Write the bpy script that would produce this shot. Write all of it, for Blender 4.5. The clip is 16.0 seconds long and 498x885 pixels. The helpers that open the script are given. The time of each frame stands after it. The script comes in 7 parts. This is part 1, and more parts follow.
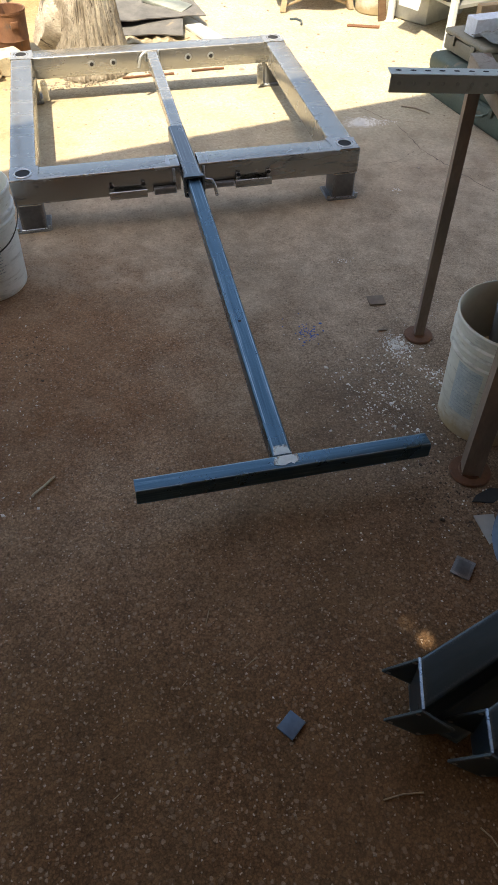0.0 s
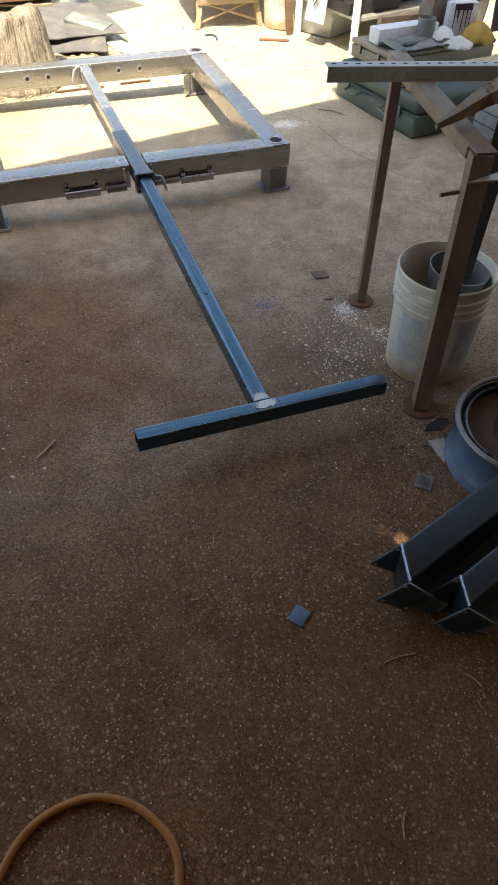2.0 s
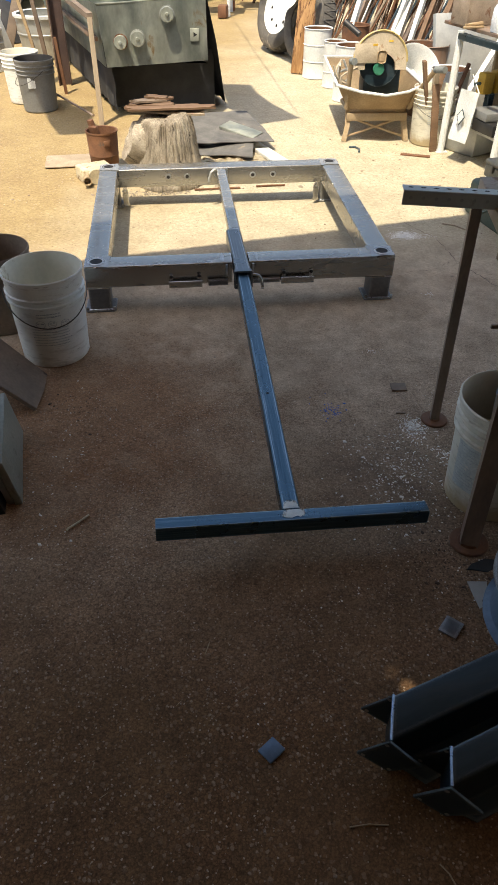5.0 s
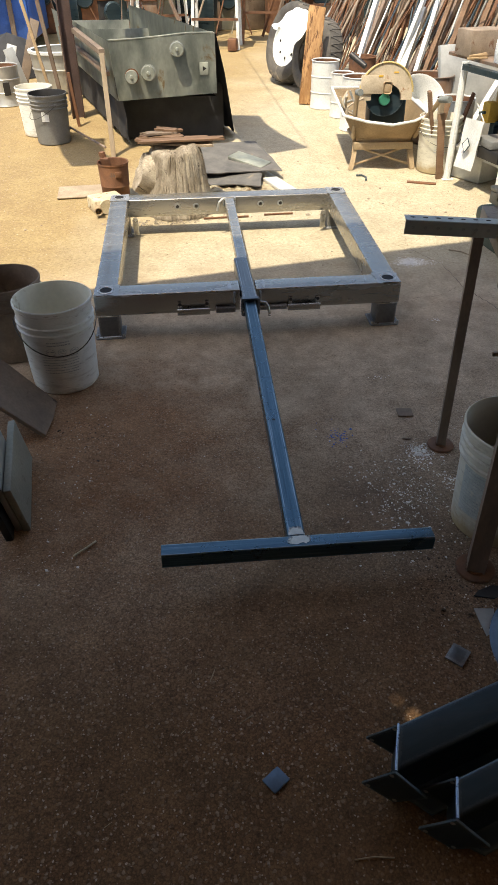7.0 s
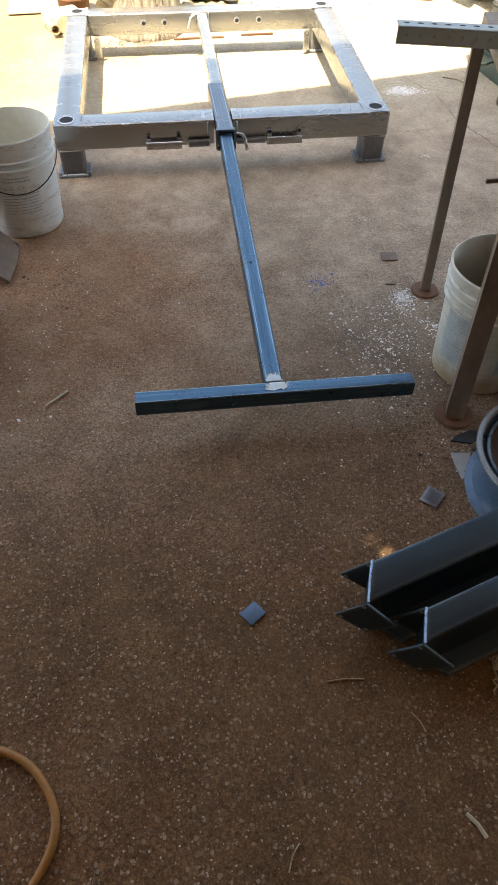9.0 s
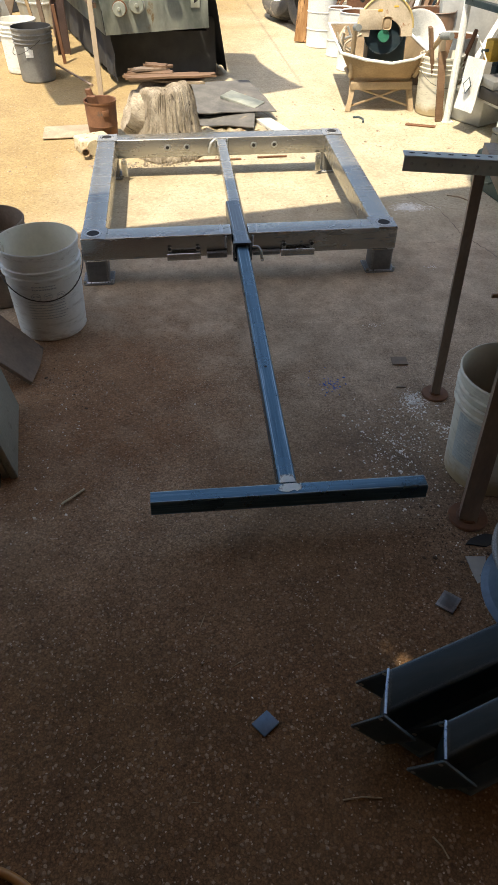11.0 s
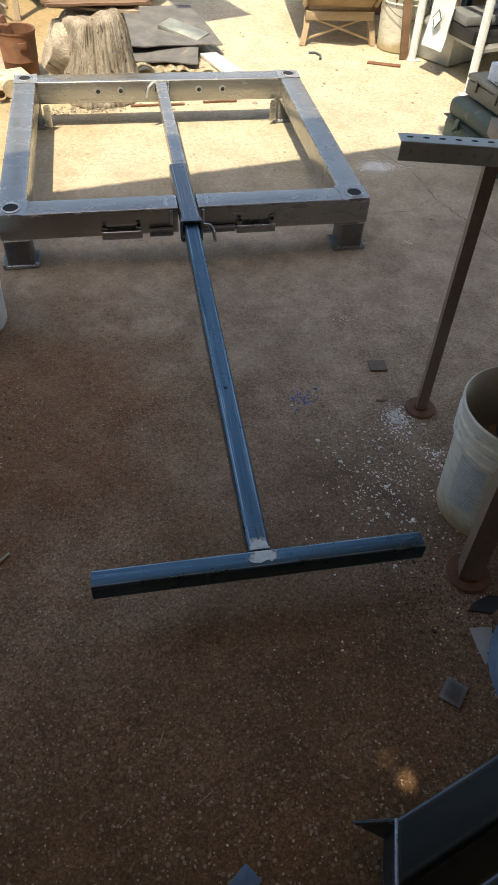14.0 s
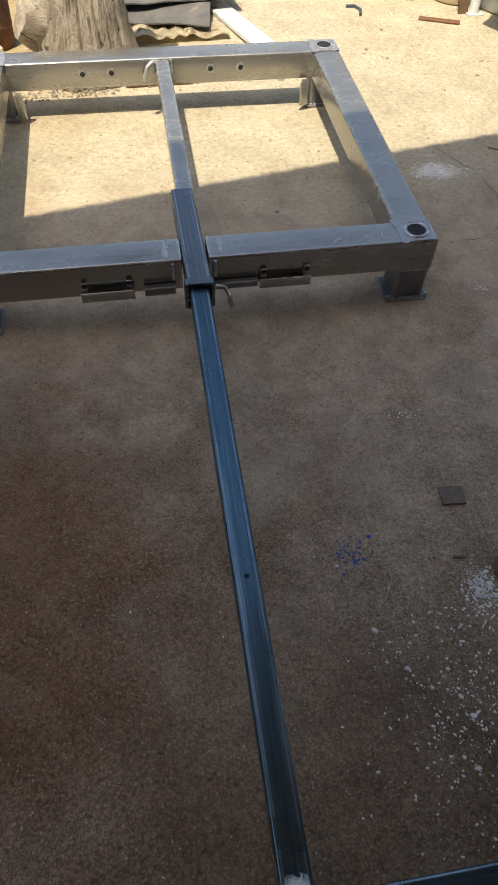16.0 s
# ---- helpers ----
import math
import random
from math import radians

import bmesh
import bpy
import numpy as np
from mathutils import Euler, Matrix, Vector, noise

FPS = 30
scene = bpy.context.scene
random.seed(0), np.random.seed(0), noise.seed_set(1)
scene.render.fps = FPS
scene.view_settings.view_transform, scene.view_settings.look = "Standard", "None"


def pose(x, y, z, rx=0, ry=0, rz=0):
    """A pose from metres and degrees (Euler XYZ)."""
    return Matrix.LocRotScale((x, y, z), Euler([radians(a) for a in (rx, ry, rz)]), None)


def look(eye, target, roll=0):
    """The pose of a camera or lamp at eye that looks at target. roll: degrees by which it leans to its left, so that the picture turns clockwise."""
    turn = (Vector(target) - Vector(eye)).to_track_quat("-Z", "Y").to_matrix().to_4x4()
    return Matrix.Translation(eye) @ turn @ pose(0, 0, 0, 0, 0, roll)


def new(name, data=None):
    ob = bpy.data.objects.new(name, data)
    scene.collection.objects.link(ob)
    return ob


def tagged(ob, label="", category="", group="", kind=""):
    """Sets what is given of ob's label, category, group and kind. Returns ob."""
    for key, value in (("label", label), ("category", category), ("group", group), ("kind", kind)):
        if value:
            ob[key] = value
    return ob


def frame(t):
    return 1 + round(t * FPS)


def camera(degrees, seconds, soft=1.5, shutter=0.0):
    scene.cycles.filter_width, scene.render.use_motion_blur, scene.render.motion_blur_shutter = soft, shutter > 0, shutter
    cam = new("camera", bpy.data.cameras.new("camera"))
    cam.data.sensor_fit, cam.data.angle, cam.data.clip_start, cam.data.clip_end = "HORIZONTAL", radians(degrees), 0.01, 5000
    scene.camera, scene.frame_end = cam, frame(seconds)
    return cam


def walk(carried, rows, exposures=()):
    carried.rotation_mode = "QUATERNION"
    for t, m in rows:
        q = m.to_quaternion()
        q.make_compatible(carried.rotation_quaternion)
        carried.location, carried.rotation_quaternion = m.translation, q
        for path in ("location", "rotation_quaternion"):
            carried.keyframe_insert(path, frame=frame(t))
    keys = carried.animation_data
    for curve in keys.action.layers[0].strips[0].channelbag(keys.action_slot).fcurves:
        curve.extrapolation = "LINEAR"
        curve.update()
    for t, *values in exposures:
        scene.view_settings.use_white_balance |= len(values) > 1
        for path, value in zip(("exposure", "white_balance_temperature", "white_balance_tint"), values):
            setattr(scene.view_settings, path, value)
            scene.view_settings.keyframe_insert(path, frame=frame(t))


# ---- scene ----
cam = camera(40.1, 16.0, soft=1.1)
PATH = [
    (0, (0.273, -2.592, 1.416), (0.579, -1.273, -0.056), 0.5),
    (0.5, (0.291, -2.663, 1.431), (0.589, -1.367, -0.062), 0.6),
    (1, (0.157, -2.766, 1.421), (0.516, -1.468, -0.058), -0.5),
    (1.5, (0.074, -2.821, 1.435), (0.548, -1.534, -0.021), 1.1),
    (2, (0.045, -2.837, 1.45), (0.562, -1.542, 0.016), 1.9),
    (2.5, (0.031, -2.828, 1.441), (0.539, -1.509, 0.026), 1.8),
    (3, (0.046, -2.84, 1.432), (0.553, -1.462, 0.075), 2.7),
    (3.5, (0.094, -2.829, 1.471), (0.508, -1.348, 0.193), 3.0),
    (4, (0.231, -2.809, 1.462), (0.54, -1.271, 0.222), 4.2),
    (4.5, (0.326, -2.828, 1.47), (0.531, -1.282, 0.218), 1.5),
    (4.7, (0.333, -2.831, 1.469), (0.525, -1.293, 0.206), 1.0),
    (6.8, (0.36, -2.839, 1.467), (0.497, -1.242, 0.271), -0.5),
    (7, (0.356, -2.84, 1.485), (0.505, -1.252, 0.278), -0.4),
    (7.5, (0.366, -2.802, 1.431), (0.502, -1.475, -0.059), -0.3),
    (8, (0.369, -2.815, 1.406), (0.527, -1.519, -0.109), 0.0),
    (8.5, (0.371, -2.821, 1.408), (0.538, -1.517, -0.099), 0.2),
    (9, (0.37, -2.826, 1.414), (0.544, -1.517, -0.089), 0.7),
    (9.5, (0.367, -2.838, 1.412), (0.535, -1.488, -0.054), 0.5),
    (9.7, (0.358, -2.835, 1.429), (0.529, -1.417, 0.028), 0.8),
    (11.8, (0.37, -2.822, 1.446), (0.511, -1.312, 0.142), -0.5),
    (12, (0.373, -2.821, 1.448), (0.51, -1.319, 0.134), -0.9),
    (12.5, (0.385, -2.815, 1.441), (0.506, -1.323, 0.115), -1.5),
    (13, (0.386, -2.752, 1.442), (0.494, -1.272, 0.101), -1.6),
    (13.5, (0.352, -2.556, 1.406), (0.545, -1.126, 0.022), 1.4),
    (14, (0.383, -2.367, 1.413), (0.681, -1.015, -0.031), 3.3),
    (14.5, (0.514, -2.178, 1.374), (0.651, -0.939, -0.19), 2.5),
    (15, (0.483, -2.02, 1.349), (0.581, -0.766, -0.207), 1.1),
    (15.5, (0.381, -1.783, 1.365), (0.648, -0.528, -0.169), 3.4),
    (16, (0.494, -1.592, 1.343), (0.726, -0.363, -0.218), 2.1),
]
EXPOSURES = [(t, e, k, 10) for t, e, k in ((0.0, 1.66, 8100), (0.5, 1.82, 8100), (1.5, 1.9, 8150), (2.5, 1.88, 8150), (3.0, 1.9, 8000), (3.5, 1.82, 7950), (4.0, 1.32, 7900), (4.5, 1.14, 7900), (7.0, 1.10, 7850), (7.5, 1.27, 8400), (8.0, 1.95, 8400),
                                           (8.5, 2.38, 8350), (9.5, 2.4, 8250), (9.7, 2.15, 8200), (11.8, 1.18, 7850), (13.0, 1.08, 7850), (14.0, 1.25, 7900), (14.5, 1.55, 7600), (15.0, 1.66, 7400), (15.5, 1.19, 7250), (16.0, 0.98, 7750))]
walk(cam, [(t, look(eye, target, roll)) for t, eye, target, roll in PATH], EXPOSURES)

# ---- light ----
SUN = Vector((0.25, 0.36, -1.0)).normalized()          # the way the sunlight travels
world = bpy.data.worlds.new("sky")
scene.world = world
world.use_nodes = True
wn = world.node_tree
sky = wn.nodes.new("ShaderNodeTexSky")
sky.sky_type = "NISHITA"
sky.sun_disc = False
sky.sun_elevation = math.asin(-SUN.z)
sky.sun_rotation = math.atan2(-SUN.x, -SUN.y)
sky.altitude, sky.air_density, sky.dust_density, sky.ozone_density = 200, 1.0, 1.8, 1.0
wn.links.new(sky.outputs["Color"], wn.nodes["Background"].inputs["Color"])
wn.nodes["Background"].inputs["Strength"].default_value = 0.15
sun_data = bpy.data.lights.new("sun", "SUN")
sun_data.energy, sun_data.angle, sun_data.color = 2.9, radians(0.6), (1.0, 0.955, 0.86)
sun = new("sun", sun_data)
sun.matrix_world = Matrix.Translation((-2, -3, 8)) @ SUN.to_track_quat("-Z", "Y").to_matrix().to_4x4()

# ---- materials ----


def nd(nt, kind, **kw):
    n = nt.nodes.new(kind)
    for k, v in kw.items():
        n.inputs[k].default_value = v
    return n


def col(c):
    return (c[0], c[1], c[2], 1.0)


def mixc(nt, fac, a, b, mode="MIX"):
    m = nt.nodes.new("ShaderNodeMix")
    m.data_type, m.blend_type = "RGBA", mode
    for sock, v in ((m.inputs[0], fac), (m.inputs[6], a), (m.inputs[7], b)):
        if isinstance(v, (tuple, list)):
            sock.default_value = col(v)
        elif isinstance(v, (int, float)):
            sock.default_value = v
        else:
            nt.links.new(v, sock)
    return m.outputs[2]


def ramp(nt, src, lo, hi, a=0.0, b=1.0):
    r = nt.nodes.new("ShaderNodeMapRange")
    r.inputs["From Min"].default_value, r.inputs["From Max"].default_value = lo, hi
    r.inputs["To Min"].default_value, r.inputs["To Max"].default_value = a, b
    nt.links.new(src, r.inputs["Value"])
    return r.outputs["Result"]


def noise_of(nt, vec, scale, detail=4.0, rough=0.6, dist=0.0):
    n = nd(nt, "ShaderNodeTexNoise", Scale=scale, Detail=detail, Roughness=rough, Distortion=dist)
    nt.links.new(vec, n.inputs["Vector"])
    return n.outputs["Fac"]


def voro(nt, vec, scale, feature="F1"):
    v = nt.nodes.new("ShaderNodeTexVoronoi")
    v.feature = feature
    v.inputs["Scale"].default_value = scale
    nt.links.new(vec, v.inputs["Vector"])
    return v


def math_of(nt, op, a, b=0.0):
    m = nt.nodes.new("ShaderNodeMath")
    m.operation = op
    for i, v in enumerate((a, b)):
        if isinstance(v, (int, float)):
            m.inputs[i].default_value = v
        else:
            nt.links.new(v, m.inputs[i])
    return m.outputs[0]


def blank(name):
    m = bpy.data.materials.new(name)
    m.use_nodes = True
    nt = m.node_tree
    bsdf = nt.nodes["Principled BSDF"]
    tc = nt.nodes.new("ShaderNodeTexCoord")
    return m, nt, bsdf, tc.outputs["Object"]


def bumped(nt, bsdf, height, dist=0.002, strength=0.5):
    b = nt.nodes.new("ShaderNodeBump")
    b.inputs["Strength"].default_value, b.inputs["Distance"].default_value = strength, dist
    nt.links.new(height, b.inputs["Height"])
    nt.links.new(b.outputs["Normal"], bsdf.inputs["Normal"])


def surf(name, c1, c2, rough=0.6, metal=0.0, coarse=9.0, fine=120.0, stain=None, stain_at=0.58, stain_scale=5.0,
         bump=0.3, dist=0.001, rough_var=0.15, stretch=None, vary=0.12, grain=0.28, edge=None, soft=0.07):
    """A worn surface: two tones at a coarse scale, fine grain, and patches of a stain with its own roughness."""
    m, nt, bsdf, vec = blank(name)
    if stretch:
        mp = nt.nodes.new("ShaderNodeMapping")
        mp.inputs["Scale"].default_value = stretch
        nt.links.new(vec, mp.inputs["Vector"])
        vec = mp.outputs["Vector"]
    info = nt.nodes.new("ShaderNodeObjectInfo")
    big = noise_of(nt, vec, coarse, 5.0, 0.62)
    small = noise_of(nt, vec, fine, 3.0, 0.6)
    c = mixc(nt, ramp(nt, big, 0.35, 0.65), c1, c2)
    c = mixc(nt, 1.0, c, mixc(nt, small, (1 - grain,) * 3, (1 + grain,) * 3), "MULTIPLY")
    c = mixc(nt, 1.0, c, mixc(nt, info.outputs["Random"], (1 - vary,) * 3, (1 + vary,) * 3), "MULTIPLY")
    rg = ramp(nt, big, 0.3, 0.7, max(0.03, rough - rough_var), min(1.0, rough + rough_var))
    if stain:
        st = noise_of(nt, vec, stain_scale, 7.0, 0.68, 0.6)
        k = ramp(nt, st, stain_at, stain_at + soft)
        c = mixc(nt, k, c, stain)
        if metal > 0:
            nt.links.new(ramp(nt, k, 0, 1, metal, 0.0), bsdf.inputs["Metallic"])
        rg = math_of(nt, "MAXIMUM", rg, math_of(nt, "MULTIPLY", k, 0.8))
    if edge:
        # corners brightened: rubbed wear, with edge highlights painted in
        bev = nt.nodes.new("ShaderNodeBevel")
        bev.samples = 4
        bev.inputs["Radius"].default_value = 0.013
        geo = nt.nodes.new("ShaderNodeNewGeometry")
        dot = nt.nodes.new("ShaderNodeVectorMath")
        dot.operation = "DOT_PRODUCT"
        nt.links.new(bev.outputs["Normal"], dot.inputs[0])
        nt.links.new(geo.outputs["Normal"], dot.inputs[1])
        rub_glint = math_of(nt, "MULTIPLY", ramp(nt, dot.outputs["Value"], 0.992, 0.93), ramp(nt, noise_of(nt, vec, 9.0, 5.0), 0.35, 0.6, 0.35, 0.9))
        c = mixc(nt, rub_glint, c, edge)
    nt.links.new(c, bsdf.inputs["Base Color"])
    nt.links.new(rg, bsdf.inputs["Roughness"])
    if not stain or metal == 0:
        bsdf.inputs["Metallic"].default_value = metal
    bumped(nt, bsdf, math_of(nt, "ADD", math_of(nt, "MULTIPLY", big, 0.6), math_of(nt, "MULTIPLY", small, 0.5)), dist, bump)
    return m


def floor_material():
    """Old dusty concrete with worn-out aggregate; red earth lies over it in patches and takes over in the yard."""
    m, nt, bsdf, vec = blank("old_concrete")
    sep = nt.nodes.new("ShaderNodeSeparateXYZ")
    nt.links.new(vec, sep.inputs[0])
    X, Y = sep.outputs["X"], sep.outputs["Y"]
    big = noise_of(nt, vec, 1.3, 5.0, 0.6, 0.4)
    mid = noise_of(nt, vec, 5.5, 6.0, 0.65, 0.3)
    fine = noise_of(nt, vec, 70.0, 4.0, 0.65)
    grit = noise_of(nt, vec, 330.0, 2.0, 0.6)
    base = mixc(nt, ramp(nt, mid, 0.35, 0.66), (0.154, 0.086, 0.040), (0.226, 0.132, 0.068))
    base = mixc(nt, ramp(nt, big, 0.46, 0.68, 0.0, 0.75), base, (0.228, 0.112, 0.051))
    # trodden brown dirt between dust and red dirt; light falloff painted in along Y
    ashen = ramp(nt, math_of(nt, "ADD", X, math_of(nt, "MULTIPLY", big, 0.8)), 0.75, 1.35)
    trod_falloff = ramp(nt, math_of(nt, "ADD", Y, math_of(nt, "MULTIPLY", big, 1.0)), -1.55, -0.45)
    base = mixc(nt, math_of(nt, "MULTIPLY", trod_falloff, 0.9), base, mixc(nt, ashen, mixc(nt, ramp(nt, mid, 0.35, 0.66), (0.352, 0.234, 0.149), (0.49, 0.346, 0.234)),
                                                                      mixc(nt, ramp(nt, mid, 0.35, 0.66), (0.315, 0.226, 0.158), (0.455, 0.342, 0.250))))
    # a rusty stain beside the pail, with a ragged outline
    ctr = nt.nodes.new("ShaderNodeVectorMath")
    ctr.operation = "DISTANCE"
    nt.links.new(vec, ctr.inputs[0])
    ctr.inputs[1].default_value = (0.04, -0.85, 0.0)
    rusty = ramp(nt, math_of(nt, "ADD", ctr.outputs["Value"], math_of(nt, "MULTIPLY", mid, 0.75)), 1.12, 0.60)
    # pale dust over mid-slab, dark dirt further in; also paints the light's falloff
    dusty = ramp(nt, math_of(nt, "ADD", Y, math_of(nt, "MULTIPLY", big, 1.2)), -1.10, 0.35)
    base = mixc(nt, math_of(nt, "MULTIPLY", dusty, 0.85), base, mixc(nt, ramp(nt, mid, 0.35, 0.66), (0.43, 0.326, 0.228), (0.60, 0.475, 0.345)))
    base = mixc(nt, math_of(nt, "MULTIPLY", rusty, 0.7), base, (0.27, 0.122, 0.048))
    # a ragged darker patch on the slab round the stand and pail
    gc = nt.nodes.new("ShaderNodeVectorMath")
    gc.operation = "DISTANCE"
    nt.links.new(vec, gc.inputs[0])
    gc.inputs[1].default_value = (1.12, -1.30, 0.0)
    dark_patch = ramp(nt, math_of(nt, "ADD", gc.outputs["Value"], math_of(nt, "MULTIPLY", mid, 0.55)), 0.78, 0.38)
    base = mixc(nt, math_of(nt, "MULTIPLY", dark_patch, 0.45), base, (0.16, 0.115, 0.082))
    mot = noise_of(nt, vec, 8.0, 9.0, 0.72, 0.2)
    base = mixc(nt, 1.0, base, mixc(nt, ramp(nt, mot, 0.3, 0.7), (0.78, 0.78, 0.78), (1.18, 1.18, 1.17)), "MULTIPLY")
    # aggregate: densely packed stones of two sizes, worn bare towards the workshop
    wob = nd(nt, "ShaderNodeTexNoise", Scale=90.0, Detail=2.0)
    nt.links.new(vec, wob.inputs["Vector"])
    wv = nt.nodes.new("ShaderNodeVectorMath")
    wv.operation = "MULTIPLY_ADD"
    nt.links.new(wob.outputs["Color"], wv.inputs[0])
    wv.inputs[1].default_value = (0.009, 0.009, 0.009)
    nt.links.new(vec, wv.inputs[2])
    sv = wv.outputs[0]
    st = voro(nt, sv, 210.0)
    st2 = voro(nt, sv, 105.0)
    sepc = nt.nodes.new("ShaderNodeSeparateColor")
    nt.links.new(st.outputs["Color"], sepc.inputs[0])
    sepd = nt.nodes.new("ShaderNodeSeparateColor")
    nt.links.new(st2.outputs["Color"], sepd.inputs[0])
    worn = math_of(nt, "MULTIPLY", ramp(nt, math_of(nt, "ADD", Y, math_of(nt, "MULTIPLY", mid, 1.8)), 1.1, -0.2, 0.15, 1.0),
                   ramp(nt, big, 0.30, 0.55, 0.6, 1.0))
    tone = mixc(nt, sepc.outputs[0], (0.74, 0.72, 0.70), (1.28, 1.28, 1.28))
    gap = ramp(nt, st.outputs["Distance"], 0.72, 0.45, 0.64, 1.0)
    grain = mixc(nt, 1.0, tone, gap, "MULTIPLY")
    c = mixc(nt, worn, base, mixc(nt, 1.0, base, grain, "MULTIPLY"))
    pale = math_of(nt, "MULTIPLY", ramp(nt, sepc.outputs[1], 0.93, 0.955), ramp(nt, st.outputs["Distance"], 0.55, 0.40))
    large = math_of(nt, "MULTIPLY", ramp(nt, sepd.outputs[0], 0.83, 0.89), ramp(nt, st2.outputs["Distance"], 0.52, 0.36))
    c = mixc(nt, math_of(nt, "MULTIPLY", pale, math_of(nt, "MULTIPLY", worn, 0.85)), c,
             mixc(nt, sepc.outputs[2], (0.26, 0.18, 0.125), (0.60, 0.50, 0.40)))
    c = mixc(nt, math_of(nt, "MULTIPLY", large, math_of(nt, "MULTIPLY", worn, 0.72)), c,
             mixc(nt, sepd.outputs[2], (0.22, 0.140, 0.085), (0.52, 0.395, 0.285)))
    # single larger pebbles, flat and brown
    cob = voro(nt, sv, 58.0)
    sepk = nt.nodes.new("ShaderNodeSeparateColor")
    nt.links.new(cob.outputs["Color"], sepk.inputs[0])
    cobs = math_of(nt, "MULTIPLY", ramp(nt, sepk.outputs[0], 0.78, 0.84), ramp(nt, cob.outputs["Distance"], 0.40, 0.28))
    c = mixc(nt, math_of(nt, "MULTIPLY", cobs, math_of(nt, "MULTIPLY", worn, 0.42)), c,
             mixc(nt, sepk.outputs[2], (0.20, 0.125, 0.075), (0.43, 0.315, 0.225)))
    # dark pits between the stones
    pit = voro(nt, sv, 85.0)
    sepq = nt.nodes.new("ShaderNodeSeparateColor")
    nt.links.new(pit.outputs["Color"], sepq.inputs[0])
    pits = math_of(nt, "MULTIPLY", ramp(nt, sepq.outputs[0], 0.70, 0.78), ramp(nt, pit.outputs["Distance"], 0.42, 0.20))
    c = mixc(nt, math_of(nt, "MULTIPLY", pits, 0.42), c, mixc(nt, 1.0, c, (0.30, 0.29, 0.28), "MULTIPLY"))
    # yard: pale trodden slab, red earth to one side
    yard = ramp(nt, math_of(nt, "ADD", Y, math_of(nt, "MULTIPLY", mid, 0.5)), 0.35, 1.0)
    slab = mixc(nt, ramp(nt, mid, 0.35, 0.68), (0.39, 0.345, 0.248), (0.50, 0.45, 0.335))
    earth = mixc(nt, ramp(nt, mid, 0.3, 0.7), (0.285, 0.205, 0.105), (0.375, 0.288, 0.152))
    side = ramp(nt, math_of(nt, "ADD", math_of(nt, "ADD", X, math_of(nt, "MULTIPLY", Y, -0.28)), math_of(nt, "MULTIPLY", big, 1.2)), 0.75, -0.15)
    c = mixc(nt, yard, c, mixc(nt, 1.0, mixc(nt, side, slab, earth), mixc(nt, ramp(nt, noise_of(nt, vec, 55.0, 6.0, 0.75), 0.3, 0.7), (0.74, 0.73, 0.72), (1.22, 1.22, 1.22)), "MULTIPLY"))
    peb = voro(nt, sv, 70.0)
    sepp = nt.nodes.new("ShaderNodeSeparateColor")
    nt.links.new(peb.outputs["Color"], sepp.inputs[0])
    stones = math_of(nt, "MULTIPLY", ramp(nt, sepp.outputs[0], 0.62, 0.72), ramp(nt, peb.outputs["Distance"], 0.35, 0.22))
    c = mixc(nt, math_of(nt, "MULTIPLY", math_of(nt, "MULTIPLY", stones, yard), 0.75), c, mixc(nt, sepp.outputs[1], (0.16, 0.10, 0.06), (0.55, 0.45, 0.32)))
    c = mixc(nt, 1.0, c, mixc(nt, fine, (0.72, 0.72, 0.72), (1.28, 1.28, 1.28)), "MULTIPLY")
    c = mixc(nt, 1.0, c, mixc(nt, grit, (0.80, 0.80, 0.80), (1.20, 1.20, 1.20)), "MULTIPLY")
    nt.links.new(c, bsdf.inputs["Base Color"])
    nt.links.new(ramp(nt, mid, 0.3, 0.7, 0.62, 0.9), bsdf.inputs["Roughness"])
    bsdf.inputs["Specular IOR Level"].default_value = 0.14
    h = math_of(nt, "ADD", math_of(nt, "MULTIPLY", fine, 0.8), math_of(nt, "MULTIPLY", math_of(nt, "ADD", math_of(nt, "ADD", pale, cobs), large), math_of(nt, "MULTIPLY", worn, 0.5)))
    h = math_of(nt, "ADD", h, math_of(nt, "MULTIPLY", grit, 0.35))
    h = math_of(nt, "ADD", h, math_of(nt, "MULTIPLY", noise_of(nt, vec, 42.0, 5.0, 0.7), 1.1))
    bumped(nt, bsdf, h, 0.0035, 0.7)
    return m


def plain(name, c, rough=0.5, metal=0.0):
    m, nt, bsdf, vec = blank(name)
    n = noise_of(nt, vec, 60.0, 4.0)
    nt.links.new(mixc(nt, n, tuple(v * 0.85 for v in c), tuple(v * 1.15 for v in c)), bsdf.inputs["Base Color"])
    bsdf.inputs["Roughness"].default_value, bsdf.inputs["Metallic"].default_value = rough, metal
    return m


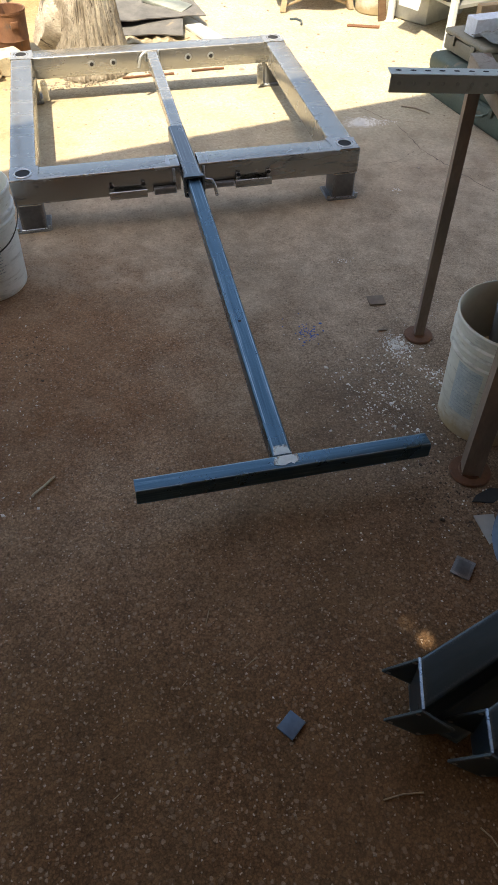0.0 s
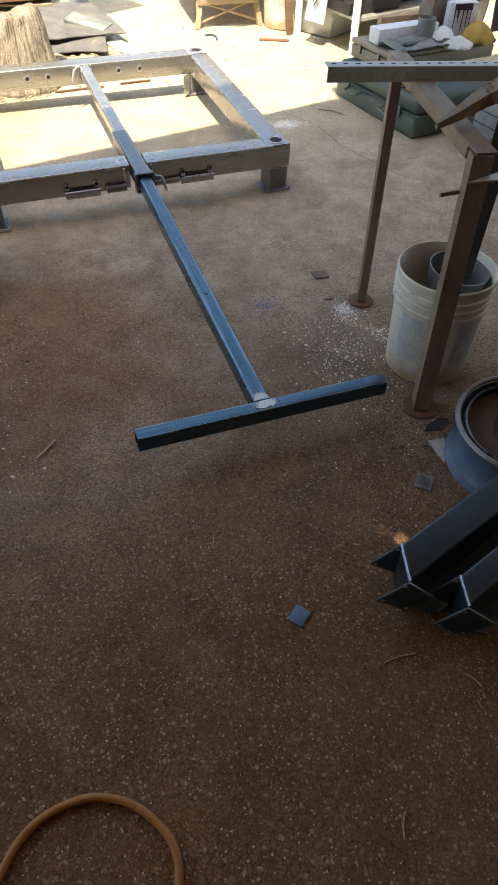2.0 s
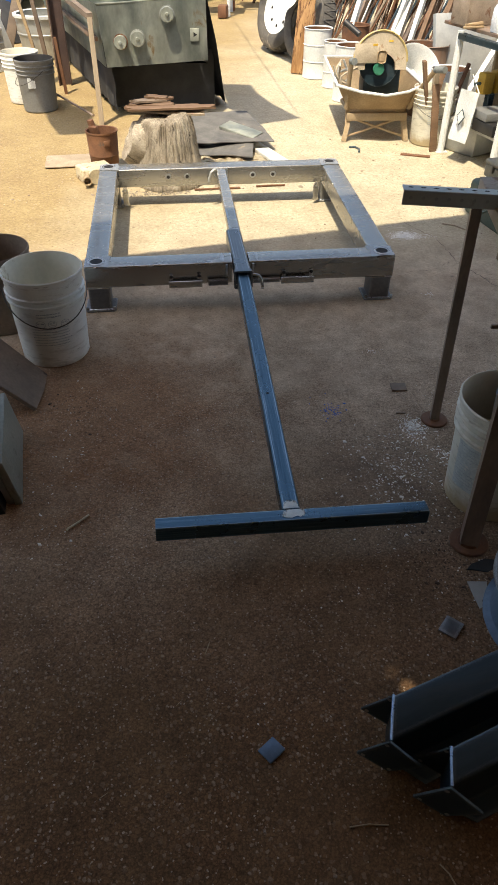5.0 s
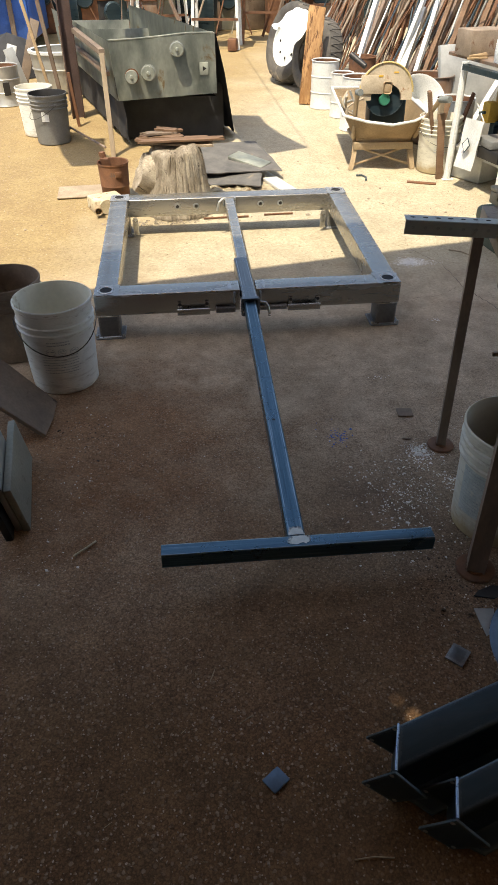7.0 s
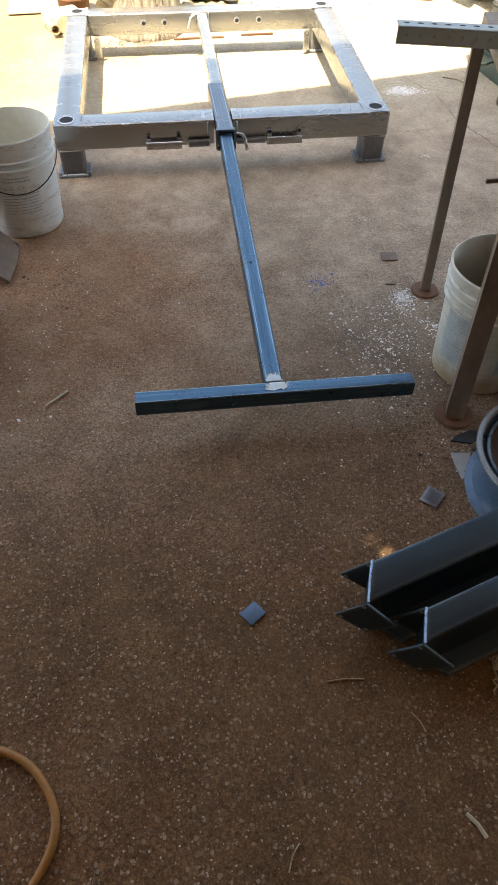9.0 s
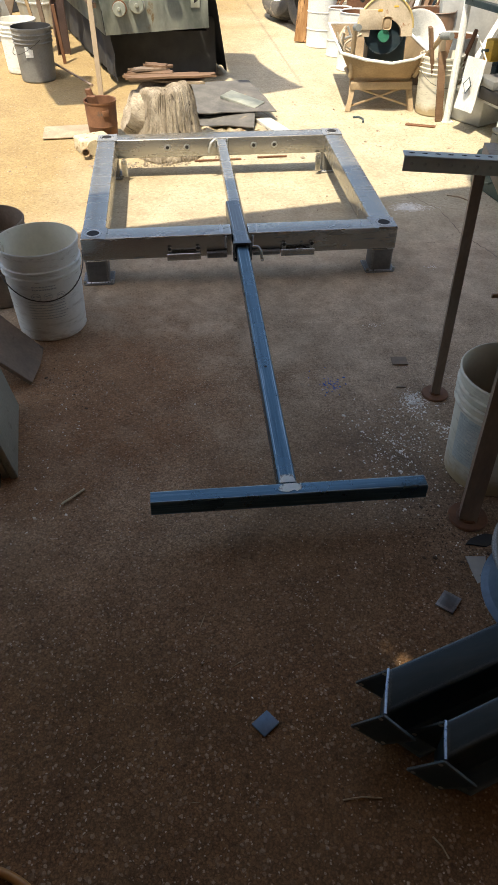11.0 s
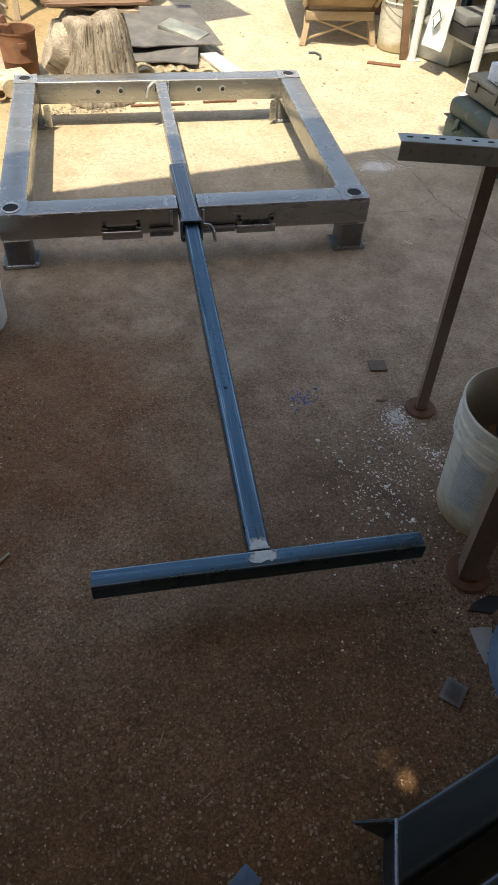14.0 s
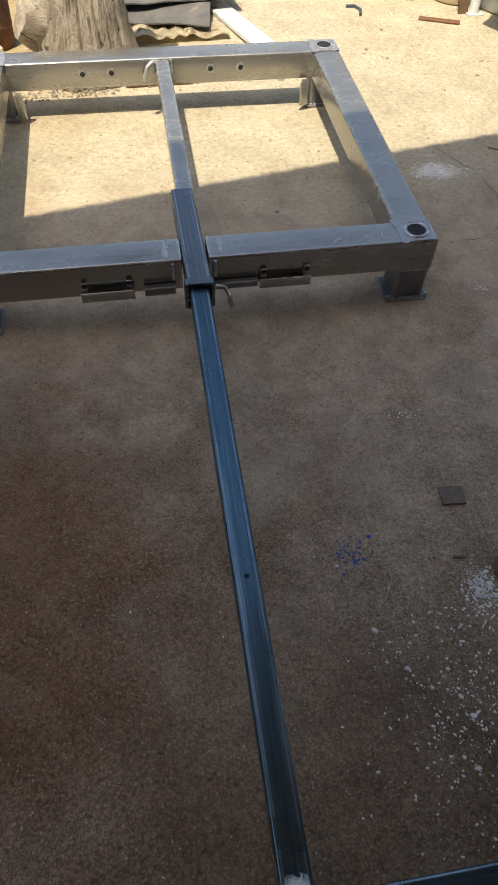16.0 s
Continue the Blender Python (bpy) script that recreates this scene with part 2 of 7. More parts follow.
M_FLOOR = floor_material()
M_STEEL = surf("mill_scale_steel", (0.300, 0.294, 0.272), (0.372, 0.364, 0.336), 0.25, 0.74, 4, 60, (0.24, 0.235, 0.225), 0.56, 5, 0.05, 0.0004, 0.06, stretch=(0.6, 3, 3), vary=0.04, grain=0.10, edge=(0.66, 0.68, 0.68), soft=0.35)
def bar_material(name, lo, hi, rub_glint, half):
    """Blue mill scale, streaked along the bar, with rubbing and a painted highlight in two thin lines where the flat
    turns into the rounded corner.
    """
    m, nt, bsdf, vec = blank(name)
    mp = nt.nodes.new("ShaderNodeMapping")
    mp.inputs["Scale"].default_value = (0.35, 14, 14)
    nt.links.new(vec, mp.inputs["Vector"])
    sep = nt.nodes.new("ShaderNodeSeparateXYZ")
    nt.links.new(vec, sep.inputs[0])
    long_n = noise_of(nt, mp.outputs["Vector"], 9.0, 6.0, 0.65)
    blotch = noise_of(nt, vec, 7.0, 6.0, 0.65, 0.3)
    fine = noise_of(nt, vec, 190.0, 3.0)
    c = mixc(nt, ramp(nt, long_n, 0.32, 0.68), lo, hi)
    c = mixc(nt, math_of(nt, "MULTIPLY", ramp(nt, long_n, 0.56, 0.74), ramp(nt, blotch, 0.40, 0.65, 0.1, 0.8)), c, rub_glint)
    away = math_of(nt, "ABSOLUTE", math_of(nt, "SUBTRACT", math_of(nt, "ABSOLUTE", sep.outputs["Y"]), half))
    edge_glint = math_of(nt, "MULTIPLY", ramp(nt, away, 0.0022, 0.0005), ramp(nt, blotch, 0.36, 0.60, 0.15, 0.75))
    c = mixc(nt, edge_glint, c, tuple(1.25 * v for v in rub_glint))
    c = mixc(nt, 1.0, c, mixc(nt, fine, (0.84, 0.84, 0.84), (1.16, 1.16, 1.16)), "MULTIPLY")
    nt.links.new(c, bsdf.inputs["Base Color"])
    bsdf.inputs["Metallic"].default_value = 0.82
    nt.links.new(ramp(nt, blotch, 0.3, 0.7, 0.22, 0.36), bsdf.inputs["Roughness"])
    bumped(nt, bsdf, long_n, 0.0004, 0.06)
    return m


M_BAR = bar_material("blue_mill_scale", (0.038, 0.088, 0.128), (0.086, 0.160, 0.212), (0.26, 0.34, 0.40), 0.0185)
M_SLEEVE = bar_material("grey_mill_scale", (0.105, 0.128, 0.150), (0.165, 0.190, 0.210), (0.34, 0.37, 0.39), 0.024)
M_GROUND = surf("ground_weld_steel", (0.34, 0.355, 0.355), (0.50, 0.51, 0.51), 0.45, 0.7, 40, 260, None, bump=0.4, dist=0.001)
M_PUTTY = surf("pale_weld_dust", (0.54, 0.64, 0.67), (0.78, 0.84, 0.84), 0.8, 0.0, 30, 220, (0.28, 0.36, 0.41), 0.56, 30, 0.6, 0.001)
M_DARKSTEEL = surf("dark_steel", (0.020, 0.042, 0.056), (0.042, 0.074, 0.094), 0.32, 0.5, 4, 90, (0.055, 0.066, 0.070), 0.52, 5, 0.08, 0.0005, 0.08, stretch=(0.4, 2, 2), grain=0.1, edge=(0.16, 0.20, 0.22), soft=0.4)
M_LEDGE = surf("dull_grey_steel", (0.11, 0.115, 0.12), (0.18, 0.185, 0.19), 0.45, 0.6, 8, 90, (0.16, 0.13, 0.11), 0.66, 9, 0.15, 0.0006, 0.1, edge=(0.42, 0.43, 0.43))
M_WELD = surf("weld_bead", (0.35, 0.40, 0.48), (0.55, 0.60, 0.66), 0.35, 0.9, 90, 300, None, bump=0.7, dist=0.0015)
# blue tint and pale flecks paint the bead's broken highlight
M_BLUEWELD = surf("blue_highlight_weld", (0.13, 0.20, 0.30), (0.34, 0.43, 0.54), 0.32, 0.8, 70, 300, (0.55, 0.60, 0.66), 0.60, 60, 0.6, 0.0015)
M_HOLE = plain("deep_hole", (0.012, 0.012, 0.013), 0.8)
M_RUST = surf("rusted_steel", (0.13, 0.060, 0.034), (0.22, 0.105, 0.055), 0.75, 0.1, 12, 160, (0.10, 0.075, 0.06), 0.60, 14, 0.5, 0.0012, 0.1)
M_RUSTPOST = surf("brown_rusted_post", (0.165, 0.120, 0.090), (0.30, 0.235, 0.185), 0.55, 0.15, 9, 120, (0.23, 0.115, 0.060), 0.50, 7, 0.3, 0.001, 0.1, stretch=(1, 1, 0.35), grain=0.22, soft=0.2)
M_GALV = surf("galvanised_steel", (0.40, 0.41, 0.39), (0.55, 0.56, 0.53), 0.45, 0.55, 6, 60, (0.36, 0.27, 0.15), 0.63, 5, 0.15, 0.001, 0.12, grain=0.12)
M_CHANNEL = surf("grey_perforated_steel", (0.40, 0.455, 0.45), (0.50, 0.555, 0.54), 0.5, 0.25, 8, 90, (0.30, 0.29, 0.27), 0.66, 8, 0.1, 0.0006, 0.1, grain=0.1)
M_PAILIN = surf("pail_inside_dried_film", (0.72, 0.70, 0.58), (0.82, 0.80, 0.70), 0.55, 0.0, 5, 60, (0.46, 0.38, 0.24), 0.56, 5, 0.15, 0.001, 0.1, grain=0.1)
M_GREYPAIL = surf("grey_plastic", (0.16, 0.17, 0.17), (0.23, 0.235, 0.23), 0.5, 0.0, 6, 80, (0.32, 0.27, 0.20), 0.68, 6, 0.15, 0.0008, 0.1)
M_BLACKPL = surf("black_plastic", (0.018, 0.018, 0.019), (0.035, 0.034, 0.033), 0.5, 0.0, 6, 90, (0.09, 0.07, 0.05), 0.66, 7, 0.2, 0.001, 0.1)
M_PRINT = surf("faded_print", (0.30, 0.36, 0.39), (0.46, 0.51, 0.53), 0.6, 0.0, 30, 200, None, bump=0.05)
M_WIRE = surf("dark_wire", (0.05, 0.05, 0.05), (0.09, 0.085, 0.08), 0.5, 0.6, 30, 200, None, bump=0.2)
M_WOOD = surf("weathered_wood", (0.30, 0.235, 0.165), (0.44, 0.36, 0.26), 0.8, 0.0, 8, 120, (0.20, 0.15, 0.10), 0.60, 6, 0.6, 0.002, 0.08, stretch=(1, 1, 0.15))
M_REDWOOD = surf("red_brown_plank", (0.13, 0.075, 0.043), (0.22, 0.135, 0.082), 0.8, 0.0, 9, 130, (0.36, 0.26, 0.17), 0.62, 8, 0.6, 0.0015, 0.08, stretch=(0.2, 1, 1))
M_BARK = surf("cracked_log_wood", (0.20, 0.165, 0.12), (0.44, 0.39, 0.31), 0.9, 0.0, 16, 150, (0.05, 0.038, 0.028), 0.59, 24, 1.0, 0.014, 0.05, stretch=(1, 1, 0.42), grain=0.6)
M_TARP = surf("black_felt_sheet", (0.020, 0.021, 0.023), (0.038, 0.039, 0.041), 0.85, 0.0, 8, 160, (0.14, 0.12, 0.10), 0.70, 10, 0.4, 0.002, 0.05)
M_OLDFELT = surf("dusty_grey_felt", (0.085, 0.085, 0.082), (0.15, 0.145, 0.135), 0.9, 0.0, 8, 120, (0.24, 0.2, 0.15), 0.62, 9, 0.5, 0.002, 0.05)
M_GREENBOX = surf("worn_green_paint", (0.066, 0.098, 0.080), (0.108, 0.140, 0.112), 0.55, 0.1, 5, 90, (0.20, 0.17, 0.12), 0.63, 7, 0.2, 0.0008, 0.1)
M_TANBOX = surf("worn_olive_paint", (0.175, 0.160, 0.118), (0.25, 0.232, 0.175), 0.6, 0.1, 5, 90, (0.20, 0.15, 0.10), 0.62, 7, 0.2, 0.0008, 0.1)
M_WHITEPAINT = surf("chipped_white_paint", (0.62, 0.66, 0.66), (0.76, 0.78, 0.76), 0.5, 0.0, 6, 90, (0.30, 0.18, 0.10), 0.70, 10, 0.2, 0.0008, 0.1)
M_CARD = surf("white_cardboard", (0.52, 0.57, 0.64), (0.60, 0.64, 0.70), 0.8, 0.0, 4, 60, None, bump=0.1)
M_KRAFT = surf("brown_cardboard", (0.36, 0.25, 0.14), (0.46, 0.34, 0.20), 0.85, 0.0, 4, 60, (0.30, 0.2, 0.12), 0.66, 8, 0.1)
M_BARROW = surf("dusty_barrow_paint", (0.33, 0.245, 0.15), (0.44, 0.34, 0.22), 0.75, 0.1, 6, 90, (0.25, 0.13, 0.06), 0.64, 8, 0.3, 0.001, 0.1)
M_RUBBER = surf("dusty_tyre_rubber", (0.06, 0.058, 0.055), (0.14, 0.13, 0.115), 0.85, 0.0, 5, 90, (0.26, 0.22, 0.17), 0.62, 5, 0.4, 0.002, 0.05)
M_RUSTWOOD = surf("orange_weathered_plank", (0.30, 0.15, 0.06), (0.54, 0.32, 0.15), 0.9, 0.0, 22, 140, (0.13, 0.06, 0.028), 0.53, 30, 0.9, 0.004, 0.05, stretch=(1, 1, 0.2))
M_BLUE = surf("blue_paint", (0.020, 0.085, 0.33), (0.035, 0.125, 0.44), 0.45, 0.0, 5, 70, (0.06, 0.06, 0.08), 0.7, 8, 0.1)
M_RIMBLUE = surf("worn_blue_rim_paint", (0.066, 0.122, 0.195), (0.115, 0.182, 0.255), 0.42, 0.2, 6, 80, (0.22, 0.22, 0.22), 0.63, 8, 0.2, 0.001, 0.1)
M_YELLOW = surf("chipped_yellow_paint", (0.55, 0.33, 0.035), (0.66, 0.42, 0.07), 0.5, 0.0, 6, 90, (0.14, 0.09, 0.05), 0.66, 12, 0.2)
M_HOSE = surf("orange_air_hose", (0.36, 0.150, 0.030), (0.46, 0.21, 0.05), 0.5, 0.0, 10, 160, (0.24, 0.13, 0.05), 0.60, 18, 0.15, 0.0008, 0.1)
M_GREEN = surf("green_paint", (0.02, 0.16, 0.10), (0.04, 0.24, 0.15), 0.5, 0.0, 6, 80, None)
M_CLOTH = surf("dirty_cloth", (0.13, 0.15, 0.15), (0.24, 0.26, 0.25), 0.95, 0.0, 10, 220, (0.13, 0.11, 0.09), 0.6, 9, 0.8, 0.004, 0.03)
M_DUSTY = surf("grey_leaning_plate", (0.145, 0.110, 0.082), (0.25, 0.19, 0.14), 0.8, 0.0, 5, 90, (0.08, 0.055, 0.04), 0.6, 7, 0.3, 0.001, 0.1)
M_RUSTBIN = surf("dark_rusty_sheet", (0.17, 0.135, 0.108), (0.27, 0.225, 0.18), 0.7, 0.2, 6, 90, (0.16, 0.085, 0.045), 0.58, 8, 0.3, 0.001, 0.1)
M_OLIVE = surf("olive_grey_panel", (0.20, 0.205, 0.165), (0.28, 0.28, 0.235), 0.55, 0.1, 5, 90, (0.10, 0.075, 0.05), 0.62, 7, 0.2, 0.001, 0.1)
M_CHIP = surf("white_flakes", (0.70, 0.68, 0.63), (0.88, 0.86, 0.80), 0.8, 0.0, 30, 200, None, vary=0.0)
M_STONE = surf("loose_grit", (0.22, 0.16, 0.11), (0.44, 0.36, 0.28), 0.9, 0.0, 60, 200, None, vary=0.0)
M_STRAW = surf("straw", (0.33, 0.26, 0.16), (0.46, 0.38, 0.25), 0.85, 0.0, 40, 200, None, vary=0.0)
M_ROOF = surf("corrugated_roof_steel", (0.21, 0.160, 0.115), (0.29, 0.225, 0.165), 0.6, 0.4, 3, 60, (0.22, 0.12, 0.07), 0.6, 3, 0.2)
M_WALL = surf("unseen_dark_boards", (0.10, 0.075, 0.056), (0.17, 0.13, 0.10), 0.9, 0.0, 2, 50, (0.06, 0.05, 0.045), 0.6, 3, 0.4)
M_FENCE = surf("faded_sheet_fence", (0.045, 0.045, 0.045), (0.09, 0.085, 0.08), 0.8, 0.1, 2, 50, (0.09, 0.055, 0.035), 0.6, 3, 0.3)
M_COLUMN = surf("purple_brown_primer", (0.060, 0.038, 0.034), (0.10, 0.062, 0.052), 0.7, 0.0, 5, 90, (0.12, 0.075, 0.05), 0.62, 7, 0.2)
M_TROUGH = surf("stained_zinc_sheet", (0.19, 0.215, 0.19), (0.44, 0.46, 0.39), 0.5, 0.35, 5, 50, (0.25, 0.17, 0.08), 0.60, 5, 0.15, 0.001, 0.12, stretch=(1, 1, 0.5), grain=0.14)
M_GUARD = surf("dust_caked_guard", (0.38, 0.32, 0.235), (0.52, 0.45, 0.34), 0.8, 0.0, 9, 90, (0.30, 0.15, 0.08), 0.62, 14, 0.4)
M_OLDYELLOW = surf("sun_faded_yellow", (0.46, 0.35, 0.13), (0.56, 0.44, 0.20), 0.7, 0.0, 12, 90, (0.40, 0.33, 0.24), 0.52, 14, 0.3)
M_CREAM = surf("flaking_cream_paint", (0.46, 0.40, 0.27), (0.64, 0.58, 0.43), 0.85, 0.0, 14, 120, (0.30, 0.20, 0.10), 0.56, 18, 0.8, 0.004)
M_DIM = plain("shaded_hole_edge", (0.34, 0.38, 0.38), 0.7)
M_DIRT = surf("dark_packed_dirt", (0.065, 0.044, 0.030), (0.105, 0.072, 0.050), 0.95, 0.0, 30, 200, None)
M_TANRUST = surf("rust_streaked_tan_steel", (0.24, 0.185, 0.135), (0.36, 0.29, 0.225), 0.65, 0.1, 9, 110, (0.17, 0.085, 0.045), 0.57, 11, 0.3, 0.001, 0.1)


def dust_material():
    """Brushed-on pale dust that thins out towards a ragged edge."""
    m, nt, bsdf, vec = blank("brushed_weld_dust")
    ln = nt.nodes.new("ShaderNodeVectorMath")
    ln.operation = "LENGTH"
    nt.links.new(vec, ln.inputs[0])
    n = noise_of(nt, vec, 48.0, 6.0, 0.75)
    nt.links.new(mixc(nt, ramp(nt, n, 0.3, 0.7), (0.60, 0.71, 0.72), (0.86, 0.92, 0.91)), bsdf.inputs["Base Color"])
    bsdf.inputs["Roughness"].default_value = 0.85
    nt.links.new(ramp(nt, math_of(nt, "ADD", ln.outputs["Value"], math_of(nt, "MULTIPLY", n, 0.055)), 0.062, 0.052, 0.0, 0.97), bsdf.inputs["Alpha"])
    return m


def pail_plastic(name, c1, c2, smear, mud, mud_top):
    """White plastic gone grubby: hand smears round the ribs, scuffs, and splashed mud above the foot."""
    m, nt, bsdf, vec = blank(name)
    sep = nt.nodes.new("ShaderNodeSeparateXYZ")
    nt.links.new(vec, sep.inputs[0])
    mp = nt.nodes.new("ShaderNodeMapping")
    mp.inputs["Scale"].default_value = (1, 1, 5)
    nt.links.new(vec, mp.inputs["Vector"])
    big = noise_of(nt, vec, 6.0, 6.0, 0.65, 0.4)
    band = noise_of(nt, mp.outputs["Vector"], 9.0, 6.0, 0.7, 0.3)
    fine = noise_of(nt, vec, 120.0, 3.0)
    c = mixc(nt, ramp(nt, big, 0.35, 0.65), c1, c2)
    c = mixc(nt, ramp(nt, band, 0.52, 0.72, 0.0, 0.65), c, smear)
    scr = voro(nt, mp.outputs["Vector"], 30.0)
    sc = nt.nodes.new("ShaderNodeSeparateColor")
    nt.links.new(scr.outputs["Color"], sc.inputs[0])
    c = mixc(nt, math_of(nt, "MULTIPLY", ramp(nt, sc.outputs[0], 0.90, 0.93), ramp(nt, scr.outputs["Distance"], 0.4, 0.2, 0.0, 0.6)), c, smear)
    splash = ramp(nt, math_of(nt, "ADD", sep.outputs["Z"], math_of(nt, "MULTIPLY", noise_of(nt, vec, 14.0, 7.0, 0.7, 0.5), 0.16)), mud_top + 0.09, mud_top + 0.03, 0.0, 0.8)
    c = mixc(nt, splash, c, mud)
    c = mixc(nt, 1.0, c, mixc(nt, fine, (0.90, 0.90, 0.90), (1.08, 1.08, 1.08)), "MULTIPLY")
    nt.links.new(c, bsdf.inputs["Base Color"])
    nt.links.new(ramp(nt, band, 0.3, 0.7, 0.38, 0.65), bsdf.inputs["Roughness"])
    bumped(nt, bsdf, math_of(nt, "ADD", fine, band), 0.0006, 0.12)
    return m


M_PAIL = pail_plastic("scuffed_white_plastic", (0.70, 0.745, 0.73), (0.82, 0.84, 0.81), (0.36, 0.35, 0.32), (0.34, 0.25, 0.16), 0.015)
M_PAILDIRTY = pail_plastic("grimy_white_plastic", (0.56, 0.55, 0.46), (0.70, 0.69, 0.60), (0.33, 0.31, 0.26), (0.36, 0.26, 0.12), 0.07)
M_LABEL = surf("faded_grey_label", (0.38, 0.44, 0.44), (0.52, 0.56, 0.54), 0.6, 0.0, 20, 160, (0.60, 0.60, 0.54), 0.56, 24, 0.05)
M_BRUSHED = dust_material()
M_DRIP = plain("dark_purple_drip", (0.035, 0.015, 0.035), 0.4)
M_MUSTARD = surf("mustard_cloth", (0.34, 0.22, 0.05), (0.46, 0.31, 0.09), 0.95, 0.0, 10, 220, (0.22, 0.15, 0.06), 0.6, 9, 0.6, 0.003, 0.03)
M_CLOTHPALE = surf("pale_cloth", (0.46, 0.50, 0.47), (0.62, 0.65, 0.61), 0.95, 0.0, 10, 220, (0.28, 0.26, 0.21), 0.6, 9, 0.6, 0.003, 0.03)
M_MAROON = surf("maroon_leather", (0.050, 0.028, 0.024), (0.090, 0.052, 0.044), 0.75, 0.0, 7, 150, (0.13, 0.09, 0.07), 0.62, 8, 0.4, 0.001)
M_GLASSY = surf("clear_plastic_bag", (0.55, 0.60, 0.64), (0.70, 0.73, 0.76), 0.25, 0.0, 18, 80, None, bump=0.8, dist=0.004)

# ---- building tools ----


def mesh_of(bm, material, name, smooth=35):
    bmesh.ops.recalc_face_normals(bm, faces=bm.faces)
    me = bpy.data.meshes.new(name)
    bm.to_mesh(me)
    bm.free()
    me.materials.append(material)
    if smooth:
        me.polygons.foreach_set("use_smooth", [True] * len(me.polygons))
        me.set_sharp_from_angle(angle=radians(smooth))
    return me


def part(name, bm, material, parent, label="", at=None, smooth=35):
    ob = new(name, mesh_of(bm, material, name, smooth) if isinstance(bm, bmesh.types.BMesh) else bm)
    ob.parent = parent
    if at is not None:
        ob.matrix_basis = at
    if label:
        tagged(ob, label)
    return ob


def thing(name, label, category, m=None, group=""):
    ob = new(name)
    ob.empty_display_size = 0.1
    ob.matrix_basis = m if m is not None else Matrix()
    return tagged(ob, label, category, group)


def single(name, bm, material, label, category, m=None, group="", kind="", smooth=35):
    ob = new(name, mesh_of(bm, material, name, smooth))
    ob.matrix_basis = m if m is not None else Matrix()
    return tagged(ob, label, category, group, kind)


def box(x0, x1, y0, y1, z0, z1, bevel=0.0, seg=2, bm=None, m=None):
    b = bmesh.new()
    bmesh.ops.create_cube(b, size=1)
    bmesh.ops.transform(b, matrix=Matrix.LocRotScale(((x0 + x1) / 2, (y0 + y1) / 2, (z0 + z1) / 2), None, (x1 - x0, y1 - y0, z1 - z0)), verts=b.verts)
    if bevel:
        bmesh.ops.bevel(b, geom=b.edges[:], offset=bevel, segments=seg, profile=0.5, affect="EDGES")
    return join(bm, b, m)


def join(bm, b, m=None):
    if m is not None:
        bmesh.ops.transform(b, matrix=m, verts=b.verts)
    if bm is None:
        return b
    me = bpy.data.meshes.new("tmp")
    b.to_mesh(me)
    b.free()
    bm.from_mesh(me)
    bpy.data.meshes.remove(me)
    return bm


def frame_at(d):
    return Vector(d).normalized().to_track_quat("Z", "Y").to_matrix().to_4x4()


def sweep(pts, r, n=10, bm=None, closed=False, caps=True, r2=None, spin=0.0):
    """A bar of n sides along a line of points; n = 4 gives a square bar of half width r."""
    b = bmesh.new()
    P = [Vector(p) for p in pts]
    rings = []
    ref = None
    for i, p in enumerate(P):
        a = P[i - 1] if (i or closed) else p
        c = P[(i + 1) % len(P)] if (i < len(P) - 1 or closed) else p
        d = (c - a).normalized()
        if ref is None:
            ref = Vector((0, 0, 1)) if abs(d.z) < 0.9 else Vector((1, 0, 0))
        u = (ref - d * ref.dot(d)).normalized()
        v = d.cross(u)
        ref = u
        rr = r if r2 is None else r + (r2 - r) * i / (len(P) - 1)
        k = rr * (math.sqrt(2) if n == 4 else 1)
        ring = []
        for j in range(n):
            an = 2 * math.pi * (j + (0.5 if n == 4 else 0)) / n + spin
            ring.append(b.verts.new(p + k * (math.cos(an) * u + math.sin(an) * v)))
        rings.append(ring)
    m = len(rings)
    for i in range(m if closed else m - 1):
        A, B = rings[i], rings[(i + 1) % m]
        for j in range(n):
            b.faces.new((A[j], A[(j + 1) % n], B[(j + 1) % n], B[j]))
    if caps and not closed:
        b.faces.new(rings[0][::-1])
        b.faces.new(rings[-1])
    return join(bm, b)


def lathe(profile, n=40, bm=None, m=None, wobble=0.0):
    """profile: (radius, height) pairs, turned round the z axis."""
    b = bmesh.new()
    rings = []
    for r, z in profile:
        if r < 1e-6:
            rings.append([b.verts.new((0, 0, z))])
        else:
            rings.append([b.verts.new((r * (1 + wobble * math.sin(2 * a + 1)) * math.cos(a), r * (1 - wobble * math.sin(2 * a + 1)) * math.sin(a), z))
                          for a in (2 * math.pi * j / n for j in range(n))])
    for A, B in zip(rings, rings[1:]):
        for j in range(n):
            k = (j + 1) % n
            vs = [A[j % len(A)], A[k % len(A)], B[k % len(B)], B[j % len(B)]]
            vs = list(dict.fromkeys(vs))
            if len(vs) > 2:
                b.faces.new(vs)
    return join(bm, b, m)


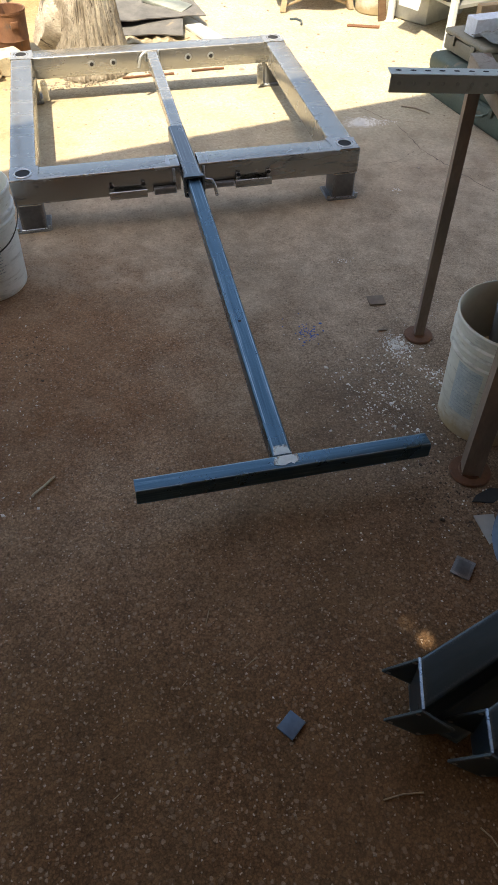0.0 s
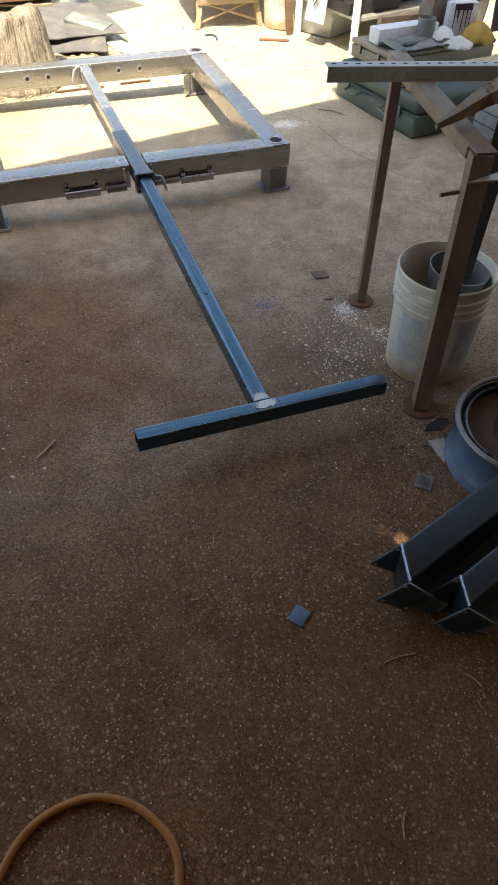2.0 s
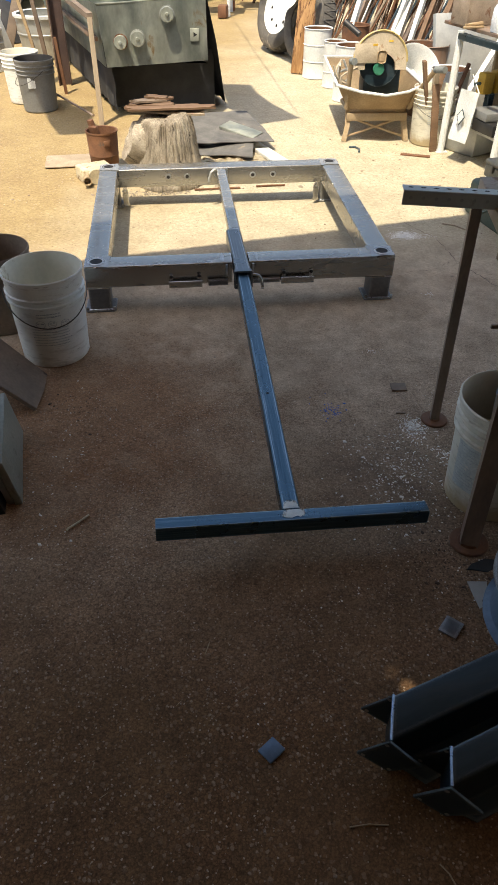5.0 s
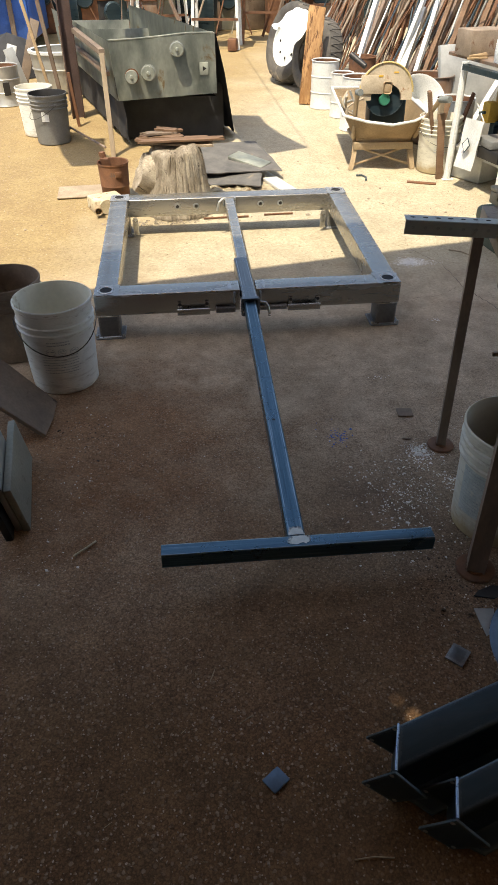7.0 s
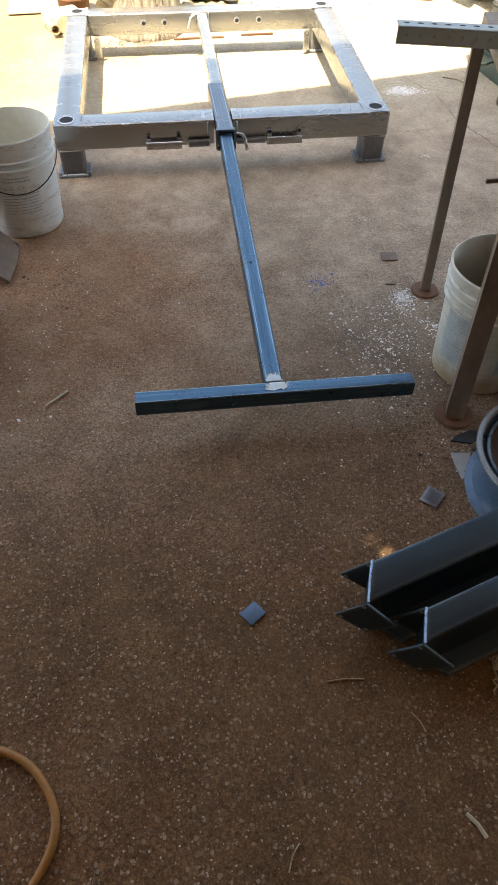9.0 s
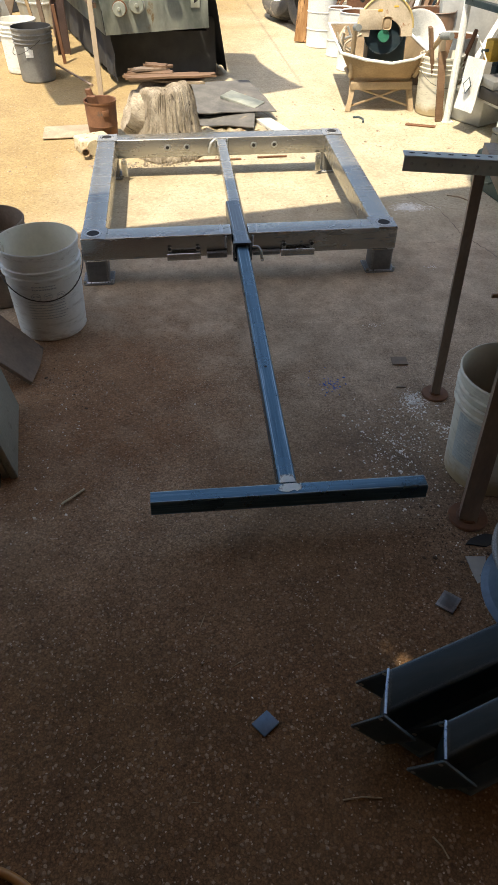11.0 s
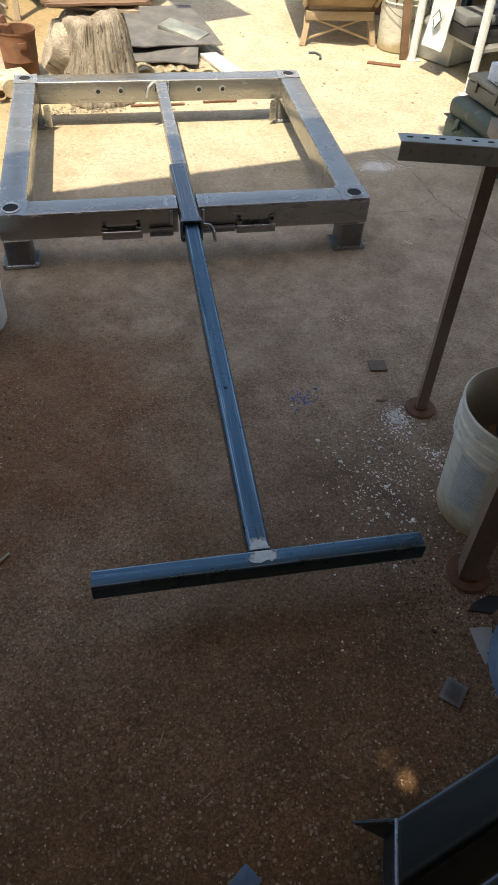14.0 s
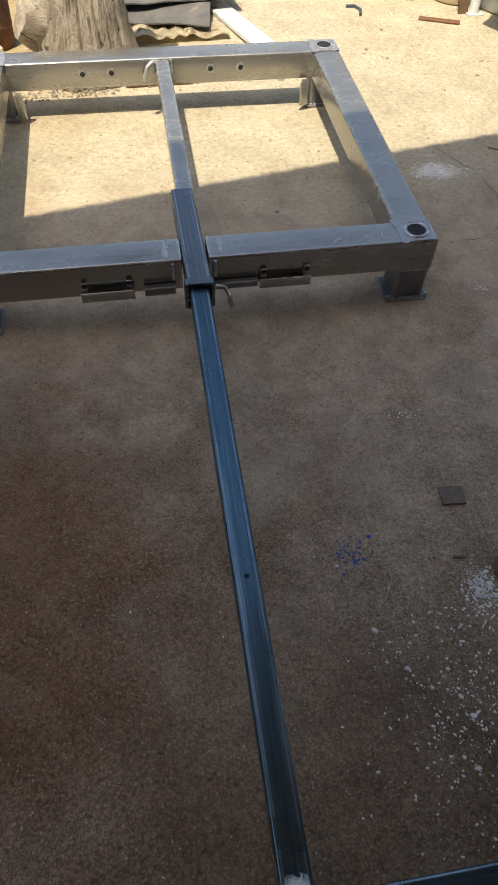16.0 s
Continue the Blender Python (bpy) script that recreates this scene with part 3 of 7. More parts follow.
def hollow(w, h, length, t=0.005, r=0.006, bm=None, m=None):
    """A square tube open at both ends, along x from 0 to length, its bottom at z = 0, centred on y."""
    b = bmesh.new()

    def ring(x, ww, hh, rr, off):
        out = []
        for cx, cz, a0 in ((1, 1, 0), (-1, 1, 90), (-1, -1, 180), (1, -1, 270)):
            for k in range(5):
                a = radians(a0 + 22.5 * k)
                out.append(b.verts.new((x, cx * (ww / 2 - rr) + rr * math.cos(a), h / 2 + cz * (hh / 2 - rr) + rr * math.sin(a))))
        return out
    o0, o1 = ring(0, w, h, r, 0), ring(length, w, h, r, 0)
    i0, i1 = ring(0, w - 2 * t, h - 2 * t, max(0.001, r - t), 0), ring(length, w - 2 * t, h - 2 * t, max(0.001, r - t), 0)
    n = len(o0)
    for j in range(n):
        k = (j + 1) % n
        b.faces.new((o0[j], o0[k], o1[k], o1[j]))
        b.faces.new((i0[k], i0[j], i1[j], i1[k]))
        b.faces.new((o0[k], o0[j], i0[j], i0[k]))
        b.faces.new((o1[j], o1[k], i1[k], i1[j]))
    return join(bm, b, m)


def plate(outline, z0, z1, bm=None, m=None, bevel=0.0):
    b = bmesh.new()
    f = b.faces.new([b.verts.new((x, y, z0)) for x, y in outline])
    ext = bmesh.ops.extrude_face_region(b, geom=[f])
    bmesh.ops.translate(b, vec=(0, 0, z1 - z0), verts=[v for v in ext["geom"] if isinstance(v, bmesh.types.BMVert)])
    if bevel:
        bmesh.ops.bevel(b, geom=b.edges[:], offset=bevel, segments=1, profile=0.5, affect="EDGES")
    return join(bm, b, m)


def blob(outline_r, n, seed, z0, z1, bm=None, m=None, uneven=0.35, sx=1.0, sy=1.0):
    rn = random.Random(seed)
    pts = []
    for j in range(n):
        a = 2 * math.pi * j / n
        k = outline_r * (1 + rn.uniform(-uneven, uneven))
        pts.append((k * math.cos(a) * sx, k * math.sin(a) * sy))
    return plate(pts, z0, z1, bm, m)


def crumple(bm, amount, scale, seed=0):
    for v in bm.verts:
        v.co += noise.noise_vector(v.co * scale + Vector((seed, seed * 2, 0))) * amount
    return bm


def grid_sheet(w, h, nx, ny, thick=0.004):
    b = bmesh.new()
    bmesh.ops.create_grid(b, x_segments=nx, y_segments=ny, size=0.5)
    bmesh.ops.scale(b, vec=(w, h, 1), verts=b.verts)
    return b


def solid(b, thick):
    geom = bmesh.ops.solidify(b, geom=b.faces[:], thickness=thick)
    return b


# ---- ground, workshop shell ----
SLOPE = 0.026                                          # the yard rises gently away from the workshop


def gz(y):
    return SLOPE * min(max(y, 0.0), 12.0)


def on(x, y, dz=0.0, rx=0, ry=0, rz=0):
    return pose(x, y, gz(y) + dz, rx, ry, rz)


gb = bmesh.new()
gr = [[gb.verts.new((x, y, gz(y))) for x in (-400, 400)] for y in (-400, 0, 12, 400)]
for A, B in zip(gr, gr[1:]):
    gb.faces.new((A[0], A[1], B[1], B[0]))
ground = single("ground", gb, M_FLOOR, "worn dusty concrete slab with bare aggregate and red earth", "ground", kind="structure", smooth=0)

# cracks in the slab, packed with dirt
for seed, pts in ((1, ((1.62, 0.80), (1.738, 0.583), (1.75, 0.315), (1.819, 0.112), (1.906, -0.105), (2.03, -0.22), (2.3, -0.40))), (2, ((1.75, 0.315), (1.60, 0.22), (1.47, 0.20))), (3, ((1.819, 0.112), (1.98, 0.06), (2.2, 0.09)))):
    rr = random.Random(seed)
    cb2 = bmesh.new()
    prev = None
    for (xa, ya), (xb, yb) in zip(pts, pts[1:]):
        for k in range(9):
            u = k / 9
            w = rr.uniform(0.0006, 0.0032)
            x, y = xa + (xb - xa) * u + rr.uniform(-0.007, 0.007), ya + (yb - ya) * u + rr.uniform(-0.007, 0.007)
            cur = [cb2.verts.new((x - w, y - w * 0.4, gz(y) + 0.0012)), cb2.verts.new((x + w, y + w * 0.4, gz(y) + 0.0012))]
            if prev:
                cb2.faces.new((prev[0], prev[1], cur[1], cur[0]))
            prev = cur
    part("crack", cb2, M_DUSTY, ground)

EDGE = 0.19                                            # slope of the roof's front edge in the plan
H_ROOF = 2.8


def roof_front(x):
    return -0.370 + EDGE * x + (0.15 if x > 1.32 else 0.0)     # unseen edge pushed out here to shade the metal cases


def roof_z(x, y):
    return H_ROOF + 0.012 * math.sin(2 * math.pi * (x + 5.0) / 10.5 * 96) + (roof_front(x) - y) * 0.06


# two nail holes in the roof let the sun through
SPOTS = ((0.822, -1.991, 0.0115), (0.792, -1.945, 0.0040))
holes = []
for sx, sy, hw in SPOTS:
    hz = H_ROOF
    for _ in range(6):
        hx, hy = sx + SUN.x / SUN.z * hz, sy + SUN.y / SUN.z * hz
        hz = roof_z(hx, hy)
    holes.append((hx, hy, hw))
xs = [-5.0 + 10.5 * i / 384 for i in range(385)]
for hx, hy, hw in holes:
    xs = [x for x in xs if abs(x - hx) > hw + 0.004] + [hx - hw, hx + hw]
xs.sort()
ys = sorted([q for hx, hy, hw in holes for q in (hy - hw, hy + hw)], reverse=True)
rb = bmesh.new()
rows = [[rb.verts.new((x, y, roof_z(x, y))) for y in [roof_front(x)] + ys + [-7.0]] for x in xs]
for A, B in zip(rows, rows[1:]):
    for j in range(len(A) - 1):
        mx, my = (A[j].co.x + B[j].co.x) / 2, (A[j].co.y + A[j + 1].co.y) / 2
        if not any(abs(mx - hx) < hw and abs(my - hy) < hw for hx, hy, hw in holes):
            rb.faces.new((A[j], B[j], B[j + 1], A[j + 1]))
solid(rb, 0.004)
single("ceiling", rb, M_ROOF, "corrugated steel workshop roof", "ceiling", kind="structure")
# walls out of view, added to close the shell and hold light off the floor
single("wall_back", box(-4.8, 5.2, -6.9, -6.8, 0, 3.15), M_WALL, "unseen dark board wall added at the back of the workshop", "wall", kind="structure")
single("wall_west", box(-3.00, -2.90, -6.8, -2.3, 0, 2.85), M_WALL, "unseen dark board side wall added to dim the workshop", "wall", kind="structure")
single("wall_east", box(3.7, 3.8, -6.8, -2.0, 0, 2.85), M_WALL, "unseen dark board side wall added to dim the workshop", "wall", kind="structure")

# ---- the welded steel frame ----
ZN, ZF = 0.214, 0.246                                  # top of the near and far beams
X0, X1, Y0, Y1, T = -0.054, 1.306, -0.055, 1.235, 0.100
TILT_F = math.degrees(math.atan2(ZF - ZN, 1.185))
frame_t = thing("steel_base_frame", "grey square-tube steel base frame with welded corners on short legs", "steel frame",
                pose(0, 0, ZN, TILT_F, 0, 0))
BT = 0.1
bm = hollow(T, BT, 0.581 - X0, 0.005, 0.008, m=pose(X0, Y0 + T / 2, -BT))
part("front_beam", bm, M_STEEL, frame_t)
bm = hollow(T, BT, X1 - 0.656, 0.005, 0.008, m=pose(0.656, Y0 + T / 2, -BT))
part("front_beam", bm, M_STEEL, frame_t)
bm = hollow(T, BT, X1 - X0, 0.005, 0.008, m=pose(X0, Y1 - T / 2, -BT))
part("rear_beam", bm, M_STEEL, frame_t)
for x in (X0, X1 - T):
    bm = hollow(T, BT - 0.001, Y1 - Y0 - 2 * T, 0.005, 0.008, m=pose(x + T / 2, Y0 + T, -BT, 0, 0, 90))
    part("side_beam", bm, M_STEEL, frame_t)
rn = random.Random(5)
for i, (cx, cy) in enumerate(((X0 + T / 2, Y0 + T / 2), (X1 - T / 2, Y0 + T / 2), (X0 + T / 2, Y1 - T / 2), (X1 - T / 2, Y1 - T / 2))):
    near = cy < 0.5
    # ground-bright patch over the corner weld, with the socket let into it
    sgn = 1 if cx < 0.5 else -1
    patch = bmesh.new()
    outline = []
    for k in range(56):
        a = 2 * math.pi * k / 56
        ca, sa = math.cos(a), math.sin(a)
        q = 1 / max(abs(ca), abs(sa))
        out = 0.0485 * min(q, 1.32) * rn.uniform(0.93, 1.0)
        if ca * sgn > 0.6:
            out *= 1.18 + 0.05 * math.sin(5 * a + i) + rn.uniform(-0.05, 0.05)
        if sa * (1 if near else -1) > 0.6:
            out *= 1.1 + rn.uniform(-0.05, 0.08)
        outline.append((out * ca, out * sa))
    part("ground_patch", plate(outline, 0.0005, 0.0016), M_GROUND, frame_t, "bright ground weld patch", at=pose(cx, cy, 0))
    ring = lathe([(0.027, -0.02), (0.027, 0.004), (0.032, 0.0045), (0.034, 0.001), (0.034, 0.0)], 28)
    sock = part("socket", ring, M_GROUND, frame_t, "round socket with weld bead", at=pose(cx, cy, 0))
    part("socket_hole", lathe([(0.0268, 0.0022), (0.0, 0.0022)], 28), M_HOLE, sock)
    bead = bmesh.new()
    pts = [(0.034 * math.cos(a), 0.034 * math.sin(a), 0.002 + rn.uniform(-0.0006, 0.0006)) for a in (2 * math.pi * k / 40 for k in range(40))]
    part("weld_bead", sweep(pts, 0.0032, 6, closed=True), M_STEEL, sock)
    # leg and foot plate
    drop = ZN
    lz = -drop + 0.010
    lx = cx
    part("leg", hollow(0.094, 0.094, drop - BT - 0.006, 0.005, 0.006, m=pose(lx + 0, cy, -BT + 0.003, 0, 90, 0) @ pose(0, 0, -0.047)), M_LEDGE, frame_t)
    part("seam_weld", sweep([(lx - 0.048, cy - 0.048, -BT - 0.001), (lx + 0.048, cy - 0.048, -BT - 0.001)], 0.003, 6), M_STEEL, frame_t)
    fp = plate([(-0.068, -0.046), (-0.062, -0.057), (0.058, -0.057), (0.066, -0.048), (0.066, 0.056), (-0.068, 0.056)], -0.009, 0.0, bevel=0.0015)
    ft = part("foot_plate", fp, M_LEDGE, frame_t, at=pose(lx, cy, lz))
    for ex in (-0.060, 0.059):
        part("anchor_ear", box(ex - 0.006, ex + 0.006, -0.052, -0.046, 0, 0.014, 0.002), M_STEEL, ft)
    part("foot_weld", sweep([(-0.050, -0.049, 0.001), (0.050, -0.049, 0.001)], 0.0032, 6), M_WELD, ft)
# rear anchor plates with a round-topped ear
for x in (0.078, 1.175):
    ear = plate([(-0.016, 0), (0.016, 0), (0.016, 0.085), (0.009, 0.1), (-0.009, 0.1), (-0.016, 0.085)], -0.004, 0.004)
    e = part("rear_ear", ear, M_STEEL, frame_t, at=pose(x, Y1 - T - 0.02, -ZN + 0.02, 90, 0, 8))
    part("ear_hole", lathe([(0.006, 0.0046), (0, 0.0046)], 14), M_GROUND, e, at=pose(0, 0.085, 0))
# bolt holes in the rear beam's inner face
for x in (0.325, 0.432, 0.806, 0.922):
    h = part("bolt_hole", lathe([(0.018, 0.0002), (0.0165, 0.0012), (0.0, 0.0012)], 18), M_GROUND, frame_t, at=pose(x, Y1 - T, -0.046, -90, 0, 0) @ pose(0, 0, 0, 180, 0, 0))
    part("hole", lathe([(0.0095, 0.0016), (0.0, 0.0016)], 16), M_HOLE, h)
# hooks and ledges on the front face
for x0, x1, holes in ((0.302, 0.447, True), (0.795, 0.941, True)):
    br = part("bracket", box(x0, x1, Y0 - 0.020, Y0 - 0.003, -0.102, -0.096, 0.001), M_LEDGE, frame_t, "dark welded ledge bracket")
    part("lip", box(x0, x1, Y0 - 0.024, Y0 - 0.018, -0.101, -0.074, 0.0012), M_STEEL, br)
    part("lip_edge", sweep([(x0, Y0 - 0.021, -0.073), (x1, Y0 - 0.021, -0.073)], 0.0026, 6), M_STEEL, br)
    for x in (x0 + 0.012, x1 - 0.012):
        part("tab", box(x - 0.008, x + 0.008, Y0 - 0.012, Y0 - 0.003, -0.075, -0.045, 0.002), M_STEEL, br)
        part("bolt_hole", lathe([(0.008, 0), (0, 0.0)], 14), M_HOLE, br, at=pose(x, Y0 - 0.0125, -0.053, 90, 0, 0))
part("bracket", box(0.474, 0.560, Y0 - 0.022, Y0 - 0.003, -0.098, -0.072, 0.002), M_LEDGE, frame_t)
part("bracket", box(0.670, 0.790, Y0 - 0.022, Y0 - 0.003, -0.094, -0.074, 0.002), M_LEDGE, frame_t)
for x in (0.556, 0.672):
    part("weld_bead", sweep([(x, Y0 - 0.004, -0.008), (x, Y0 - 0.004, -0.06)], 0.005, 8), M_WELD, frame_t)
    part("ground_patch", blob(0.03, 16, int(x * 100), 0.0005, 0.0016, sx=0.28, sy=1.3), M_GROUND, frame_t, at=pose(x + (-0.016 if x < 0.6 else 0.018), Y0 + 0.045, 0))
# short smears of bright grinding along the front beam
for x, s in ((1.02, 3), (1.10, 4), (1.15, 6)):
    part("ground_patch", blob(0.012, 12, s, 0.0005, 0.0014, uneven=0.5, sx=1.8, sy=0.35), M_GROUND, frame_t, at=pose(x, Y0 + 0.02 + 0.004 * s, 0, 0, 0, s * 13))

# ---- centre rail of the frame: inner bar, sleeve, collar, pins ----
XC = 0.617
rail = part("centre_rail", hollow(0.052, 0.052, Y1 - T - 0.26, 0.004, 0.006, m=pose(0, 0, 0, 0, 0, 90)), M_STEEL, frame_t, at=pose(0.6235, 0.26, -0.058, 0, 0, 0))
part("sleeve", hollow(0.066, 0.066, 0.42, 0.005, 0.008), M_SLEEVE, frame_t, "blue-grey steel sleeve tube", at=pose(XC + 0.002, -0.155, -0.057, 0, 0, 90.8))
collar = part("collar", hollow(0.079, 0.083, 0.022, 0.008, 0.010, m=pose(0, 0, 0, 0, 0, 90)), M_SLEEVE, frame_t, "thick blue-grey steel collar", at=pose(XC, -0.176, -0.067))
hook = [(0.043, 0.012, 0.06), (0.066, 0.006, 0.058), (0.076, -0.004, 0.044), (0.079, -0.008, 0.022), (0.082, -0.009, 0.004)]
part("locking_pin", sweep(hook, 0.0065, 10), M_STEEL, collar, "bent steel locking pin")
hk = [(0.600, Y1 - T - 0.012, -0.006), (0.585, Y1 - T - 0.022, -0.004), (0.566, Y1 - T - 0.030, -0.018), (0.556, Y1 - T - 0.033, -0.05), (0.553, Y1 - T - 0.034, -0.066)]
part("locking_pin", sweep(hk, 0.008, 10), M_GALV, frame_t, "bent bright steel locking pin")
for x in (0.593, 0.656):
    part("weld_bead", sweep([(x, Y1 - T - 0.004, -0.004), (x, Y1 - T - 0.004, -0.05)], 0.006, 8), M_WELD, frame_t)

# ---- the T-shaped drawbar ----
p0 = Vector((0.620, -0.168, 0.210))
p1 = Vector((0.615, -1.508, 0.141))
d = (p1 - p0)
bar_t = thing("t_shaped_drawbar", "blue mill-scale steel T-bar slid into the frame's sleeve", "steel bar", Matrix.Translation(p1))
bm = hollow(0.051, 0.052, d.length + 0.12, 0.004, 0.0065)
back = (p0 - p1).normalized()
ux, uy = back, Vector((0, 0, 1)).cross(back).normalized()
uz = ux.cross(uy)
R = Matrix((ux, uy, uz)).transposed().to_4x4()
part("stem", bm, M_BAR, bar_t, at=R @ Matrix.Translation((0.0, 0.004, -0.052)))
part("pin_hole", lathe([(0.0052, 0), (0, 0)], 14), M_HOLE, bar_t, at=R @ Matrix.Translation((0.52, 0.004, 0.0006)))
L = 0.754
cross_m = pose(0.001, -0.0225, 0.0, 0, 0, 0.5) @ pose(0, 0, 0, 0, 1.1, 0)
cb = part("crossbar", hollow(0.047, 0.047, L, 0.004, 0.006, m=pose(-L / 2, -0.0005, -0.047)), M_BAR, bar_t, at=cross_m)
wb = sweep([(-0.020, 0.004, 0.0), (0.0, 0.005, 0.001), (0.020, 0.004, 0.0)], 0.003, 8)
part("weld_bead", wb, M_PUTTY, bar_t, at=pose(0, 0, -0.002))
def ragged(half, base, tip, n, seed, jag):
    """A patch outline with one straight side at base and a torn side towards tip."""
    rn = random.Random(seed)
    pts = [(-half, base), (half, base)]
    for k in range(n + 1):
        u = 1 - 2 * k / n
        pts.append((u * half * (1.06 - 0.12 * abs(u)) + rn.uniform(-0.0012, 0.0012), tip + (base - tip) * (0.55 * abs(u) ** 3 + rn.uniform(0, jag))))
    return pts if base < tip else pts[::-1]


part("weld_dust", plate(ragged(0.064, 0.0190, -0.013, 18, 11, 0.22), 0.0006, 0.0012), M_BRUSHED, cb, "pale grinding dust on the weld", at=pose(0.001, 0, 0.0))
part("weld_dust", plate(ragged(0.0215, 0.002, 0.046, 12, 12, 0.30), 0.0006, 0.0012), M_BRUSHED, bar_t, "pale grinding dust on the weld", at=R @ pose(0.0, 0.004, 0.0, 0, 0, -90))


# ---- pails ----
def on_wall(bm, rad, a0, a1, z0, z1):
    """A thin printed patch that follows a pail's wall."""
    n = max(1, int((a1 - a0) / 3))
    q = []
    for k in range(n + 1):
        a = radians(a0 + (a1 - a0) * k / n)
        q.append([bm.verts.new(((rad(z) + 0.0006) * math.cos(a), (rad(z) + 0.0006) * math.sin(a), z)) for z in (z0, z1)])
    for A, B in zip(q, q[1:]):
        bm.faces.new((A[0], B[0], B[1], A[1]))


def print_rows(t, rad, h, a0, a1, z_top, rows, icons):
    """Rows of unreadable print as word-long bars, and round signs between them."""
    rr = random.Random(int(a0 * 7))
    for k in range(rows):
        bm = bmesh.new()
        big = k < 2 and icons
        z = z_top - 0.0115 * k - (0.040 if icons and k > 1 else 0)
        a = a0 + (12 if big else rr.uniform(0, 2))
        stop = a1 - (14 if big else rr.uniform(0, 10))
        while a < stop:
            w = rr.uniform(1.2, 4.5)
            on_wall(bm, rad, a, min(a + w, stop + 0.5), z, z + (0.0048 if big else 0.0034) * rr.uniform(0.8, 1.1))
            a += w + rr.uniform(0.5, 1.0)
        part("printed_line", bm, M_PRINT, t, "faded unreadable print line")
    for ca, cz, cr in icons:
        bm = bmesh.new()
        q = []
        for k in range(28):
            b = 2 * math.pi * k / 28
            for f in (1.0, 0.88):
                a, z = radians(ca) + f * cr * math.cos(b) / rad(cz), cz + f * cr * 0.9 * math.sin(b)
                q.append(bm.verts.new(((rad(z) + 0.0006) * math.cos(a), (rad(z) + 0.0006) * math.sin(a), z)))
        for k in range(28):
            k2 = (k + 1) % 28
            bm.faces.new((q[2 * k], q[2 * k2], q[2 * k2 + 1], q[2 * k + 1]))
        for _ in range(4):
            da, dz = rr.uniform(-4, 4), rr.uniform(-0.008, 0.006)
            on_wall(bm, rad, ca + da - 1.5, ca + da + 1.5, cz + dz, cz + dz + 0.004)
        part("printed_sign", bm, M_PRINT, t, "faded round printed sign")


def pail(name, label, body_mat, in_mat, m, r0=0.130, r1=0.150, h=0.365, bail=True, ribs=3, print_bars=True, group="plastic pails", bail_turn=-20, fill=None):
    t = thing(name, label, "bucket", m, group)
    rim = [(r0 - 0.006, 0.0), (r0, 0.006)]

    def rad(z):
        return r0 + (r1 - 0.005 - r0) * z / h
    prof = [(0, 0.004), (r0 - 0.02, 0.004), (r0 - 0.006, 0.0), (r0, 0.007)]
    zs = [h - 0.105 + 0.028 * k for k in range(ribs)]
    prof.append((rad(zs[0] - 0.004), zs[0] - 0.004))
    for z in zs:
        prof += [(rad(z), z), (rad(z) + 0.008, z + 0.002), (rad(z) + 0.008, z + 0.006), (rad(z) + 0.001, z + 0.009)]
    prof += [(rad(h) + 0.001, h - 0.018), (r1, h - 0.016), (r1 + 0.001, h - 0.004), (r1 - 0.002, h)]
    part("body", lathe(prof, 48), body_mat, t)
    part("inside", lathe([(r1 - 0.002, h), (r1 - 0.0045, h - 0.001), (rad(h) - 0.002, h - 0.012), (r0 - 0.006, 0.02), (0, 0.016)], 48), in_mat, t, "inside with a dried film")
    if bail:
        z0 = h - 0.07
        ha = []
        for k in range(25):
            a = math.pi * k / 24
            ha.append(((r1 + 0.006) * math.cos(a), -(r1 + 0.012) * math.sin(a), z0 - 0.105 * math.sin(a)))
        hd = part("handle", sweep(ha, 0.0022, 6), M_WIRE, t, "thin wire handle hanging down", at=pose(0, 0, 0, 0, 0, bail_turn))
        for s in (-1, 1):
            part("lug", lathe([(0, 0.008), (0.012, 0.007), (0.015, 0.0)], 16), body_mat, t, at=pose(0, 0, z0, 0, 0, bail_turn) @ pose(s * (r1 - 0.012), 0, 0, 0, 90 * s, 0))
    if print_bars:
        print_rows(t, rad, h, *print_bars)
    return t


pail("plastic_pail", "scuffed white plastic pail with a wire handle and faded print", M_PAIL, M_PAILIN, pose(-0.165, -0.368, 0, 0, 0, 0), print_bars=(-112, -50, 0.235, 9, ((-96, 0.196, 0.018), (-78, 0.196, 0.016), (-58, 0.190, 0.018))), bail_turn=12, ribs=2)
pail("plastic_pail", "dusty brown plastic pail standing behind the white one", M_DUSTY, M_DUSTY, pose(-0.405, -0.100, 0, 0, 0, 40), h=0.335, print_bars=None, bail=False)
rp = pail("plastic_pail", "dirty white pail with a printed label beside the stand", M_PAILDIRTY, M_PAILIN, pose(1.260, -1.362, 0), print_bars=(-172, -138, 0.235, 13, ()), bail_turn=150, bail=False)
print_rows(rp, lambda z: 0.130 + 0.015 * z / 0.365, 0.365, -96, -52, 0.235, 12, ())
for a0, a1 in ((-174, -140), (-97, -54)):
    lb = bmesh.new()
    on_wall(lb, lambda z: 0.1297 + 0.015 * z / 0.365, a0, a1, 0.085, 0.248)
    part("label", lb, M_LABEL, rp, "faded grey printed label")
single("dark_bowl", lathe([(0, 0), (0.075, 0.0), (0.092, 0.10), (0.094, 0.104), (0.089, 0.104), (0.070, 0.012), (0, 0.010)], 36), M_GREYPAIL,
       "dark plastic bowl lying inside the white pail", "bowl", pose(1.302, -1.345, 0.240, 4, 5, 0))
single("bowl_support", box(-0.07, 0.07, -0.06, 0.06, 0, 0.225, 0.01), M_KRAFT, "scrap packing block inside the pail", "block", pose(1.302, -1.345, 0.014))


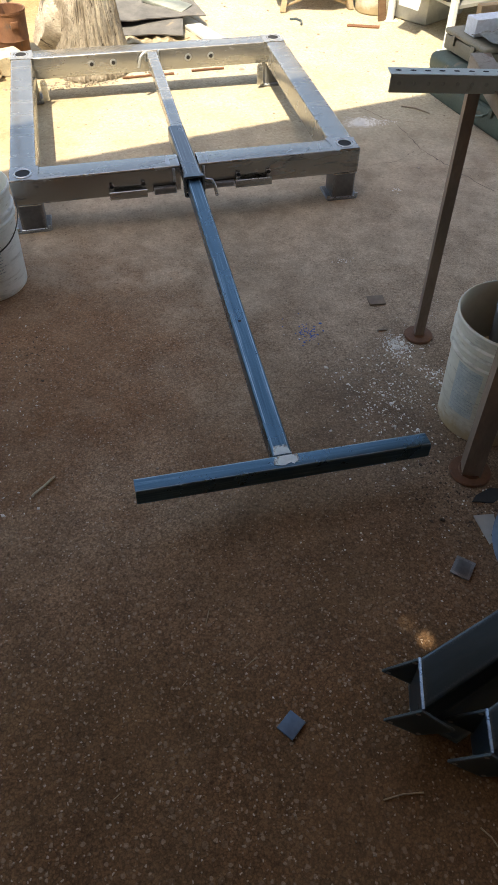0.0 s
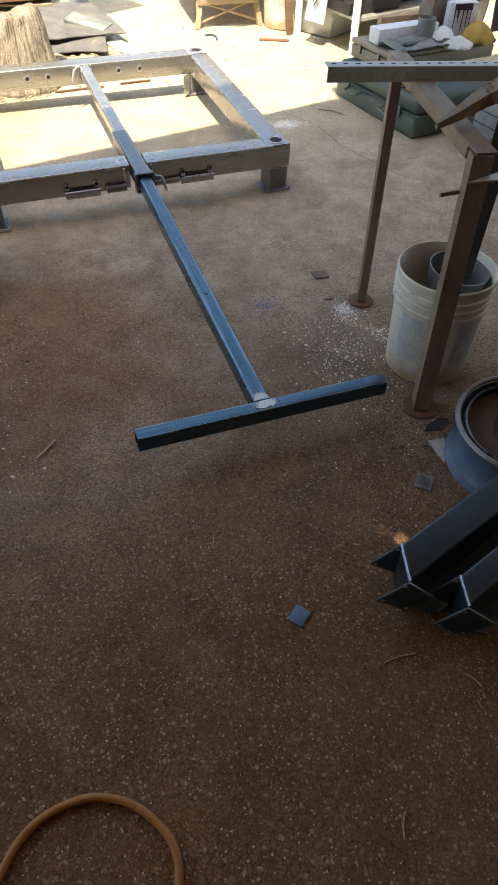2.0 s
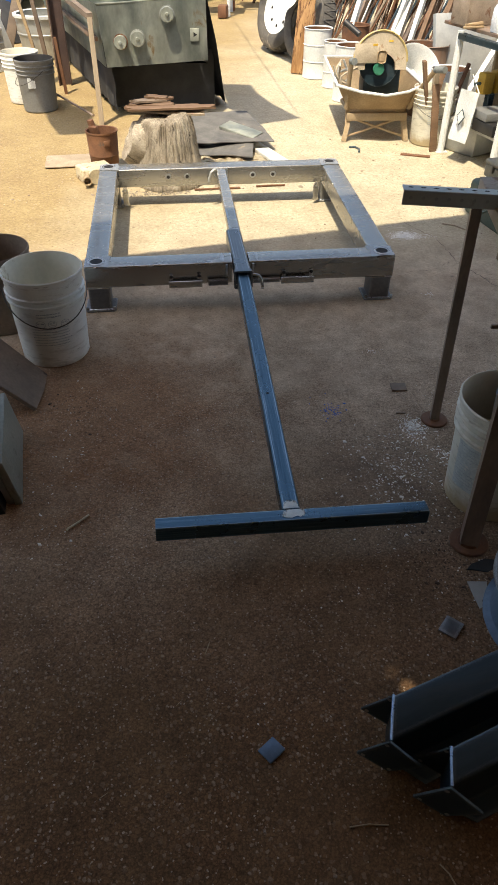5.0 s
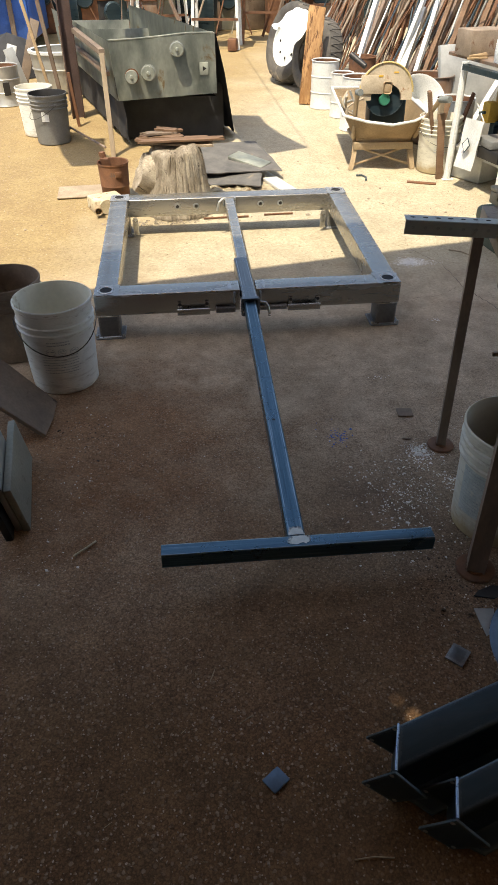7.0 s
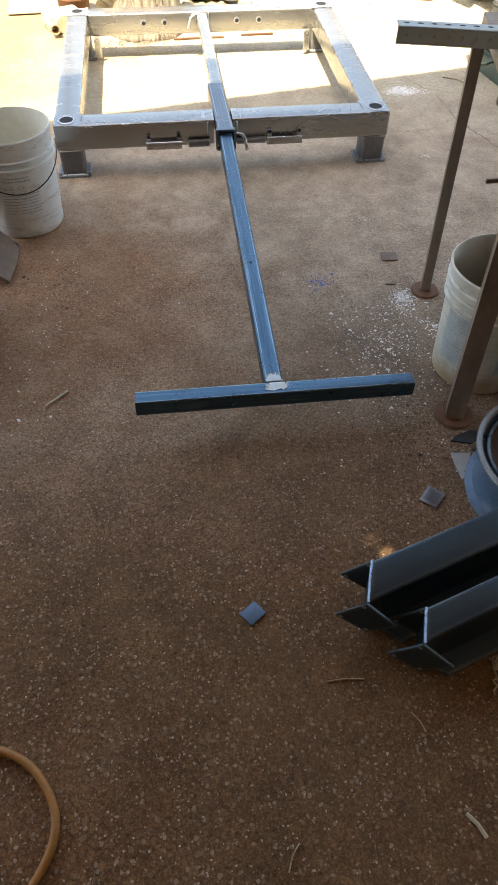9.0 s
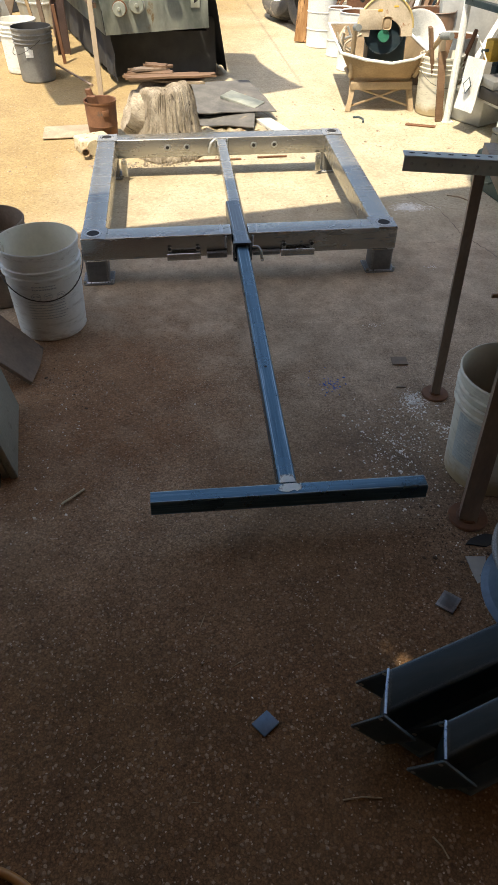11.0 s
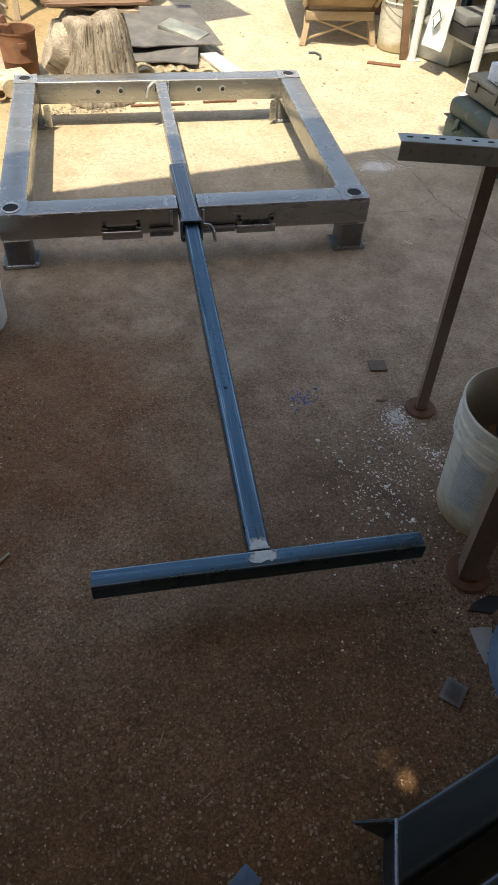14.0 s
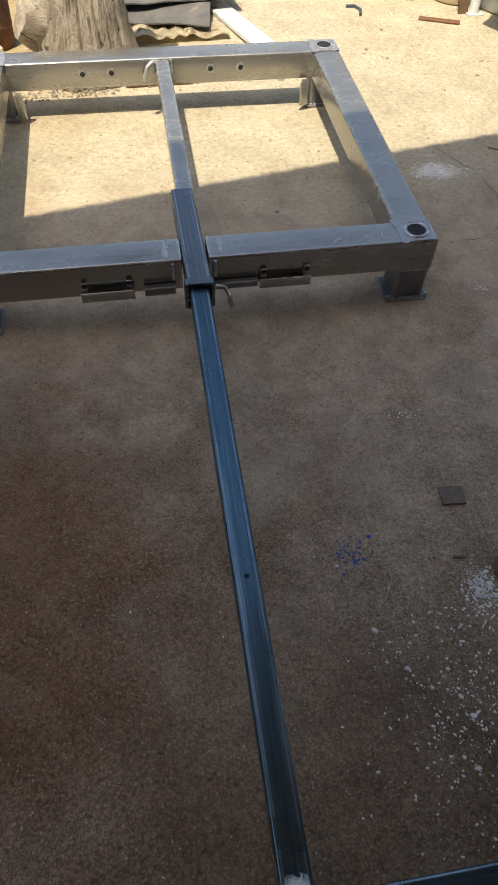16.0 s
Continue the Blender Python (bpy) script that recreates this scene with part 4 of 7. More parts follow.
# ---- stand with a perforated bar ----
def disc_post(name, label, bx, by, tx, ty, tz, w, r, mat, turn):
    t = thing(name, label, "stand", on(bx, by))
    part("base_disc", lathe([(0, 0.0), (r, 0.0), (r + 0.001, 0.004), (r - 0.002, 0.008), (0, 0.0085)], 32), M_RUST, t, "rusty round base plate")
    part("post", sweep([(0, 0, 0.006), (tx - bx, ty - by, tz)], w / 2, 4, spin=turn), mat, t)
    part("weld_bead", sweep([(w * 0.6 * math.cos(a), w * 0.6 * math.sin(a), 0.010) for a in (2 * math.pi * k / 12 for k in range(12))], 0.004, 6, closed=True), M_RUST, t)
    return t


disc_post("steel_stand", "thin brown square steel post on a round rusty base", 1.218, -0.975, 1.178, -1.030, 0.792, 0.029, 0.046, M_RUSTPOST, -0.26)
perf = thing("perforated_bar", "grey perforated square steel bar lying on the stands", "steel bar", pose(0.968, -1.000, 0.797, 0, 1.5, -10.1))
pb = part("top_flange", box(0, 1.05, -0.0225, 0.0225, 0.0370, 0.0410, 0.0012, 1), M_CHANNEL, perf)
fb = part("front_flange", box(0, 1.05, -0.0225, -0.0185, 0.0, 0.0365, 0.0012, 1), M_CHANNEL, perf)
part("rolled_edge", sweep([(0, -0.0205, 0.0385), (1.05, -0.0205, 0.0385)], 0.0026, 8), M_CHANNEL, perf)
slot = mesh_of(lathe([(0.0062, 0), (0, 0)], 14), M_HOLE, "hole")
dent = mesh_of(lathe([(0.0048, 0), (0.0040, 0.0004), (0, 0.0004)], 12), M_DIM, "hole")
for k in range(30):
    part("hole", slot, M_HOLE, pb, at=pose(0.022 + 0.0345 * k, 0.002, 0.0415) @ Matrix.Diagonal((1.25, 0.8, 1, 1)))
    part("hole", dent, M_DIM, fb, at=pose(0.022 + 0.0345 * k, -0.0226, 0.021, 90, 0, 0))
p2 = disc_post("rusty_post", "rust-brown square steel post on a round base beside the pail", 1.130, -1.557, 1.134, -1.526, 0.787, 0.050, 0.056, M_RUSTPOST, -0.38)
part("peg", box(-0.085, -0.03, 0.030, 0.037, 0.690, 0.700, 0.001), M_TANRUST, p2, "rusty flat peg")
part("tip_plate", plate([(-0.055, -0.025), (0.16, 0.03), (0.16, -0.06)], 0.745, 0.749), M_GALV, p2, "thin bare metal offcut")
single("dark_flat_bar", box(-0.028, 0.028, -0.004, 0.004, 0, 0.445, 0.001), M_FENCE, "dark flat steel bar standing in the bowl", "steel bar", pose(1.283, -1.400, 0.345, -3, 2, -28))
rb2 = thing("rusty_angle_beam", "rust-streaked angle iron laid across the post tops", "steel beam", pose(1.136, -1.545, 0.788, 0.4, 0, -12.3))
part("flange", box(-0.026, 0.026, 0, 0.74, 0.0, 0.006, 0.001), M_TANRUST, rb2)
part("web", box(-0.026, -0.020, 0.057, 0.74, -0.032, 0.0, 0.001), M_TANRUST, rb2)
hb = bmesh.new()
hp = [(0.0, 0.0, 0.0), (0.06, 0.006, 0.012), (0.13, 0.012, 0.032), (0.21, 0.014, 0.048), (0.30, 0.014, 0.050), (0.40, 0.01, 0.04)]
for i, (x, y, z) in enumerate(hp):
    w = 0.004 + 0.034 * min(1, i / 3)
    for dy, dz in ((-w, 0), (w, 0.004), (w * 0.7, 0.016 + 0.006 * i), (-w * 0.7, 0.014 + 0.006 * i)):
        hb.verts.new((x, y + dy, z + dz))
hb.verts.ensure_lookup_table()
for i in range(len(hp) - 1):
    for j in range(4):
        hb.faces.new([hb.verts[4 * i + j], hb.verts[4 * i + (j + 1) % 4], hb.verts[4 * i + 4 + (j + 1) % 4], hb.verts[4 * i + 4 + j]])
hb.faces.new([hb.verts[j] for j in range(4)])
hb.faces.new([hb.verts[-1 - j] for j in range(4)])
single("plough_share", hb, M_TANRUST, "curved rusty plough blade resting on the angle iron", "blade", pose(1.085, -1.395, 0.797, 0, -3, 4))
# ---- wheel rim ----
wr = thing("wheel_rim", "worn blue steel wheel rim lying on the floor", "wheel rim", pose(1.262, -1.850, 0.0, 2, -3, 0))
part("barrel", lathe([(0.188, 0.002), (0.190, 0.012), (0.172, 0.020), (0.160, 0.040), (0.150, 0.075), (0.150, 0.105), (0.164, 0.140), (0.176, 0.158)], 64), M_RIMBLUE, wr)
part("inside", lathe([(0.184, 0.004), (0.156, 0.036), (0.146, 0.075), (0.146, 0.105), (0.160, 0.140), (0.174, 0.160)], 64), M_DARKSTEEL, wr)
part("bead_ring", sweep([(0.184 * math.cos(a), 0.184 * math.sin(a), 0.164) for a in (2 * math.pi * k / 72 for k in range(72))], 0.0075, 10, closed=True), M_LEDGE, wr, "grey rolled bead edge")
part("inner_ring", sweep([(0.160 * math.cos(a), 0.160 * math.sin(a), 0.152) for a in (2 * math.pi * k / 72 for k in range(72))], 0.005, 8, closed=True), M_DARKSTEEL, wr)
part("disc", lathe([(0.156, 0.132), (0.125, 0.124), (0.080, 0.128), (0.074, 0.118), (0.0, 0.118)], 48), M_DIRT, wr, "dirt-black wheel disc")

# ---- dark steel tubes with drilled ears ----
AX = 18.2


def eared_tube(px, py, w, z0, h, length, ledge):
    """A box tube with a mitred end; a drilled fin stands at each top corner of the end."""
    t = thing("eared_steel_tube", "dark steel box tube with drilled fin plates welded on", "steel tube", pose(px, py, z0, 0, 0, AX), "dark eared tubes")
    tube = hollow(w, h, length, 0.005, 0.007)
    for v in tube.verts:
        if v.co.x < 0.001:
            v.co.x = MITRE * v.co.y
    part("tube", tube, M_DARKSTEEL, t)
    cap = box(0.001, 0.004, -w / 2 + 0.002, w / 2 - 0.002, 0.002, h - 0.002)
    for v in cap.verts:
        v.co.x += MITRE * v.co.y
    part("tube_end", cap, M_DARKSTEEL, t)
    part("base_flange", plate([(0.0, -w / 2 + 0.004), (0.036, -w / 2 - ledge), (length, -w / 2 - ledge), (length, -w / 2 + 0.004)], 0.0, 0.005), M_DARKSTEEL, t)
    part("weld_bead", sweep([(MITRE * w / 2 - 0.002, w / 2, h), (-0.003, 0, h + 0.002), (-MITRE * w / 2 - 0.002, -w / 2, h)], 0.0034, 8), M_BLUEWELD, t, "bluish weld bead")
    for s in (1, -1):
        # a diamond plate standing on the slab, its upper corner welded to the tube's top corner
        out = [(0.0, h - 0.002), (0.060, 0.048 - z0), (-0.012, 0.022 - z0), (-0.072, 0.085 - z0)]
        e = part("fin", plate(out, -0.003, 0.003, bevel=0.0008), M_DARKSTEEL, t, "dark drilled fin plate", at=pose(s * MITRE * w / 2 - 0.004, s * w / 2, 0, 0, 0, 152 - AX) @ pose(0, 0, 0, 90, 0, 0))
        for hx, hy in ((0.046, 0.052 - z0), (0.004, h - 0.016), (-0.012, 0.034 - z0)):
            part("hole", lathe([(0.0052, 0.0036), (0, 0.0036)], 12), M_GROUND, e, at=pose(hx, hy, 0))
            part("hole", lathe([(0.0052, -0.0036), (0, -0.0036)], 12), M_GROUND, e, at=pose(hx, hy, 0))
    return t


MITRE = 0.74
eared_tube(0.7265, -2.131, 0.082, 0.004, 0.134, 1.6, 0.060)
eared_tube(0.8145, -2.242, 0.064, 0.004, 0.133, 1.5, 0.042)

# ---- offcuts and litter on the slab ----
for x, y, s, rz, mat, lb in ((0.479, -2.108, 0.046, 38, M_RIMBLUE, "small blue-grey steel square lying on the slab"), (1.148, -0.764, 0.058, -5, M_DUSTY, "small brown steel square lying on the slab"),
                             (0.980, -1.838, 0.055, 47, M_LEDGE, "small dark steel square lying on the slab")):
    single("steel_offcut", box(-s / 2, s / 2, -s / 2 * 0.86, s / 2 * 0.86, 0, 0.005, 0.0008), mat, lb, "steel offcut", pose(x, y, 0.001, 0, 0, rz), "steel offcuts")
single("steel_offcut", box(-0.016, 0.016, -0.003, 0.003, 0, 0.003), M_DUSTY, "short dark metal strip lying on the slab", "steel offcut", pose(1.110, -0.925, 0.001, 0, 0, -6), "steel offcuts")
single("pale_offcut", plate([(0, 0), (0.055, 0.005), (0.045, -0.075), (0.02, -0.09)], 0, 0.003), M_GALV, "pale sheet metal scrap beside the rim", "metal scrap", pose(1.072, -1.700, 0.004, 4, 3, -10))
single("leather_scrap", plate([(0.03, 0), (0.05, 0.014), (0.10, 0.024), (0.13, 0.012), (0.12, -0.01), (0.08, -0.022), (0.05, -0.008)], 0, 0.005), M_TARP, "dark flat scrap on the slab", "scrap", pose(1.06, -1.66, 0.002, 0, 3, 8))
single("stick", sweep([(-0.036, -0.018, 0.006), (-0.030, -0.012, 0.006), (0.0, 0.001, 0.006), (0.038, 0.022, 0.005)], 0.0032, 7), M_CREAM, "short dry stick on the slab", "stick", pose(0.0, -1.368, 0, 0, 0, 16))
single("stick", sweep([(-0.07, 0, 0.004), (0.0, 0.005, 0.005), (0.08, -0.03, 0.004)], 0.0035, 6), M_WOOD, "thin dry twig lying on the slab", "stick", on(1.89, 0.72, 0, 0, 0, -35))
for x, y, rz, L, mt, lb in ((0.837, -2.580, -62, 0.05, M_CREAM, "pale wood chip lying on the slab"), (0.491, -2.590, 58, 0.05, M_STRAW, "short dry twig lying on the slab"),
                            (0.654, -2.282, -4, 0.08, M_STRAW, "dry stalk lying on the slab"), (0.784, -2.385, -66, 0.045, M_STRAW, "short dry twig lying on the slab")):
    single("stick", sweep([(-L / 2, -0.002, 0.0025), (0, 0.002, 0.003), (L / 2, -0.001, 0.0025)], 0.0016 if mt is M_STRAW else 0.004, 6), mt, lb, "stick", pose(x, y, 0, 0, 0, rz))


def smooth_line(pts, k=6):
    """Points of a smooth curve through the given ones."""
    P = [Vector(p) for p in pts]
    P = [2 * P[0] - P[1]] + P + [2 * P[-1] - P[-2]]
    out = []
    for a, b, c, d in zip(P, P[1:], P[2:], P[3:]):
        for i in range(k):
            u = i / k
            out.append(0.5 * (2 * b + (c - a) * u + (2 * a - 5 * b + 4 * c - d) * u * u + (3 * b - a - 3 * c + d) * u ** 3))
    return out + [P[-2]]


single("air_hose", sweep(smooth_line([(-0.62, -2.87, 0.009), (-0.45, -2.73, 0.009), (-0.33, -2.55, 0.009), (-0.245, -2.415, 0.009), (-0.175, -2.350, 0.009), (-0.077, -2.336, 0.009),
                                      (0.004, -2.373, 0.009), (0.055, -2.442, 0.010), (0.066, -2.500, 0.010), (0.047, -2.555, 0.009), (0.005, -2.61, 0.009), (-0.08, -2.68, 0.009), (-0.2, -2.81, 0.009)]), 0.0085, 12),
       M_HOSE, "thin orange air hose looped on the slab", "hose")


for k in range(6):
    r2 = random.Random(500 + k)
    pts = [(r2.uniform(-0.05, 0.05), r2.uniform(-0.06, 0.06), r2.uniform(0.005, 0.05)) for _ in range(7)]
    single("dry_root", sweep(smooth_line(pts, 5), 0.0022, 5), M_STRAW, "tangled dry root beside the steel tubes", "root", pose(1.001, -2.320, 0), "tangled roots")


def litter(name, mat, label, spots, count, size, seed, flat=0.35, thin=1.0):
    """Loose crumbs strewn round the given spots: x, y, spread x, spread y, weight."""
    rr = random.Random(seed)
    verts, faces = [], []
    tot = sum(s[4] for s in spots)
    for _ in range(count):
        q = rr.uniform(0, tot)
        for sx, sy, dx, dy, w in spots:
            q -= w
            if q <= 0:
                break
        x, y = rr.gauss(sx, dx), rr.gauss(sy, dy)
        s = size * rr.uniform(0.4, 1.0) * (2.2 if rr.random() < 0.05 else 1)
        a = rr.uniform(0, 6.28)
        n0 = len(verts)
        k = rr.randint(4, 6)
        hgt = s * flat * rr.uniform(0.5, 1.2)
        z = gz(y)
        for lvl, sc in ((0, 1.0), (1, 0.7)):
            for j in range(k):
                b = 2 * math.pi * j / k
                px, py = s * sc * math.cos(b) * rr.uniform(0.7, 1.1), s * sc * math.sin(b) * thin * rr.uniform(0.7, 1.1)
                verts.append((x + px * math.cos(a) - py * math.sin(a), y + px * math.sin(a) + py * math.cos(a), z + 0.0002 + lvl * hgt))
        faces.append([n0 + k + j for j in range(k)])
        for j in range(k):
            faces.append([n0 + j, n0 + (j + 1) % k, n0 + k + (j + 1) % k, n0 + k + j])
    me = bpy.data.meshes.new(name)
    me.from_pydata(verts, [], faces)
    me.materials.append(mat)
    return tagged(new(name, me), label, name.split("_")[-1], kind="stuff")


litter("white_flakes", M_CHIP, "white paint flakes and slag crumbs strewn on the slab",
       [(1.125, -0.985, 0.020, 0.022, 2.4), (1.155, -1.02, 0.010, 0.012, 0.7), (1.20, -1.155, 0.012, 0.010, 0.2), (0.99, -1.20, 0.06, 0.08, 2.0), (1.03, -1.28, 0.09, 0.09, 1.8), (1.08, -1.10, 0.07, 0.06, 1.0), (1.0, -1.5, 0.14, 0.16, 1.0), (0.9, -1.75, 0.20, 0.2, 0.6),
        (0.5, -1.15, 0.25, 0.2, 0.35), (0.62, -1.78, 0.015, 0.02, 0.10), (1.27, -0.88, 0.07, 0.05, 0.5), (0.1, -1.0, 0.2, 0.4, 0.25)], 1100, 0.0018, 3, 0.4, 0.7)
litter("paint_chips", M_CHIP, "curled white paint chips on the slab", [(1.14, -1.01, 0.022, 0.026, 1.3), (0.99, -1.20, 0.08, 0.09, 2.4), (1.04, -1.30, 0.10, 0.10, 2.2), (1.10, -1.10, 0.06, 0.06, 1), (1.02, -1.62, 0.10, 0.14, 0.8), (0.85, -1.5, 0.3, 0.3, 0.8), (1.20, -1.155, 0.02, 0.012, 0.3)], 520, 0.0048, 31, 0.3, 0.72)
litter("white_powder", M_CHIP, "spilled white powder on the slab", [(1.57, 0.630, 0.036, 0.024, 3), (1.63, 0.615, 0.05, 0.02, 0.7), (1.505, -0.025, 0.012, 0.008, 0.10), (1.117, -0.497, 0.03, 0.008, 0.03)], 1400, 0.0036, 8, 0.15)
litter("white_crumbs", M_CHIP, "small heap of white crumbs beside the stand", [(1.128, -1.000, 0.016, 0.020, 3), (1.10, -1.03, 0.03, 0.02, 0.8)], 150, 0.0040, 19, 0.4, 0.6)
litter("paint_slivers", M_CHIP, "long white paint slivers lying beside the stand", [(1.15, -1.06, 0.05, 0.05, 2), (1.08, -1.18, 0.10, 0.10, 2), (1.24, -1.12, 0.03, 0.05, 0.6)], 26, 0.010, 77, 0.12, 0.36)
litter("blue_crumbs", M_BLUE, "blue plastic crumbs on the slab", [(0.865, -0.885, 0.020, 0.024, 3), (0.83, -0.85, 0.04, 0.04, 0.4)], 90, 0.0036, 18)
litter("pale_grit", M_STONE, "pale grit lying loose on the slab", [(0.3, -1.5, 0.55, 0.5, 3), (0.55, -2.0, 0.4, 0.3, 2), (1.0, -1.2, 0.25, 0.4, 2), (0.6, -0.7, 0.5, 0.4, 0.8)], 950, 0.0028, 5, 0.5)
litter("bark_crumbs", M_BARK, "bark crumbs and dirt lying behind the frame", [(0.30, 1.36, 0.16, 0.025, 3), (0.10, 1.33, 0.10, 0.02, 1), (0.62, 1.40, 0.2, 0.02, 0.8), (0.02, 1.55, 0.06, 0.06, 0.6)], 200, 0.009, 41, 0.6)
litter("corner_chips", M_CHIP, "pale chips lying beside the leaning panels", [(-0.06, -1.02, 0.05, 0.16, 2), (-0.02, -0.70, 0.05, 0.05, 0.6), (-0.10, -1.35, 0.06, 0.1, 1)], 46, 0.0055, 43, 0.3, 0.5)
litter("dark_crumbs", M_DIRT, "dark rust crumbs beside the wheel rim", [(1.03, -1.62, 0.06, 0.07, 2), (1.08, -1.72, 0.05, 0.05, 1), (-0.05, -0.78, 0.05, 0.06, 1)], 260, 0.0045, 47, 0.4, 0.6)
litter("dry_straw", M_STRAW, "short bits of dry straw on the slab", [(0.4, -1.9, 0.5, 0.4, 2), (0.9, -1.9, 0.2, 0.2, 1), (0.2, -1.2, 0.3, 0.3, 0.6)], 70, 0.013, 6, 0.06, 0.07)
litter("yard_gravel", M_STONE, "gravel and clods on the yard", [(-0.3, 2.2, 0.7, 0.7, 2), (1.3, 2.4, 0.5, 0.9, 2), (1.9, 1.5, 0.25, 0.3, 1.2), (0.5, 1.0, 0.5, 0.3, 0.6)], 900, 0.0055, 9, 0.5)

# ---- leaning panels beside the white pail ----
lean = Matrix(((0.05, -0.74, 0.67, -0.206), (1.0, 0.06, 0.0, -0.785), (0.0, 0.67, 0.74, 0.021), (0, 0, 0, 1)))
single("steel_sheet_offcut", plate([(-0.004, -0.014), (0.12, -0.020), (0.225, -0.012), (0.285, 0.30), (0.02, 0.41)], -0.008, 0.008, bevel=0.002), M_DUSTY, "dusty brown steel plate leaning beside the pail", "metal plate", lean, "leaning panels")
dp = thing("cabinet_door", "flat olive-grey metal door leaning in the corner", "door", pose(-0.236, -0.90, 0.0, 0, -9, 8), "leaning panels")
part("sheet", box(-0.012, 0.012, -0.37, 0.0, 0.0, 0.172, 0.004, 2), M_OLIVE, dp)
part("back_sheet", box(-0.034, -0.016, -0.36, -0.10, 0.0, 0.26, 0.002), M_GALV, dp, "pale sheet standing behind")
part("dark_strip", box(-0.062, -0.040, -0.40, -0.03, 0.0, 0.30, 0.002), M_BLACKPL, dp)
single("tall_board", box(-0.018, 0.0, -0.10, 0.0, 0, 0.62, 0.003), M_DUSTY, "tall dusty board leaning in the corner", "board", pose(-0.335, -0.51, 0.002, -4, -14, 14), "leaning panels")

# ---- metal cases and the things on them ----
def metal_case(label, m, w, d, h, mat, handles):
    t = thing("metal_case", label, "case", m, "metal cases")
    part("body", box(0, w, 0, d, 0, h * 0.55, 0.026, 3), mat, t)
    part("lid", box(0.002, w - 0.002, 0.002, d - 0.002, h * 0.565, h, 0.030, 3), mat, t)
    part("seam_lip", box(-0.006, w + 0.006, -0.006, d + 0.006, h * 0.545, h * 0.57, 0.004), mat, t)
    for y in handles:
        part("handle", sweep([(-0.006, y - 0.06, h * 0.50), (-0.035, y - 0.055, h * 0.44), (-0.04, y, h * 0.34), (-0.035, y + 0.055, h * 0.40), (-0.006, y + 0.06, h * 0.47)], 0.007, 8), mat, t, "bent wire handle")
    for y in (d * 0.18, d * 0.82):
        part("latch", box(-0.014, -0.004, y - 0.014, y + 0.014, h * 0.42, h * 0.66, 0.003), mat, t)
    return t


metal_case("long scratched green metal case with wire handles", on(2.140, 0.255, 0, 0, 0, 9.4), 0.62, 0.71, 0.205, M_GREENBOX, (0.20, 0.52))
ub = thing("metal_chest", "low khaki metal chest standing on the green case", "chest", on(2.140, 0.600, 0.207, 0, 0, 8))
part("body", box(0, 0.74, 0, 0.345, 0, 0.066, 0.008, 2), M_TANBOX, ub)
part("lid", box(-0.005, 0.745, -0.005, 0.350, 0.068, 0.094, 0.012, 3), M_TANBOX, ub)
for y in (0.09, 0.26):
    part("latch", box(-0.012, -0.001, y - 0.014, y + 0.014, 0.035, 0.078, 0.003), M_TANBOX, ub)
single("white_carton", box(-0.195, 0.195, -0.045, 0.045, 0, 0.075, 0.002), M_CARD, "long white carton lying on the case", "box", on(2.330, 0.805, 0.302, 0, 0, 6))
pk = thing("paper_packet", "white paper packet with dark purple drips", "packet", on(2.655, 0.775, 0.302, 0, 0, -10))
part("packet", crumple(box(-0.085, 0.085, -0.03, 0.03, 0, 0.17, 0.008, 2), 0.006, 20), M_CARD, pk)
rd = random.Random(12)
part("drip", crumple(box(-0.055, 0.045, -0.039, -0.033, 0.135, 0.168, 0.003, 1), 0.008, 40), M_DRIP, pk, "dark purple spill")
for x in (-0.052, -0.036, -0.028, -0.004, 0.018, 0.038):
    top = 0.14
    part("drip", sweep([(x, -0.036, top), (x + rd.uniform(-0.004, 0.004), -0.037, top - rd.uniform(0.03, 0.12))], 0.0035, 6, r2=0.0022), M_DRIP, pk, "dark purple drip")
single("cardboard_box", box(-0.12, 0.12, -0.022, 0.022, 0, 0.088, 0.003), M_KRAFT, "opened brown cardboard box behind the carton", "box", on(2.35, 0.918, 0.302, 0, 0, 4))
rc = thing("metal_bin", "dark rust-stained metal bin standing on the chest, full of tools", "bin", on(2.575, 0.885, 0.302, 0, 0, 14))
for x0, x1, y0, y1 in ((-0.095, 0.095, -0.050, -0.046), (-0.095, 0.095, 0.046, 0.050), (-0.095, -0.091, -0.0455, 0.0455), (0.091, 0.095, -0.0455, 0.0455)):
    part("side", box(x0, x1, y0, y1, 0, 0.205, 0.001), M_RUSTBIN, rc)
part("bottom", box(-0.09, 0.09, -0.045, 0.045, 0.001, 0.006, 0.001), M_RUSTBIN, rc)
for k, (x, dx, L, r, mt) in enumerate(((-0.06, -0.05, 0.33, 0.008, M_RUST), (-0.02, -0.02, 0.30, 0.012, M_REDWOOD), (0.03, 0.05, 0.36, 0.007, M_GALV), (0.06, 0.03, 0.29, 0.011, M_BLACKPL))):
    single("hand_tool", sweep([(0, 0, 0.008), (dx * 0.6, 0.01, L * 0.6), (dx, 0.02, L)], r, 8), mt, "worn hand tool standing in the metal bin", "tool", on(2.575 + x, 0.885 + 0.012 * k - 0.02, 0.302), "tools in the bin")
single("dark_pipe", lathe([(0, 0), (0.022, 0), (0.022, 0.34), (0.018, 0.34), (0.018, 0.02), (0, 0.02)], 20), M_BLACKPL, "short black pipe standing on the case", "pipe", on(2.82, 0.93, 0.302, 0, 4, 0))
